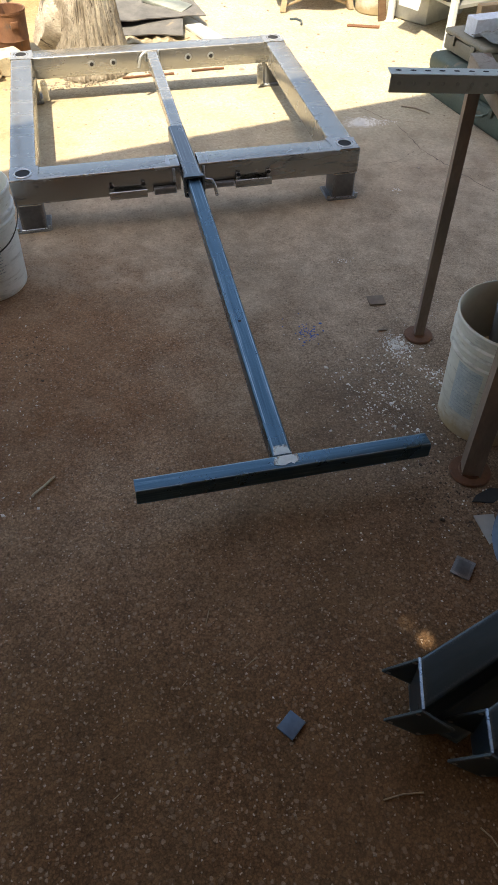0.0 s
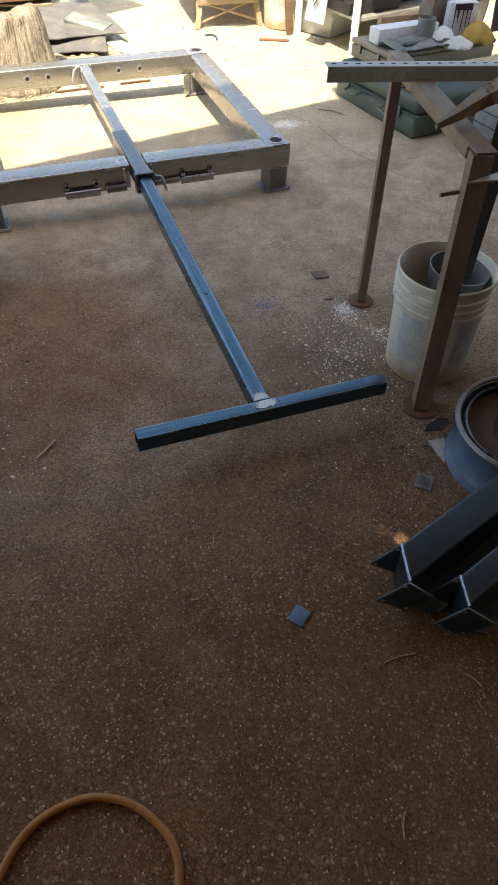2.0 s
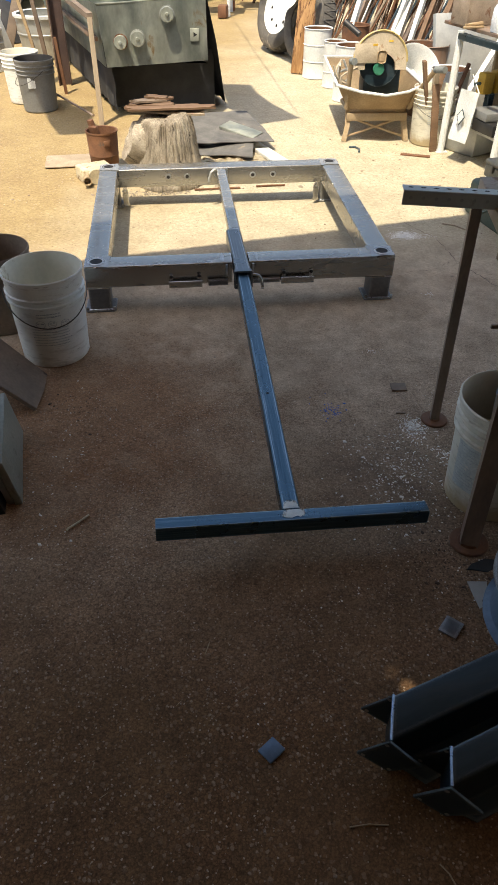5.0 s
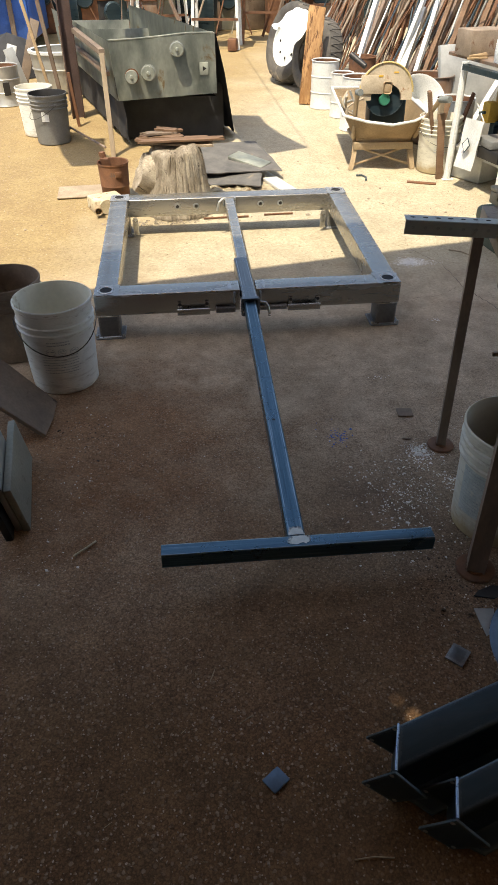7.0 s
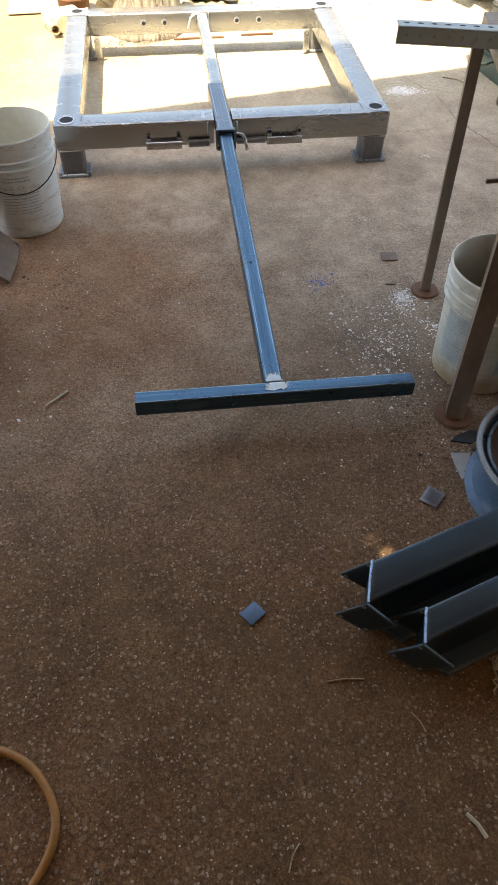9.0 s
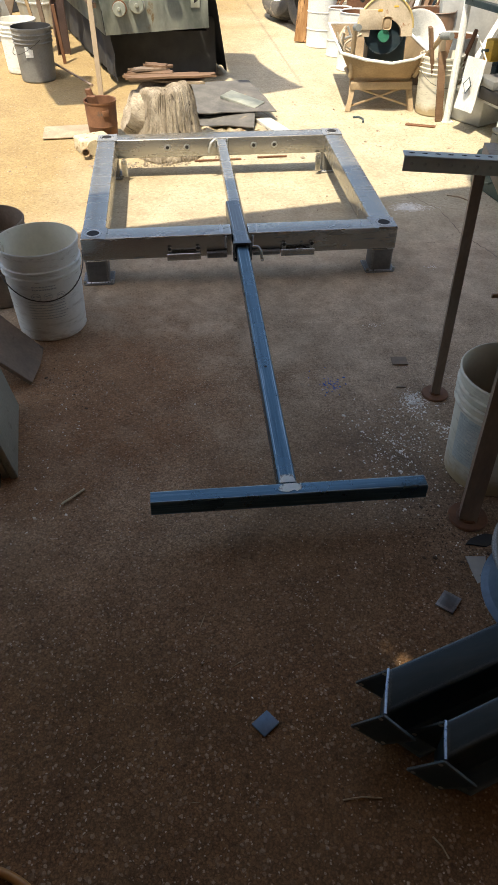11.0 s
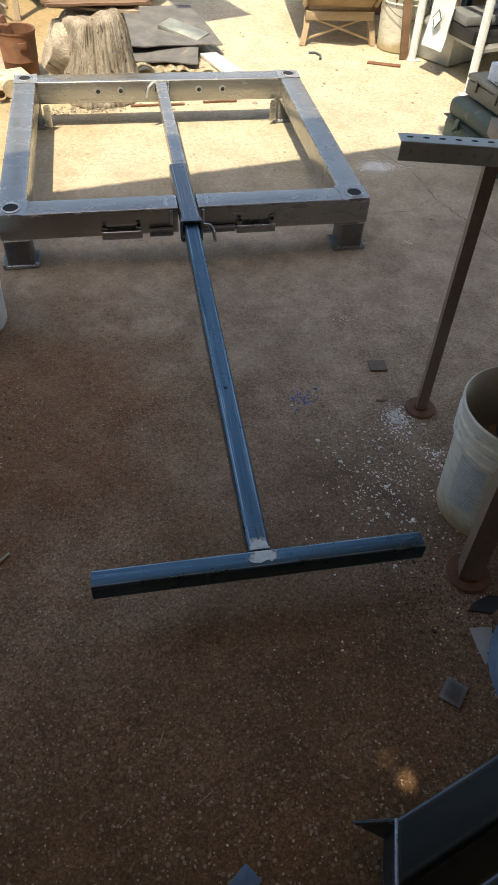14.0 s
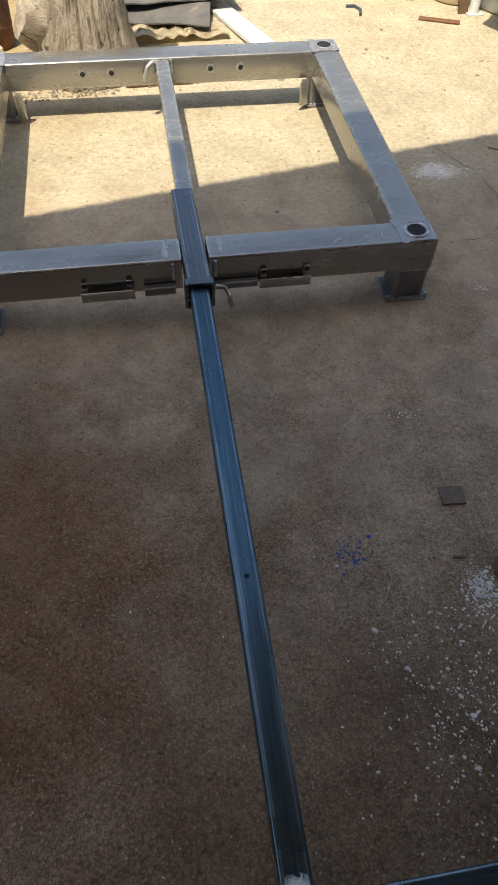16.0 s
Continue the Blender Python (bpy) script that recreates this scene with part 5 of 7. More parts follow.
for nm, x, y, r, hgt, mt, lb in (("mustard_cloth", 2.73, 0.685, 0.085, 0.095, M_MUSTARD, "crumpled mustard-yellow cloth on the case"), ("white_rag", 2.57, 0.640, 0.085, 0.045, M_CLOTHPALE, "crumpled pale rag on the case")):
    cb3 = lathe([(0, 0.0), (r, 0.0), (r * 1.02, hgt * 0.2), (r * 0.72, hgt * 0.62), (r * 0.35, hgt * 0.95), (0, hgt)], 36)
    for v in cb3.verts:
        if v.co.z > 0.001:
            v.co += noise.noise_vector(v.co * 16 + Vector((x, y, 0))) * 0.020 + noise.noise_vector(v.co * 45) * 0.006
            v.co.z = max(v.co.z, 0.002)
    single(nm, cb3, mt, lb, "cloth", on(x, y, 0.302, 0, 0, 30), smooth=70)
ap = grid_sheet(0.34, 0.62, 16, 26)
for v in ap.verts:
    v.co.z = 0.03 * math.sin(v.co.x * 17) + 0.02 * noise.noise(v.co * 6)
    if v.co.y < -0.25:
        v.co.y += 0.5 * (v.co.x + 0.05) ** 2
solid(ap, 0.004)
single("leather_apron", ap, M_MAROON, "stiff dark maroon leather apron standing on the case", "apron", on(2.965, 0.735, 0.640, 86, 0, 14), smooth=60)
single("cream_carton", box(-0.065, 0.065, -0.05, 0.05, 0, 0.078, 0.003), M_CREAM, "small cream carton with a dark edge on the green case", "box", on(2.215, 0.372, 0.204, 0, 0, 22))
single("tin_can", lathe([(0, 0), (0.046, 0), (0.048, 0.003), (0.048, 0.118), (0.045, 0.12), (0.045, 0.01), (0, 0.009)], 28), M_GREYPAIL, "open grey tin can on the case", "can", on(2.420, 0.735, 0.302))
cl = grid_sheet(0.36, 0.22, 26, 16)
for v in cl.verts:
    v.co.z = 0.024 + 0.022 * noise.noise(v.co * 9) + 0.010 * noise.noise(v.co * 27)
solid(cl, 0.004)
single("rag", cl, M_CLOTH, "crumpled grey rag on the khaki chest", "rag", on(2.335, 0.690, 0.30, 0, 0, 12), smooth=60)
for k, (x, y, r) in enumerate(((2.34, 0.685, 10), (2.45, 0.675, -25))):
    g = bmesh.new()
    for i in range(4):
        sweep([(0.0, 0.022 * i, 0.02), (0.05, 0.024 * i, 0.028), (0.10, 0.026 * i + 0.004, 0.02)], 0.013, 8, g)
    box(-0.09, 0.01, -0.012, 0.078, 0.004, 0.036, 0.014, 2, g)
    single("work_glove", g, M_CLOTH, "dirty grey work glove on the case", "glove", on(x, y, 0.302, 0, 0, r), "work gloves", smooth=60)
pbg = crumple(lathe([(0, 0.0), (0.06, 0.005), (0.075, 0.03), (0.05, 0.06), (0.02, 0.07), (0, 0.072)], 20), 0.012, 18)
single("plastic_bag", pbg, M_GLASSY, "crumpled clear plastic bag", "bag", on(2.505, 0.715, 0.302), smooth=60)
single("scrap_timber", box(-0.05, 0.35, -0.02, 0.02, 0, 0.035, 0.003), M_WOOD, "short timber offcut across the green case", "timber", on(2.16, 0.47, 0.204, 0, 0, 62))
bk = thing("wire_basket", "dark wire basket full of swarf", "basket", on(2.40, -0.16, 0, 0, 0, 8))
for k in range(5):
    part("wire_ring", sweep([(0, 0, 0.03 + 0.06 * k), (0.45, 0, 0.03 + 0.06 * k), (0.45, 0.30, 0.03 + 0.06 * k), (0, 0.30, 0.03 + 0.06 * k)], 0.003, 5, closed=True), M_WIRE, bk)
for k in range(12):
    part("upright_wire", sweep([(0.04 * k, -0.003, 0), (0.04 * k, -0.003, 0.30)], 0.003, 5), M_WIRE, bk)
part("swarf", crumple(box(0.02, 0.43, 0.02, 0.28, 0.0, 0.22, 0.05, 3), 0.03, 12), M_CLOTH, bk)

# ---- log and what lies round it ----
lg = lathe([(0, 0.0), (0.232, 0.0)] + [(0.180 + 0.055 * (1 - k / 34) ** 2 - 0.022 * (k / 34) ** 5, 0.012 + 0.345 * k / 34) for k in range(35)] + [(0.146, 0.374), (0.126, 0.386), (0.10, 0.392), (0.07, 0.392), (0.04, 0.388), (0, 0.38)], 220)
for v in lg.verts:
    a = math.atan2(v.co.y, v.co.x)
    r = math.hypot(v.co.x, v.co.y)
    k = 1 + 0.10 * noise.noise(Vector((math.cos(a) * 1.4, math.sin(a) * 1.4, v.co.z * 1.5))) + 0.055 * noise.noise(Vector((math.cos(a) * 7, math.sin(a) * 7, v.co.z * 2.2))) \
        + 0.045 * noise.noise(Vector((math.cos(a) * 17, math.sin(a) * 17, v.co.z * 3.0))) + 0.035 * noise.noise(Vector((math.cos(a) * 38, math.sin(a) * 38, v.co.z * 9))) + 0.018 * noise.noise(Vector((math.cos(a) * 80, math.sin(a) * 80, v.co.z * 40)))
    if r > 0.02:
        v.co.x *= k
        v.co.y *= k
    v.co.z *= 1 + 0.10 * noise.noise(Vector((v.co.x * 6, v.co.y * 6, 3.0))) + 0.04 * noise.noise(Vector((v.co.x * 30, v.co.y * 30, 3.0)))
log_t = thing("log_stump", "grey weathered log stump with deep cracks standing on end", "log", on(0.338, 1.590, -0.004))
part("trunk", lg, M_BARK, log_t, smooth=60)
kn = crumple(lathe([(0.0, 0.095), (0.03, 0.10), (0.062, 0.125), (0.085, 0.12), (0.098, 0.07), (0.105, 0.0), (0.115, -0.08), (0.12, -0.15), (0, -0.15)], 40), 0.020, 16)
part("branch_stub", kn, M_BARK, log_t, "cut branch stub", at=pose(-0.118, -0.02, 0.205, 0, -66, 8) @ Matrix.Diagonal((1.35, 1.15, 1.05, 1)), smooth=60)
rr = random.Random(4)


def split_board(L, w, th, seed):
    """A thin board with splintered ends and uneven edges."""
    r2 = random.Random(seed)
    pts = [(-L / 2 + r2.uniform(-0.03, 0.03), -w / 2 + w * k / 6) for k in range(7)][::-1]
    pts += [(-L / 2 + L * k / 8, -w / 2 + r2.uniform(-0.006, 0.006)) for k in range(1, 8)]
    pts += [(L / 2 + r2.uniform(-0.035, 0.02), -w / 2 + w * k / 6) for k in range(7)]
    pts += [(L / 2 - L * k / 8, w / 2 + r2.uniform(-0.006, 0.006)) for k in range(1, 8)]
    return plate(pts, 0, th)


for i, (x, y, z, L, w, rz, rx, ry, mat) in enumerate(((0.35, 1.60, 0.392, 0.42, 0.09, -6, 2, 2, M_WOOD), (0.33, 1.63, 0.406, 0.46, 0.12, 5, -1, 1, M_REDWOOD), (0.26, 1.66, 0.420, 0.26, 0.10, -8, 1, -2, M_REDWOOD),
                                                      (0.37, 1.56, 0.422, 0.50, 0.06, 9, 3, 1.5, M_REDWOOD), (0.25, 1.68, 0.434, 0.20, 0.08, 14, -2, 1, M_DUSTY), (0.30, 1.70, 0.446, 0.15, 0.05, -12, 4, 3, M_REDWOOD))):
    single("short_board", split_board(L, w, 0.011, 60 + i), mat, "split red-brown board end stacked on the log", "board", on(x, y, z - 0.006, rx, ry, rz), "boards on the log")
for i, (x, y, dz, w, d2, rz, mat, lb, cat) in enumerate((
        (0.70, 2.32, 0.10, 0.62, 0.62, 12, M_OLDFELT, "folded grey felt sheet behind the log", "sheet"),
        (0.66, 2.02, 0.06, 0.50, 0.30, -8, M_OLDFELT, "grey felt sheet lying on boards", "sheet"))):
    sh = grid_sheet(w, d2, 24, 24)
    for v in sh.verts:
        v.co.z = 0.008 * noise.noise(v.co * 9 + Vector((i * 5, 0, 0))) + 0.02 * noise.noise(v.co * 2.2)
    solid(sh, 0.006)
    single("felt_sheet", sh, mat, lb, cat, on(x, y, dz, 4, 3, rz), smooth=60)
single("white_board", box(-0.14, 0.14, -0.07, 0.07, 0, 0.018, 0.002), M_TROUGH, "flaking white board on the felt", "board", on(0.85, 2.24, 0.085, 3, 8, -38))
single("pale_strip", box(-0.5, 0.5, -0.05, 0.05, 0, 0.02, 0.002), M_WHITEPAINT, "long pale flaking board on the ground", "board", on(0.965, 2.12, 0.001, 0, 0, -72))
cor = bmesh.new()
prev = None
for i in range(41):
    x = -0.25 + 0.5 * i / 40
    z = 0.007 * math.sin(x * 75 + 2 * math.sin(x * 19)) + 0.006 * math.sin(x * 31) + 0.02
    cur = [cor.verts.new((x, y, z)) for y in (-0.07, 0.07)]
    if prev:
        cor.faces.new((prev[0], cur[0], cur[1], prev[1]))
    prev = cur
solid(cor, 0.003)
single("corrugated_scrap", cor, M_CREAM, "torn strip of pale corrugated sheet behind the log", "sheet", on(0.72, 1.84, 0.008, 0, 2, 4))
can = thing("rusty_can", "rust-brown riveted metal can full of scrap iron", "can", on(-0.078, 1.835, 0.002, 0, 0, 20) @ Matrix.Diagonal((1.04, 1.04, 1.16, 1)))
part("body", lathe([(0, 0), (0.080, 0), (0.084, 0.006), (0.088, 0.07), (0.091, 0.075), (0.089, 0.08), (0.094, 0.185), (0.098, 0.19), (0.098, 0.198), (0.091, 0.196), (0.080, 0.02), (0, 0.016)], 36), M_RUST, can)
part("scrap_bar", box(-0.012, 0.012, -0.02, 0.02, 0.08, 0.25, 0.002, m=pose(0.015, 0.02, 0.01, -6, -16, 20)), M_RUST, can)
part("scrap_bar", box(-0.010, 0.010, -0.03, 0.03, 0.08, 0.235, 0.002, m=pose(0.02, 0.035, 0, -4, -20, 40)), M_RUST, can)
part("side_lug", box(-0.02, 0.02, -0.098, -0.088, 0.13, 0.16, 0.003), M_RUST, can)
cas = thing("yellow_casting", "pale yellow machine casting with a short pipe", "machine part", on(-0.125, 1.615, 0, 0, 0, 24))
part("block", box(-0.10, 0.10, -0.07, 0.09, 0.0, 0.085, 0.012, 2), M_CREAM, cas)
part("flange", lathe([(0, 0), (0.045, 0), (0.045, 0.015), (0, 0.015)], 24), M_CREAM, cas, at=pose(-0.03, -0.072, 0.045, 90, 0, 0))
part("pipe", lathe([(0.022, 0), (0.024, 0.05), (0.026, 0.06), (0.020, 0.06), (0.018, 0.0)], 20), M_BARROW, cas, at=pose(-0.085, -0.072, 0.040, 90, 0, -14))
single("flat_cardboard", crumple(box(-0.17, 0.17, -0.13, 0.13, 0, 0.006, 0.001), 0.003, 8), M_WOOD, "flattened piece of cardboard on the ground", "cardboard", on(-0.305, 1.965, 0.003, 0, 0, 4))
# dark solid laid where the barrow grip's shadow falls on the ground
single("bent_rod", sweep([(0, 0, 0.006), (0.045, 0.005, 0.006), (0.07, -0.04, 0.006), (0.065, -0.10, 0.006)], 0.008, 6), M_DARKSTEEL, "bent dark shape standing in for the barrow grip's shadow", "rod", on(1.60, 2.10, 0, 0, 0, -10))
for x, y, L in ((0.62, 1.38, 0.28), (0.95, 1.405, 0.18), (0.35, 1.40, 0.2)):
    single("steel_rod", sweep([(-L / 2, 0, 0.007), (0, 0.003, 0.007), (L / 2, 0, 0.007)], 0.006, 6), M_RUST, "thin steel rod lying behind the frame", "rod", on(x, y, 0, 0, 0, 2), "thin rods")

# ---- wheelbarrow with a cut-off saw ----
bw = thing("wheelbarrow", "dusty ochre steel wheelbarrow standing with its handles forward", "wheelbarrow", on(1.82, 2.26, 0.0, 0, 0, -3))
tray = bmesh.new()
lo = [(-0.20, 0.03, 0.19), (0.20, 0.03, 0.19), (0.17, 0.55, 0.20), (-0.17, 0.55, 0.20)]
hi = [(-0.30, -0.02, 0.365), (-0.15, -0.10, 0.340), (0.02, -0.14, 0.325), (0.18, -0.10, 0.340), (0.30, -0.02, 0.365), (0.27, 0.80, 0.40), (-0.27, 0.80, 0.40)]
a = [tray.verts.new(p) for p in lo]
b = [tray.verts.new(p) for p in hi]
tray.faces.new(a)
for tri in ((a[0], b[1], b[0]), (a[0], b[2], b[1]), (a[0], a[1], b[2]), (a[1], b[3], b[2]), (a[1], b[4], b[3])):
    tray.faces.new(tri)
tray.faces.new((a[1], a[2], b[5], b[4]))
tray.faces.new((a[2], a[3], b[6], b[5]))
tray.faces.new((a[3], a[0], b[0], b[6]))
solid(tray, 0.004)
part("tray", tray, M_BARROW, bw)
part("rim", sweep(hi, 0.010, 8, closed=True), M_WHITEPAINT, bw, "pale rolled rim")
for s in (-1, 1):
    h = part("handle", sweep([(s * 0.20, 0.30, 0.20), (s * 0.225, 0.0, 0.22), (s * 0.26, -0.10, 0.36), (s * 0.30, -0.24, 0.50)] if s > 0 else [(s * 0.20, 0.30, 0.20), (s * 0.222, 0.0, 0.22), (s * 0.226, -0.03, 0.40), (s * 0.226, -0.06, 0.52)], 0.016, 10), M_BARROW, bw)
    part("grip", sweep([(s * 0.30, -0.24, 0.50), (s * 0.335, -0.33, 0.515)] if s > 0 else [(s * 0.226, -0.06, 0.52), (s * 0.22, -0.13, 0.53)], 0.021, 12), M_CLOTH, h)
    part("leg", sweep([(s * 0.195, 0.08, 0.235), (s * 0.205, 0.0, 0.10), (s * 0.225, -0.02, 0.0)], 0.017, 4), M_BARROW, bw)
part("cross_rail", box(-0.215, 0.215, -0.015, 0.010, 0.135, 0.185, 0.004), M_BARROW, bw)
part("skirt", box(-0.195, 0.195, 0.012, 0.022, 0.182, 0.225, 0.003), M_BARROW, bw)
part("brace", sweep([(-0.20, 0.0, 0.03), (0.19, 0.02, 0.15)], 0.008, 6), M_BARROW, bw)
part("brace", sweep([(0.20, 0.0, 0.03), (-0.19, 0.02, 0.15)], 0.008, 6), M_BARROW, bw)
wh = part("wheel", lathe([(0.06, -0.03), (0.13, -0.04), (0.165, -0.02), (0.17, 0.0), (0.165, 0.02), (0.13, 0.04), (0.06, 0.03)], 32), M_RUBBER, bw, at=pose(0, 0.86, 0.17, 0, 90, 0))
part("hub", lathe([(0.0, -0.035), (0.06, -0.03), (0.06, 0.03), (0, 0.035)], 20), M_RUST, wh)
saw = thing("cutoff_saw", "dusty cut-off saw with a half-round blade guard, in the barrow", "saw", on(1.825, 2.34, 0.250, -6, 0, -2) @ Matrix.Scale(0.90, 4))
half = [(0.205 * math.cos(a), 0.205 * math.sin(a)) for a in (math.pi * k / 30 for k in range(31))]
inner = [(0.12 * math.cos(a), -0.04 + 0.10 * math.sin(a)) for a in (math.pi * (1 - k / 16) for k in range(17))]
guard = plate(half + [(-0.205, -0.055), (-0.12, -0.055)] + inner[1:-1] + [(0.12, -0.055), (0.205, -0.055)], -0.035, 0.035)
g = part("blade_guard", guard, M_GUARD, saw, "grey guard with a worn yellow rim", at=pose(0, 0, 0.265, 90, 0, 0))
part("guard_rim", sweep([(0.206 * math.cos(a), 0.206 * math.sin(a), 0.036) for a in (math.pi * k / 30 for k in range(31))], 0.008, 6), M_OLDYELLOW, g)
part("guard_plate", box(-0.205, -0.02, -0.01, 0.12, 0.036, 0.046, 0.004), M_GUARD, g, "scratched cover plate")
part("guard_arm", box(-0.03, 0.035, -0.01, 0.075, 0.048, 0.060, 0.02, 3), M_BARROW, g)
part("sticker", box(-0.07, -0.035, 0.105, 0.12, 0.0465, 0.0475), M_YELLOW, g)
part("sticker", box(0.05, 0.085, 0.13, 0.142, 0.0362, 0.0372), M_YELLOW, g)
part("green_cap", lathe([(0, 0.0), (0.045, 0.0), (0.04, 0.02), (0, 0.025)], 24), M_GREEN, saw, at=pose(-0.01, -0.03, 0.215, 90, 0, 0))
part("engine", box(-0.10, 0.19, 0.04, 0.24, 0.02, 0.24, 0.03, 3), M_DARKSTEEL, saw)
part("blade", lathe([(0, -0.002), (0.155, -0.002), (0.155, 0.002), (0, 0.002)], 40), M_DARKSTEEL, saw, at=pose(0, 0, 0.245, 90, 0, 0))
part("tube", sweep([(-0.16, 0.05, 0.44), (-0.26, 0.14, 0.52)], 0.022, 12), M_BLACKPL, saw)
for k in range(7):
    rr = random.Random(40 + k)
    single("scrap_fitting", sweep(smooth_line([(rr.uniform(-0.05, 0.05), rr.uniform(-0.05, 0.05), 0.0), (rr.uniform(-0.06, 0.06), 0.0, 0.06), (rr.uniform(-0.05, 0.05), rr.uniform(-0.05, 0.05), 0.15)], 3), 0.008, 6),
           rr.choice((M_GALV, M_DARKSTEEL, M_GUARD)), "small bent metal fitting in the barrow", "fitting", on(1.60 + rr.uniform(-0.03, 0.03), 2.34 + rr.uniform(0, 0.15), 0.33, rr.uniform(-30, 30), rr.uniform(-30, 30), 0), "fittings in the barrow")


# ---- scrap pails and drums in the yard ----
def drum(x, y, r, h, mat, label, name="steel_drum", rz=0, inside=None):
    t = thing(name, label, "drum", on(x, y, 0, 0, 0, rz), "yard drums")
    part("body", lathe([(0, 0.0), (r, 0.0), (r + 0.004, 0.006), (r, 0.012), (r, h * 0.33), (r + 0.005, h * 0.345), (r, h * 0.36), (r, h * 0.66), (r + 0.005, h * 0.675), (r, h * 0.69), (r, h - 0.01), (r + 0.006, h - 0.004), (r + 0.002, h), (r - 0.004, h - 0.004), (r - 0.006, 0.03), (0, 0.028)], 40), mat, t)
    part("inside", lathe([(r - 0.0065, h - 0.01), (r - 0.0075, 0.035), (0, 0.033)], 36), inside or M_RUST, t)
    return t


drum(1.745, 4.16, 0.125, 0.40, M_WHITEPAINT, "white painted drum holding steel rods")
drum(1.83, 3.80, 0.095, 0.36, M_WHITEPAINT, "slim white drum holding a rusty bar")
drum(1.875, 3.36, 0.135, 0.41, M_WHITEPAINT, "white painted drum with rods and pipe")
drum(2.06, 4.05, 0.12, 0.44, M_RUST, "rusty open drum among the rods")
pail("plastic_pail", "white plastic pail full of wood offcuts", M_PAILDIRTY, M_PAILIN, on(2.20, 2.19, 0, 0, 0, 0), print_bars=(-120, -70, 0.22, 7, ()), bail_turn=5)
for k, (dx, dy, t1, t2) in enumerate(((-0.05, 0.0, -10, 14), (0.02, 0.03, 6, -12), (0.05, -0.03, 12, 20), (-0.02, -0.06, -14, -6))):
    single("wood_offcut", box(-0.022, 0.022, -0.011, 0.011, 0.02, 0.46 + 0.03 * k, 0.002), (M_REDWOOD, M_WOOD, M_RUST, M_REDWOOD)[k], "wood offcut standing in the pail", "offcut", on(2.20 + dx, 2.19 + dy, 0.012, t1, t2, 30 * k), "offcuts in the pail")
drum(2.36, 2.98, 0.17, 0.48, M_RUSTPOST, "brown steel drum behind the barrow")
drum(2.42, 2.55, 0.14, 0.40, M_WHITEPAINT, "white drum with a rusty lip")
single("galvanised_bowl", lathe([(0, 0), (0.09, 0.0), (0.17, 0.10), (0.20, 0.14), (0.205, 0.15), (0.19, 0.145), (0.09, 0.012), (0, 0.010)], 36), M_WHITEPAINT, "white enamel basin leaning in the scrap", "basin", on(2.16, 2.75, 0.28, 60, 10, 0))
single("rusty_strap", box(-0.025, 0.025, -0.008, 0.008, 0, 0.42, 0.002), M_REDWOOD, "narrow rust-brown board leaning on the pail", "board", on(2.17, 1.98, 0.002, -6, -4, 10))
single("rust_flat", box(-0.10, 0.10, -0.02, 0.02, 0, 0.006, 0.001), M_RUST, "rusty flat bar lying in the yard", "steel offcut", on(2.02, 1.90, 0.002, 0, 0, -22))

# ---- tyres ----


def tyre(label, m, r, w, rim_mat):
    t = thing("tractor_tyre", label, "tyre", m, "old tyres")
    prof = [(r * 0.62, -w * 0.40), (r * 0.72, -w * 0.50), (r * 0.88, -w * 0.50), (r * 0.97, -w * 0.40), (r, -w * 0.2), (r, w * 0.2), (r * 0.97, w * 0.40), (r * 0.88, w * 0.50), (r * 0.72, w * 0.50), (r * 0.62, w * 0.40), (r * 0.66, w * 0.2), (r * 0.66, -w * 0.2), (r * 0.62, -w * 0.40)]
    part("carcass", lathe(prof, 56), M_RUBBER, t)
    lug = box(-w * 0.36, w * 0.36, -0.006, 0.006, -0.006, 0.0025, 0.002, 1)
    me = mesh_of(lug, M_RUBBER, "tread_block")
    for k in range(60):
        part("tread_block", me, M_RUBBER, t, at=pose(0, 0, 0, 0, 0, 6 * k) @ pose(r + 0.001, 0, 0, 0, 90, 0) @ pose(0, 0, 0, 0, 0, 14 if k % 2 else -14))
    if rim_mat:
        part("rim", lathe([(r * 0.62, w * 0.42), (r * 0.60, w * 0.30), (r * 0.52, w * 0.22), (r * 0.25, w * 0.30), (r * 0.10, w * 0.34), (0, w * 0.34)], 40), rim_mat, t, "white steel wheel disc")
        for k in range(8):
            a = 2 * math.pi * k / 8
            part("slot", lathe([(r * 0.04, 0), (0, 0)], 12), M_HOLE, t, at=pose(r * 0.40 * math.cos(a), r * 0.40 * math.sin(a), w * 0.285))
    return t


def wheel_pose(x, y, r, lean, face):
    """Stands a wheel of radius r on its tread: its axle points along face (degrees in plan), leaning back."""
    return on(x, y, r * math.cos(radians(lean)) + 0.02, 0, 0, face) @ pose(0, 0, 0, 0, 90 - lean, 0)


tyre("big dusty tyre on a white steel wheel, leaning on the heap", wheel_pose(1.60, 5.22, 0.37, 16, 205), 0.37, 0.22, M_WHITEPAINT)
tyre("bald dusty tyre leaning beside the orange plank", wheel_pose(1.76, 4.72, 0.33, 12, 203), 0.33, 0.19, None)
cl = grid_sheet(0.48, 0.44, 30, 22)
for v in cl.verts:
    v.co.z = -1.3 * v.co.x ** 2 - 0.7 * v.co.y ** 2 + 0.07 * noise.noise(v.co * 7) + 0.02 * noise.noise(v.co * 21)
solid(cl, 0.004)
single("white_sack", cl, M_WHITEPAINT, "white plastic sack draped over the tyres", "sack", on(1.63, 4.74, 0.66, 14, -8, 20), smooth=60)
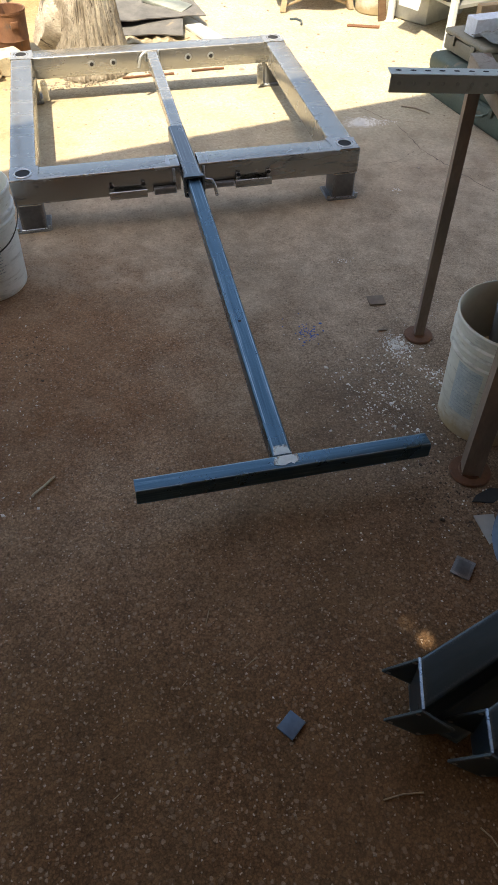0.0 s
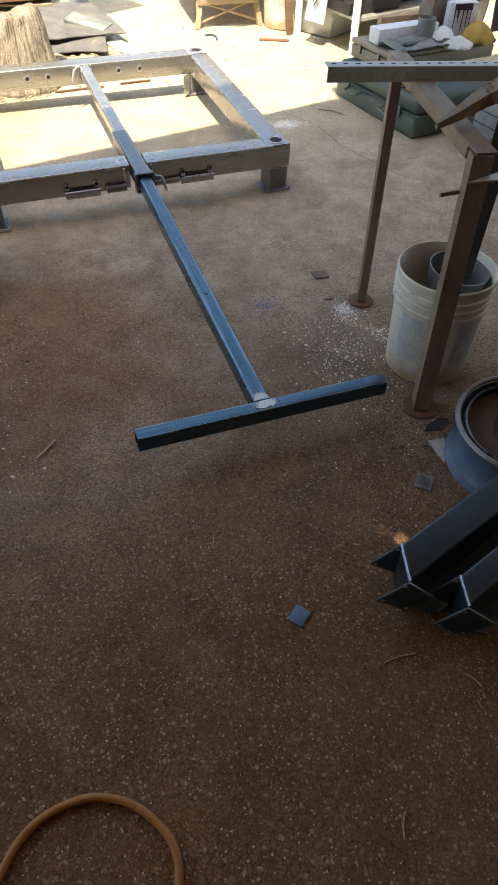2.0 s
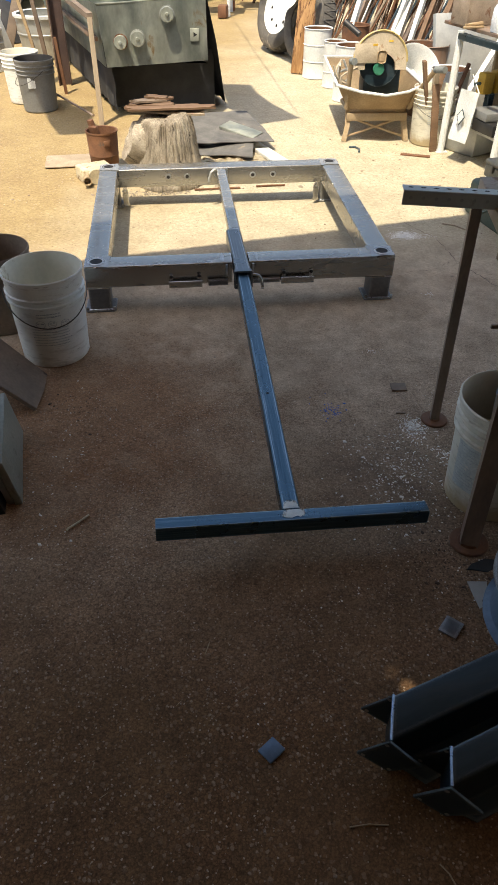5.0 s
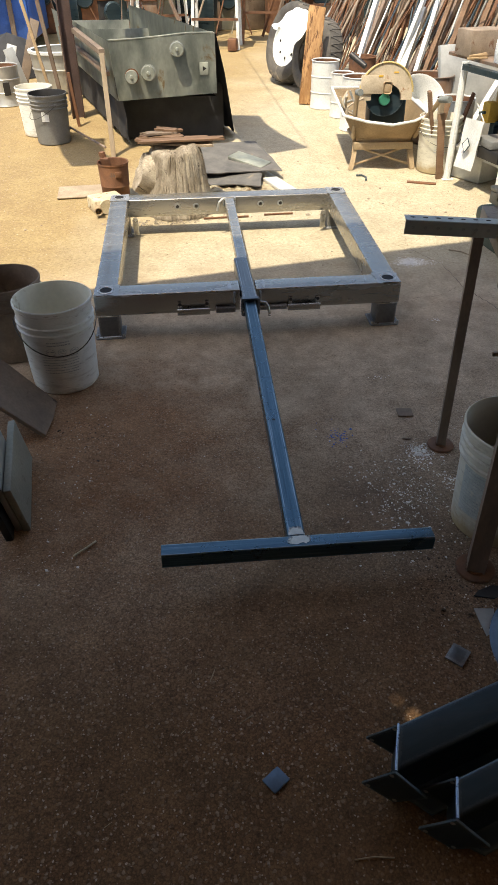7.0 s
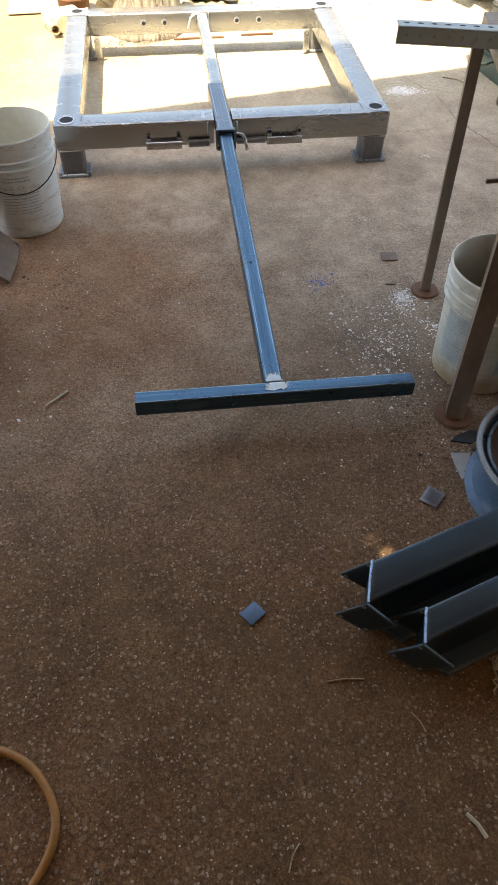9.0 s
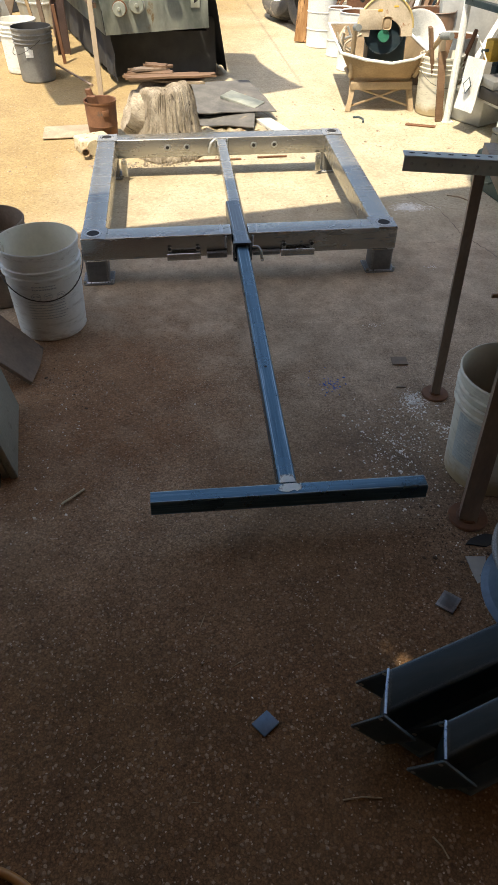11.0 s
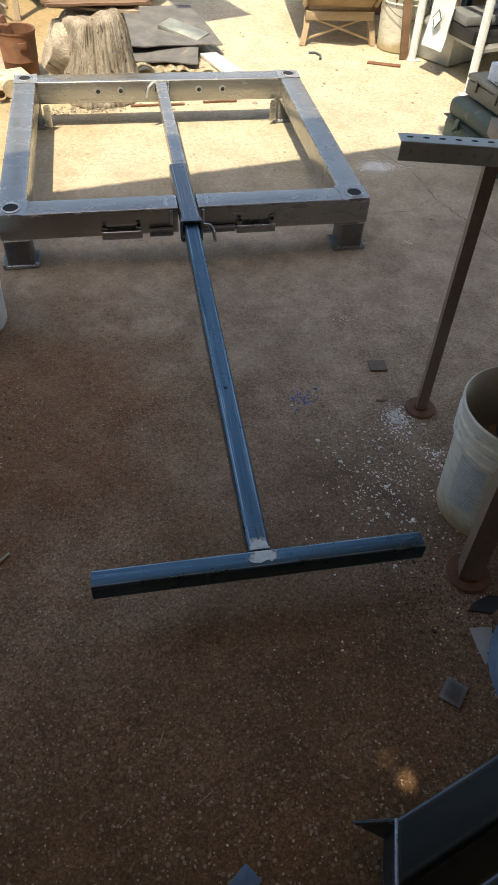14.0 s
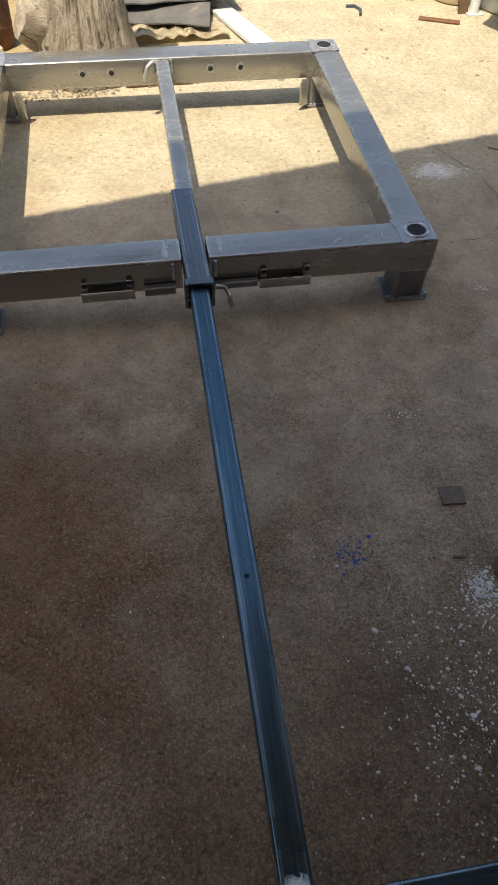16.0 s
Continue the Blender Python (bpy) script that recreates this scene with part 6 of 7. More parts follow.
single("orange_plank", crumple(box(-0.078, 0.078, -0.016, 0.016, 0, 0.80, 0.006, 2), 0.012, 9), M_RUSTWOOD, "split orange-brown plank leaning on the tyre", "plank", on(1.60, 4.27, 0.004, -10, 4.5, -12))

# ---- rods, tubes and sections leaning on the rack ----
rack = thing("pipe_rack", "steel rail rack that the scrap bars lean on", "rack", on(0, 0))
RA, RB = Vector((2.55, 6.3, 0)), Vector((3.75, 2.6, 0))
for u in (0.0, 0.33, 0.66, 1.0):
    p = RA.lerp(RB, u)
    part("upright", box(-0.03, 0.03, -0.03, 0.03, 0, 1.7, 0.004), M_RUSTPOST, rack, at=on(p.x, p.y))
for z in (0.75, 1.25):
    part("rail", sweep([(RA.x, RA.y, z + gz(RA.y)), (RB.x, RB.y, z + gz(RB.y))], 0.025, 4), M_RUSTPOST, rack)
wire = thing("wire_mesh_panel", "dark welded wire mesh panel on the rack", "mesh panel", on(0, 0))
for k in range(40):
    p = RA.lerp(RB, 0.3 + 0.68 * k / 39) + Vector((0.06, 0.02, 0))
    part("upright_wire", sweep([(p.x, p.y, gz(p.y) + 0.1), (p.x, p.y, gz(p.y) + 1.6)], 0.004, 4), M_WIRE, wire)
for k in range(12):
    p, q = RA.lerp(RB, 0.3) + Vector((0.064, 0.02, 0)), RA.lerp(RB, 0.98) + Vector((0.064, 0.02, 0))
    part("cross_wire", sweep([(p.x, p.y, 0.30 + 0.12 * k), (q.x, q.y, 0.24 + 0.12 * k)], 0.004, 4), M_WIRE, wire)
rr = random.Random(21)
kinds = []
for r, n, mat in ((0.008, 6, M_RUST), (0.010, 8, M_RUST), (0.007, 6, M_RUSTPOST), (0.014, 4, M_RUST), (0.006, 6, M_RUSTPOST), (0.014, 10, M_TANRUST), (0.010, 8, M_GALV), (0.018, 4, M_RUSTPOST), (0.009, 6, M_DARKSTEEL)):
    kinds.append((r, mat, mesh_of(sweep([(0, 0, 0), (0, 0, 0.9), (0, 0, 1.8)], r, n), mat, "scrap_bar")))
words = {M_TANRUST: "tan rusty pipe leaning on the rack", M_RUST: "thin rusty bar leaning on the rack", M_RUSTPOST: "brown steel section leaning on the rack", M_WHITEPAINT: "white painted pipe leaning on the rack", M_DARKSTEEL: "dark steel bar leaning on the rack", M_GALV: "galvanised pipe leaning on the rack"}
for k in range(230):
    u = rr.random() ** 0.9
    top = RA.lerp(RB, u) + Vector((rr.uniform(-0.25, -0.03), rr.uniform(-0.2, 0.2), 0))
    zt = rr.uniform(0.95, 1.35)
    foot = RA.lerp(RB, u) + Vector((rr.uniform(-0.85, -0.45), rr.uniform(-0.55, 0.05), 0))
    if (foot.x < 2.0 and foot.y < 3.0):
        continue
    r, mat, me = kinds[min(8, int(rr.random() ** 1.5 * 9))]
    base = Vector((foot.x, foot.y, gz(foot.y) + 0.015))
    way = Vector((top.x, top.y, gz(top.y) + zt)) - base
    ob = new("scrap_bar", me)
    ob.matrix_basis = Matrix.Translation(base) @ frame_at(way) @ Matrix.Diagonal((1, 1, rr.uniform(0.8, 1.15), 1))
    tagged(ob, words[mat], "steel bar", "bars on the rack")
for k, (fx, fy, tx, ty, tz, mat, w) in enumerate(((1.90, 4.0, 2.30, 4.45, 1.15, M_WHITEPAINT, 0.035), (2.10, 3.55, 2.62, 4.0, 1.2, M_WHITEPAINT, 0.028), (2.22, 3.15, 2.72, 3.7, 1.1, M_REDWOOD, 0.03), (2.35, 3.1, 2.8, 3.5, 1.15, M_REDWOOD, 0.035),
                                              (2.12, 3.4, 2.55, 4.0, 0.9, M_GALV, 0.05), (2.42, 2.85, 2.95, 3.5, 1.0, M_REDWOOD, 0.03), (2.45, 2.5, 3.15, 3.0, 0.95, M_WHITEPAINT, 0.035), (2.30, 3.5, 2.72, 3.9, 1.3, M_WHITEPAINT, 0.03))):
    base = Vector((fx, fy, gz(fy)))
    way = Vector((tx, ty, tz)) - base
    single("leaning_section", sweep([(0, 0, 0.01), (0, 0, way.length)], w * 0.6, 4), mat, ("white painted post leaning on the rack" if mat is M_WHITEPAINT else "red-brown timber leaning on the rack" if mat is M_REDWOOD else "wide galvanised channel leaning on the rack"),
           "post", Matrix.Translation(base) @ frame_at(way), "posts on the rack")
for k in range(10):
    rr2 = random.Random(70 + k)
    pts = [(rr2.uniform(-0.12, 0.12), rr2.uniform(-0.12, 0.12), rr2.uniform(-0.16, 0.16)) for _ in range(8)]
    if k < 4:
        single("blue_twine", sweep(smooth_line(pts, 5), 0.007, 5), M_RIMBLUE, "tangle of pale blue twine hung on the rack", "twine", on(2.95, 3.15, 1.05), "tangled twine")
    else:
        single("tangled_wire", sweep(smooth_line(pts, 5), 0.004, 5), M_WIRE, "tangle of dark wire on the rack", "wire", on(2.45 + 0.12 * (k - 4), 3.9 - 0.25 * (k - 4), 0.8 + 0.06 * k), "tangled wire")

# ---- work table with parts ----
tb = thing("work_table", "steel table with chipped white legs and a brown board top", "table", on(0.05, 0))
TC = [(2.305, 1.41), (2.175, 1.98), (3.00, 2.55), (3.15, 1.62)]
TZ = 0.80
part("top", plate([(2.376, 1.33), (2.17, 2.30), (3.05, 2.62), (3.30, 1.56)], TZ - 0.02, TZ, bevel=0.003), M_RUSTPOST, tb, "brown board top")
part("apron", sweep([(TC[0][0], TC[0][1], TZ - 0.045), (TC[3][0], TC[3][1], TZ - 0.045)], 0.018, 4), M_DARKSTEEL, tb)
part("apron", sweep([(TC[0][0], TC[0][1], TZ - 0.046), (TC[1][0], TC[1][1], TZ - 0.046)], 0.018, 4), M_DARKSTEEL, tb)
for (x, y) in TC:
    part("leg", sweep([(x - 0.005, y - 0.01, gz(y) + 0.004), (x + 0.01, y + 0.02, TZ - 0.021)], 0.024, 10), M_WHITEPAINT, tb)
    part("foot", box(x - 0.04, x + 0.04, y - 0.04, y + 0.04, gz(y), gz(y) + 0.006, 0.001), M_WHITEPAINT, tb)
part("shelf", plate([(2.335, 1.44), (2.20, 2.04), (2.98, 2.50), (3.12, 1.66)], 0.245, 0.262), M_GALV, tb)
SH = 0.263
for k, (x, y, w, d2, h, rz, dz, mat, nm, lb, cat) in enumerate((
        (2.53, 1.66, 0.42, 0.22, 0.07, 14, 0, M_BLACKPL, "black_case", "flat black plastic tool case on the shelf", "case"),
        (2.50, 1.70, 0.38, 0.20, 0.05, 8, 0.072, M_GREYPAIL, "grey_case", "flat grey plastic case on the shelf", "case"),
        (2.86, 1.85, 0.34, 0.24, 0.09, 20, 0, M_BLACKPL, "black_case", "black plastic box at the back of the shelf", "case"),
        (2.56, 1.74, 0.10, 0.06, 0.17, 20, 0.124, M_CARD, "printed_carton", "blue-white printed carton standing on the cases", "box"),
        (2.70, 1.72, 0.20, 0.16, 0.16, 20, 0.0, M_DARKSTEEL, "dark_box", "dark speckled metal box on the shelf", "box"),
        (2.80, 2.28, 0.40, 0.03, 0.40, 8, 0.0, M_KRAFT, "brown_panel", "brown board standing on the shelf", "panel"))):
    single(nm, box(-w / 2, w / 2, -d2 / 2, d2 / 2, 0, h, 0.008, 2), mat, lb, cat, pose(x, y, SH + dz + 0.001, 0, 0, rz))
jr = thing("glass_jar", "dusty glass jar lying on the shelf", "jar", pose(2.36, 1.78, SH + 0.047, 0, 90, 60))
part("body", lathe([(0, 0), (0.042, 0), (0.046, 0.01), (0.046, 0.10), (0.036, 0.12), (0, 0.12)], 24), M_GLASSY, jr)
part("lid", lathe([(0.038, 0.121), (0.038, 0.140), (0, 0.141)], 24), M_GALV, jr)
cl = grid_sheet(0.16, 0.30, 12, 20)
for v in cl.verts:
    v.co.z = 0.012 * noise.noise(v.co * 9)
solid(cl, 0.003)
wc = thing("white_cloth", "white cloth with a dark diamond hung over the shelf edge", "cloth", on(2.245, 1.74, 0.29, 82, 0, -66))
part("sheet", cl, M_WHITEPAINT, wc, smooth=60)
part("diamond", plate([(0, -0.055), (0.036, 0.0), (0, 0.045), (-0.036, 0.0)], 0.0235, 0.025), M_DARKSTEEL, wc)
part("diamond_middle", plate([(0, -0.044), (0.028, 0.0), (0, 0.036), (-0.028, 0.0)], 0.0255, 0.027), M_WHITEPAINT, wc)
vs = thing("bench_vice", "chipped yellow bench vice standing on the shelf", "vice", pose(2.50, 1.98, SH + 0.001, 0, 0, 15) @ Matrix.Scale(0.78, 4))
part("pedestal", box(-0.03, 0.03, -0.03, 0.03, 0, 0.20, 0.008), M_DARKSTEEL, vs)
part("jaw_block", box(-0.12, -0.02, -0.05, 0.05, 0.20, 0.36, 0.012), M_YELLOW, vs)
part("jaw_block", box(0.01, 0.10, -0.05, 0.05, 0.20, 0.37, 0.012), M_YELLOW, vs)
part("screw", sweep([(-0.18, 0, 0.28), (0.12, 0, 0.28)], 0.013, 10), M_DARKSTEEL, vs)
part("screw_bar", sweep([(-0.17, -0.07, 0.22), (-0.17, 0.06, 0.34)], 0.007, 8), M_GALV, vs)
rr = random.Random(33)
single("rusty_box", box(-0.13, 0.13, -0.09, 0.09, 0, 0.15, 0.006), M_TANRUST, "rusty steel box on the table top", "box", pose(2.36, 2.12, TZ + 0.001, 0, 0, 14))
for k, (x, y, w, d2, h, rz, mat, lb) in enumerate(((2.72, 2.05, 0.42, 0.20, 0.11, 12, M_CARD, "white carton on the table top"), (3.0, 2.15, 0.30, 0.20, 0.12, 4, M_CARD, "open white carton on the table top"),
                                                   (2.62, 1.72, 0.20, 0.10, 0.05, 10, M_GALV, "grey cast machine part on the table"), (2.80, 1.72, 0.24, 0.12, 0.03, 6, M_GREYPAIL, "grey plastic tray on the table"),
                                                   (3.02, 1.74, 0.30, 0.16, 0.06, 8, M_CHANNEL, "blue-grey metal part on the table"))):
    single("tabletop_part", box(-w / 2, w / 2, -d2 / 2, d2 / 2, 0, h, 0.006, 2), mat, lb, "part", pose(x, y, TZ + 0.001, 0, 0, rz), "parts on the table")
for k in range(38):
    x, y = rr.uniform(2.40, 3.1), 0
    y = rr.uniform(1.42, 1.98) + (x - 2.4) * 0.22
    mat = rr.choice((M_GALV, M_DARKSTEEL, M_CHANNEL, M_RUST, M_YELLOW, M_GALV))
    if rr.random() < 0.5:
        b = lathe([(0, 0), (0.03, 0), (0.03, 0.02), (0.018, 0.025), (0.018, 0.045), (0, 0.046)], 18)
    else:
        b = box(-0.05, 0.05, -0.02, 0.02, 0, 0.025, 0.004)
    single("small_part", b, mat, "small greasy machine part on the table", "part", pose(x, y, TZ + 0.001, 0, 0, rr.uniform(0, 180)), "small parts on the table")
single("clear_jug", crumple(lathe([(0, 0), (0.07, 0.0), (0.075, 0.05), (0.07, 0.12), (0.05, 0.15), (0, 0.155)], 24), 0.006, 15), M_GLASSY, "cloudy plastic bottle on the table edge", "bottle", pose(2.40, 1.78, TZ + 0.001), smooth=60)
for k in range(5):
    single("tool_stick", box(-0.07, 0.07, -0.008, 0.008, 0, 0.012, 0.002), M_KRAFT, "short wooden stick on the table", "stick", pose(2.28 + 0.012 * k, 1.93 + 0.02 * k, TZ + 0.001 + 0.0125 * (k % 2), 0, 0, 10 + 8 * k), "sticks on the table")
single("tractor_tyre", sweep([(0.22 * math.cos(a), 0, 0.22 * math.sin(a)) for a in (2 * math.pi * k / 40 for k in range(40))], 0.05, 10, closed=True), M_RUBBER, "old tyre standing behind the table", "tyre", on(3.12, 1.38, 0.272, 0, 0, 30))
single("grey_sink", box(-0.20, 0.20, -0.13, 0.13, 0, 0.20, 0.02, 2), M_GALV, "dented grey steel bin under the table", "bin", on(2.50, 2.02, 0.0, 0, 0, 30))
single("sheet_offcut", box(-0.30, 0.30, -0.02, 0.02, 0, 0.70, 0.003), M_GALV, "pale sheet metal offcuts leaning behind the table", "sheet", on(2.72, 2.86, 0.004, -16, 0, 14))

# ---- trough on its stand ----
TX0, TX1, TY0, TY1, TZ0, TZ1 = -0.10, 0.665, 2.90, 5.6, 0.455, 0.845
tr = thing("steel_trough", "long galvanised steel trough with round knobs on its end", "trough", on(0, 0))


def slab(name, pts, mat, th, parent, label=""):
    b = bmesh.new()
    b.faces.new([b.verts.new(p) for p in pts])
    solid(b, th)
    return part(name, b, mat, parent, label)


end = slab("end_plate", [(TX0 + 0.025, TY0, TZ0 - 0.02), (TX1 + 0.005, TY0, TZ0 + 0.02), (TX1, TY0 + 0.03, TZ1 + 0.02), (TX0 - 0.01, TY0 + 0.03, TZ1 - 0.02)], M_TROUGH, 0.006, tr)
slab("side_plate", [(TX0 + 0.02, TY0 + 0.004, TZ0 - 0.02), (TX0 - 0.012, TY0 + 0.034, TZ1 - 0.02), (TX0 - 0.76, TY1, TZ1 - 0.02), (TX0 - 0.73, TY1, TZ0)], M_TROUGH, 0.006, tr)
slab("side_plate", [(TX1 + 0.005, TY0 + 0.004, TZ0 + 0.02), (TX1, TY0 + 0.034, TZ1 + 0.02), (TX1 - 0.74, TY1, TZ1), (TX1 - 0.74, TY1, TZ0)], M_TROUGH, 0.006, tr)
slab("bottom_plate", [(TX0 + 0.02, TY0 + 0.01, TZ0), (TX1, TY0 + 0.01, TZ0), (TX1 - 0.74, TY1, TZ0), (TX0 - 0.73, TY1, TZ0)], M_TROUGH, 0.006, tr)
for u in (0.35, 0.70, 0.995):
    y = TY0 + (TY1 - TY0) * u
    part("divider", box(TX0 - 0.74 * u + 0.012, TX1 - 0.74 * u - 0.012, y - 0.003, y + 0.003, TZ0 + 0.008, TZ1 - 0.13), M_TROUGH, tr, "stained inner divider")
part("rim_wire", sweep(smooth_line([(TX0 - 0.01, TY0 + 0.03, TZ1 - 0.014), (0.10, TY0 + 0.032, TZ1 - 0.006), (0.26, TY0 + 0.034, TZ1 + 0.006), (0.45, TY0 + 0.05, TZ1 + 0.020), (TX1 - 0.01, TY0 + 0.034, TZ1 + 0.024)], 4), 0.006, 6), M_TROUGH, tr)
for x, z, r, mat in ((0.040, 0.600, 0.046, M_RUST), (0.165, 0.622, 0.050, M_GALV), (0.385, 0.772, 0.048, M_GALV)):
    kn = part("knob", lathe([(0, 0.0), (r * 0.95, 0.0), (r * 0.95, 0.055), (r, 0.058), (r, 0.072), (r * 0.92, 0.080), (r * 0.3, 0.081), (r * 0.22, 0.094), (0, 0.096)], 32), M_TROUGH, tr, "round grey knob", at=pose(x, TY0 + 0.008, z, 86, 0, 0))
    part("knob_washer", lathe([(0, 0.0), (r * 1.12, 0.0), (r * 1.12, 0.008), (0, 0.008)], 28), mat, kn)
sk = part("socket_plate", box(0.545, 0.610, TY0 - 0.002, TY0 + 0.012, 0.600, 0.680, 0.002), M_TROUGH, tr)
part("socket_mark", lathe([(0.018, 0), (0, 0)], 3), M_HOLE, sk, at=pose(0.578, TY0 - 0.003, 0.642, 90, 0, 0))
part("leg", sweep([(-0.150, 2.760, gz(2.76) + 0.002), (-0.158, 2.86, 0.76)], 0.017, 4), M_WOOD, tr, "pale timber leg")
part("leg", sweep([(0.50, 3.30, gz(3.3) + 0.002), (0.50, 3.30, TZ0)], 0.018, 4), M_RUST, tr)
part("leg", sweep([(-0.66, 4.70, gz(4.7) + 0.002), (-0.66, 4.70, TZ0 + 0.3)], 0.03, 4), M_RUSTPOST, tr)
part("leg", sweep([(0.10, 4.70, gz(4.7) + 0.002), (0.10, 4.70, TZ0)], 0.03, 4), M_RUSTPOST, tr)
part("side_rail", sweep([(-0.155, 2.86, 0.765), (-0.62, 4.55, 0.80)], 0.020, 4), M_DUSTY, tr)
part("side_rail", sweep([(-0.135, 2.90, 0.62), (-0.55, 4.5, 0.62)], 0.015, 4), M_RUSTPOST, tr)
# black sheets put in for shade under the trough; felt hangs beside it
felt = grid_sheet(0.80, 0.40, 40, 20)
for v in felt.verts:
    v.co.z = 0.02 * noise.noise(v.co * 7)
    if v.co.y < -0.17:
        v.co.y += 0.02 * noise.noise(v.co * 40)
solid(felt, 0.005)
ft = single("black_felt_apron", felt, M_TARP, "black sheet standing in for the shade under the trough", "felt sheet", on(0.33, 3.16, 0.22, 90, 0, 0), smooth=60)
lf = grid_sheet(2.30, 0.40, 60, 14)
for v in lf.verts:
    v.co.z = 0.02 * noise.noise(v.co * 6)
    if v.co.y < -0.17:
        v.co.y += 0.025 * noise.noise(v.co * 30)
solid(lf, 0.005)
single("black_felt_curtain", lf, M_TARP, "black sheet standing in for the shade below the trough's long flank", "felt sheet", on(-0.345, 4.05, 0.235, 90, 0, -74.5), smooth=60)
side = bmesh.new()
prev = None
rr = random.Random(3)
for i in range(19):
    u = i / 18
    y = 2.95 + 1.0 * u
    jag = rr.uniform(-0.012, 0.012)
    cur = [side.verts.new((TX1 + 0.012 - 0.27 * u, y, TZ1 + 0.01)), side.verts.new((TX1 + 0.07 - 0.24 * u, y - 0.01, 0.60)), side.verts.new((TX1 + 0.12 - 0.21 * u + jag, y + 0.1, 0.35)), side.verts.new((TX1 + 0.165 - 0.18 * u + jag, y + 0.28, gz(y) + 0.03 + jag))]
    if prev:
        for j in range(3):
            side.faces.new((prev[j], cur[j], cur[j + 1], prev[j + 1]))
    prev = cur
solid(side, 0.006)
single("black_felt_skirt", side, M_TARP, "ragged black felt draped down the trough's side", "felt sheet", on(0, 0), smooth=60)

# ---- left of the trough ----
ip = thing("brown_column", "red-brown steel channel column holding the roof", "column", on(-0.535, 4.02, 0, 0, 0, 8))
part("web", box(-0.05, 0.05, -0.006, 0.006, 0, 3.2), M_COLUMN, ip)
for s in (-1, 1):
    part("flange", box(s * 0.05 - 0.006, s * 0.05 + 0.006, -0.045, 0.045, 0, 3.2, 0.001), M_COLUMN, ip)
for x, y, h, w, mat, ry in ((-0.66, 4.1, 0.95, 0.016, M_RUSTPOST, -6), (-0.50, 3.7, 0.42, 0.012, M_RUST, -4), (-0.70, 3.95, 1.1, 0.012, M_KRAFT, -10)):
    single("thin_post", sweep([(0, 0, 0), (0, 0, h)], w, 4), mat, "thin post standing beside the trough", "post", on(x, y, 0.002, 0, ry, 0), "thin posts")
single("ground_rod", sweep([(-0.64, 3.55, 0.012), (-0.36, 3.02, 0.012), (-0.20, 2.72, 0.012)], 0.009, 6), M_RUSTPOST, "long rod lying beside the pails", "rod", pose(0, 0, 0.07, 1.5, 0, 0))
pail("plastic_pail", "grey plastic pail with a blank sticker", M_GREYPAIL, M_BLACKPL, on(-0.655, 3.24, 0, 0, 0, 0), print_bars=None, bail_turn=-60)
single("blank_sticker", box(-0.028, 0.028, -0.001, 0.001, 0, 0.07), M_WHITEPAINT, "faded blank sticker on the grey pail", "sticker", on(-0.655, 3.24, 0.17, -4, 0, 0) @ pose(-0.02, -0.142, 0))
pail("plastic_pail", "white plastic pail standing behind the grey one", M_PAIL, M_PAILIN, on(-0.800, 3.50, 0, 0, 0, 0), print_bars=None, bail=False)
vt = thing("open_vat", "big pale vat with a rolled white rim beside the column", "vat", on(-0.80, 5.22))
part("body", lathe([(0, 0), (0.23, 0), (0.25, 0.02), (0.275, 0.20), (0.283, 0.205), (0.283, 0.215), (0.277, 0.22), (0.285, 0.37), (0.27, 0.37), (0.24, 0.04), (0, 0.03)], 44), M_GALV, vt)
part("rim_band", lathe([(0.285, 0.345), (0.303, 0.35), (0.303, 0.375), (0.285, 0.38), (0.268, 0.372)], 44), M_WHITEPAINT, vt, "white rolled rim")
drum(-1.27, 4.62, 0.15, 0.34, M_GALV, "dull grey bin with a black label", "metal_bin")
single("black_label", box(-0.03, 0.03, -0.001, 0.001, 0, 0.11), M_BLACKPL, "black blank label on the bin", "label", on(-1.27, 4.62, 0.10) @ pose(0.05, -0.150, 0, 0, 0, 18))
rbx = thing("rusty_crate", "small rusty crate of bent steel brackets", "crate", on(-0.955, 4.32))
part("box", box(-0.07, 0.07, -0.05, 0.05, 0, 0.10, 0.003), M_RUST, rbx)
for k in range(6):
    part("bracket", sweep([(-0.05 + 0.02 * k, -0.04, 0.10), (-0.05 + 0.02 * k, -0.01, 0.15), (-0.05 + 0.02 * k, 0.04, 0.16)], 0.006, 4), M_RUST, rbx)
for k in range(4):
    rr2 = random.Random(200 + k)
    L = rr2.uniform(0.4, 0.7)
    single("scrap_plate", box(-0.05, 0.05, -0.006, 0.006, 0, L, 0.002), rr2.choice((M_LEDGE, M_GALV, M_DUSTY)), "scrap plate leaning by the pails", "scrap plate",
           on(-1.5 + 0.12 * k, 5.0 + 0.25 * (k % 3), 0.003, rr2.uniform(-20, 0), rr2.uniform(-25, 25), rr2.uniform(-30, 30)), "leaning scrap plates")
hp2 = lathe([(0, 0.0), (0.42, 0.0), (0.40, 0.08), (0.30, 0.22), (0.16, 0.32), (0, 0.36)], 40)
for v in hp2.verts:
    if v.co.z > 0.001:
        v.co += noise.noise_vector(v.co * 5) * 0.07 + noise.noise_vector(v.co * 15) * 0.02
        v.co.z = max(v.co.z, 0.002)
single("tarpaulin_heap", hp2, M_TARP, "heap of black tarpaulin beside the vat", "tarpaulin", on(-1.45, 6.15), smooth=70)
bl = thing("blue_skip", "blue painted steel skip with pale uprights", "skip", on(-2.35, 7.3))
part("side", box(-0.95, 0.95, -0.02, 0.02, 0.16, 0.66, 0.006), M_BLUE, bl)
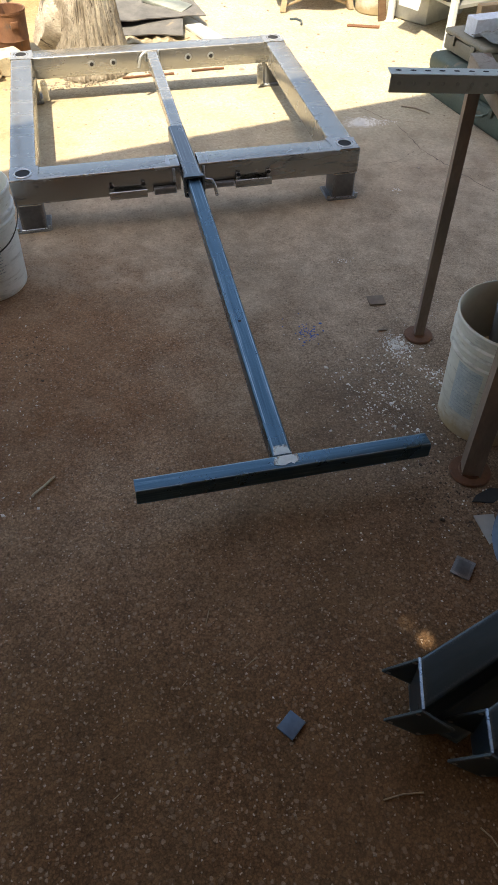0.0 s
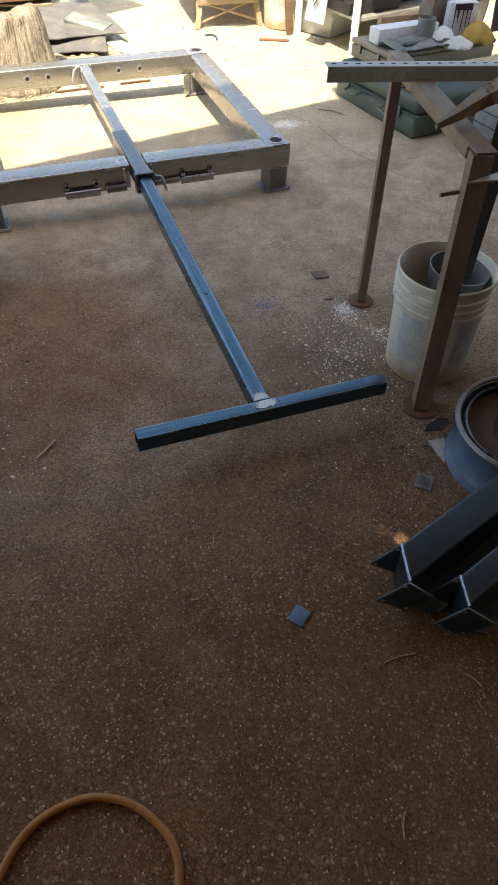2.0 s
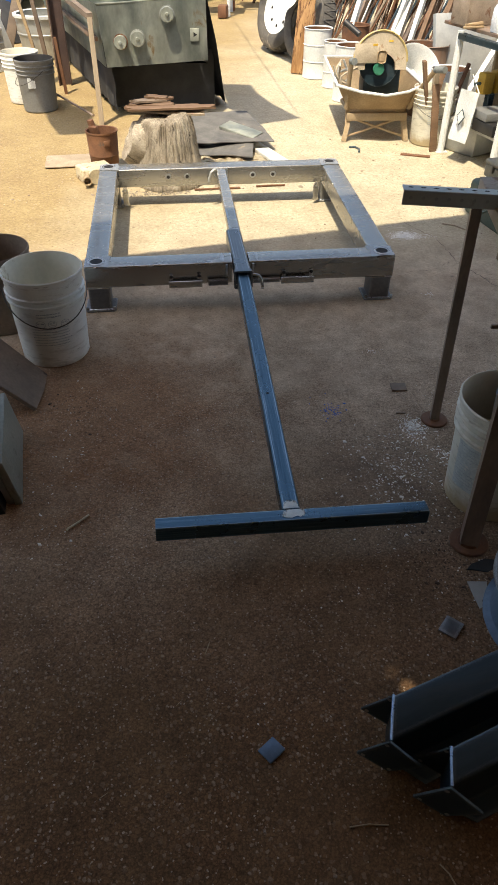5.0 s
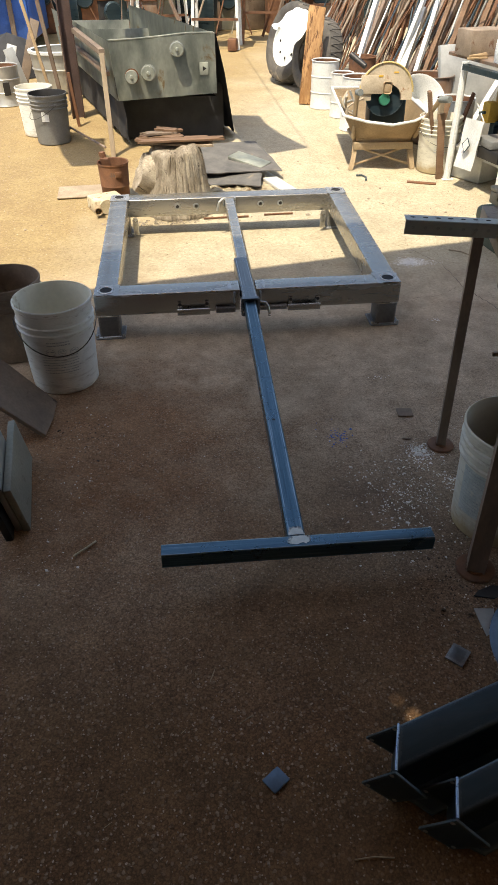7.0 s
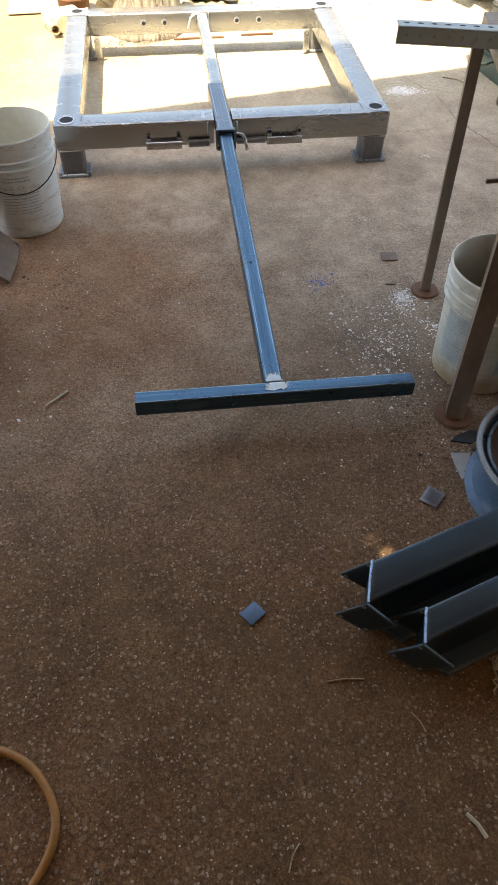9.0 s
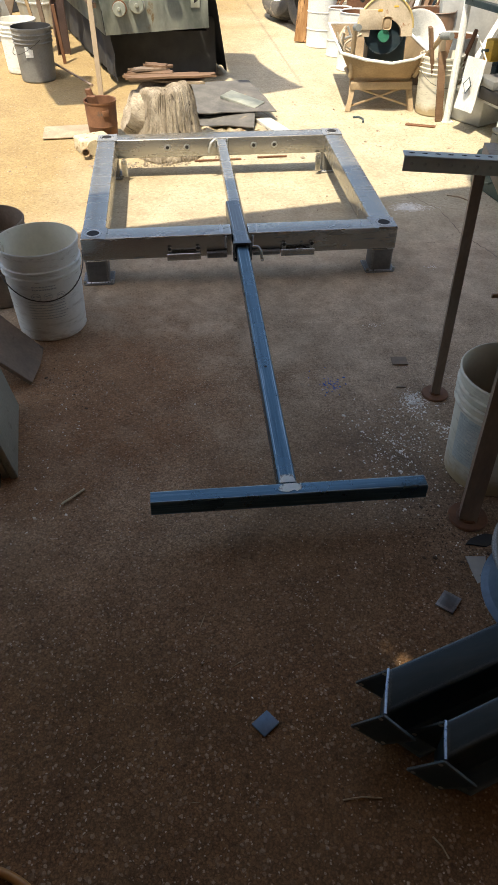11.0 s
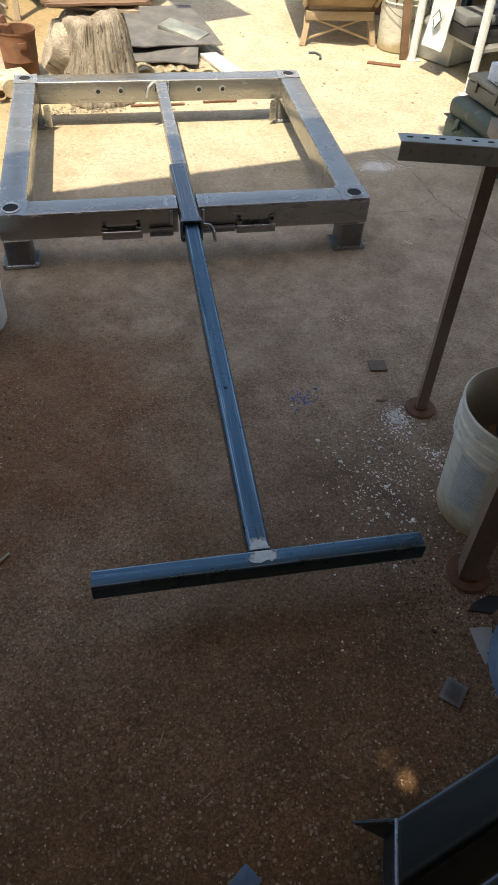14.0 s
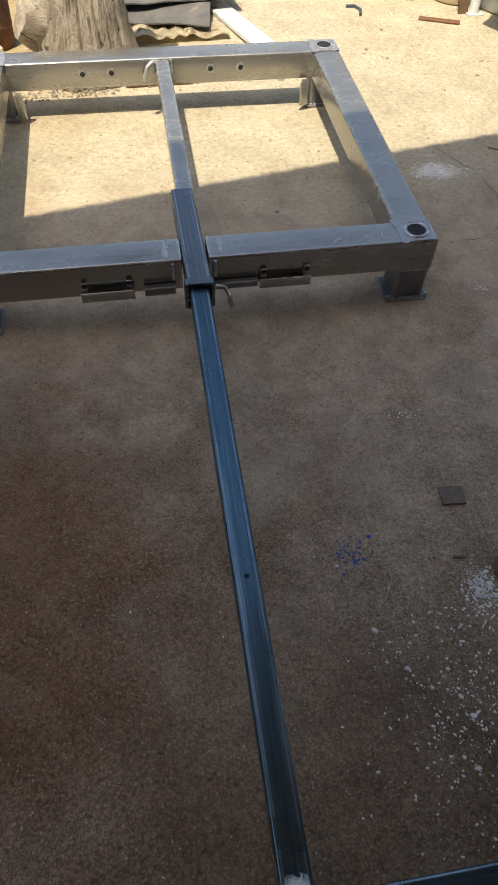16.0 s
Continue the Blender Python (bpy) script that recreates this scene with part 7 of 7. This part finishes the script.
part("end", box(0.93, 0.97, 0.02, 1.4, 0.16, 0.66, 0.006), M_BLUE, bl)
part("back", box(-0.95, 0.93, 1.36, 1.40, 0.16, 0.66, 0.006), M_BLUE, bl)
part("floor", box(-0.93, 0.93, 0.02, 1.36, 0.16, 0.20), M_BLUE, bl)
for x in (-0.5, 0.2, 0.75):
    part("rib", box(x - 0.03, x + 0.03, -0.05, -0.021, 0.0, 0.72, 0.004), M_DUSTY, bl)
single("skip_load", crumple(box(-0.9, 0.9, 0.04, 1.3, 0.25, 0.72, 0.06, 3), 0.06, 4), M_DUSTY, "grey rubble heaped in the blue skip", "rubble", on(-2.35, 7.3))
single("tan_crate", box(-0.18, 0.18, -0.12, 0.12, 0, 0.14, 0.006), M_KRAFT, "tan crate on the skip", "crate", on(-1.75, 7.22, 0.72, 0, 0, 10))

# ---- far end of the yard ----
for k, (x, y, w, h) in enumerate(((0.95, 7.6, 0.6, 0.75), (1.65, 8.0, 0.7, 0.8), (0.2, 8.2, 0.7, 0.7), (2.4, 8.3, 0.8, 0.9))):
    st = thing("scrap_bench", "rusty bench frame piled with machine parts", "bench", on(x, y, 0, 0, 0, 12 * k - 10), "far benches")
    for sx in (-1, 1):
        for sy in (-1, 1):
            part("leg", sweep([(sx * w / 2, sy * 0.2, 0), (sx * w / 2 * 0.9, sy * 0.18, h)], 0.018, 4), M_RUST if k % 2 else M_WHITEPAINT, st)
    part("top", box(-w / 2 - 0.03, w / 2 + 0.03, -0.24, 0.24, h, h + 0.03, 0.004), M_RUSTPOST, st)
    part("rail", sweep([(-w / 2, -0.2, h * 0.45), (w / 2, -0.2, h * 0.45)], 0.014, 4), M_RUST, st)
    rr2 = random.Random(300 + k)
    for j in range(7):
        b = lathe([(0, 0), (0.06, 0), (0.06, 0.05), (0.03, 0.06), (0.03, 0.13), (0, 0.13)], 18) if j % 2 else box(-0.07, 0.07, -0.05, 0.05, 0, 0.12, 0.01)
        low = j > 3
        single("machine_part", b, rr2.choice((M_DARKSTEEL, M_GALV, M_RUST, M_WHITEPAINT, M_DUSTY)), "old machine part on a far bench", "machine part",
               on(x, y, (0.0 if low else h + 0.031), 0, 0, 12 * k - 10) @ pose(rr2.uniform(-w / 2, w / 2), rr2.uniform(-0.15, 0.15) - (0.3 if low else 0), 0, 0, 0, rr2.uniform(0, 90)) @ Matrix.Scale(rr2.uniform(0.9, 1.7), 4), "parts on the far benches")
for k in range(26):
    rr2 = random.Random(400 + k)
    x, y = rr2.uniform(-1.3, 3.2), rr2.uniform(7.4, 9.0)
    way = Vector((rr2.uniform(-0.5, 0.5), rr2.uniform(-0.2, 0.5), 1))
    ob = new("scrap_bar", kinds[k % 9][2])
    ob.matrix_basis = Matrix.Translation((x, y, gz(y) + 0.01)) @ frame_at(way)
    tagged(ob, "rusty bar standing at the far end of the yard", "steel bar", "far bars")
rr = random.Random(77)
for k in range(26):
    x, y = -3.0 + 0.27 * k + rr.uniform(-0.1, 0.1), rr.uniform(8.4, 9.3)
    w, d2, h = rr.uniform(0.2, 0.5), rr.uniform(0.15, 0.35), rr.uniform(0.5, 1.5)
    mt = rr.choice((M_DARKSTEEL, M_RUSTPOST, M_DUSTY, M_TARP, M_RUST, M_OLIVE))
    m = thing("old_machine", "old dark machine body standing by the far fence", "machine", on(x, y, 0, 0, 0, rr.uniform(-25, 25)), "far machines")
    part("body", box(-w / 2, w / 2, -d2 / 2, d2 / 2, 0, h, 0.02, 2), mt, m)
    part("cover", box(-w / 2 - 0.02, w / 2 + 0.02, -d2 / 2 - 0.02, d2 / 2 + 0.02, h * 0.7, h * 0.74, 0.006), M_RUST, m)
    part("wheel", lathe([(0, -0.03), (0.12, -0.03), (0.14, 0.0), (0.12, 0.03), (0, 0.03)], 24), M_DARKSTEEL, m, at=pose(rr.uniform(-w / 3, w / 3), -d2 / 2 - 0.03, h * 0.45, 90, 0, 0))
for nm, x0, x1, y0, y1, h in (("fence_north", -6.0, 6.0, 9.6, 9.66, 2.0), ("fence_east", 4.9, 4.96, 0.3, 9.6, 1.7), ("fence_west", -5.0, -4.94, -0.6, 9.6, 1.7)):
    single(nm, box(x0, x1, y0, y1, 0, h), M_FENCE, "faded sheet-steel fence round the yard", "fence", kind="structure")

# unseen cloth corners added high over the trough; outlines are ground shadows projected sunward
def shadow_caster(pts, z):
    t = thing("unseen_shade_cloth", "unseen dark cloth corner added to shadow the yard", "shade cloth", group="shade cloths")
    b = bmesh.new()
    q = [(x + SUN.x / SUN.z * (z - gz(y)), y + SUN.y / SUN.z * (z - gz(y)), z) for x, y in pts]
    b.faces.new([b.verts.new(p) for p in q])
    solid(b, 0.004)
    part("cloth", b, M_TARP, t)
    part("rope", sweep([q[1], (q[1][0], 9.62, 2.0)] if pts[1][0] > 0 else [q[0], (q[0][0], 9.62, 2.0)], 0.004, 5), M_WIRE, t)


shadow_caster([(0.88, 2.645), (1.38, 2.848), (1.228, 3.232), (1.13, 3.612), (1.11, 3.90), (0.82, 3.96)], 2.7)
shadow_caster([(-0.66, 3.30), (-0.55, 2.86), (-0.45, 2.55), (-0.22, 2.57), (-0.25, 3.30)], 2.7)
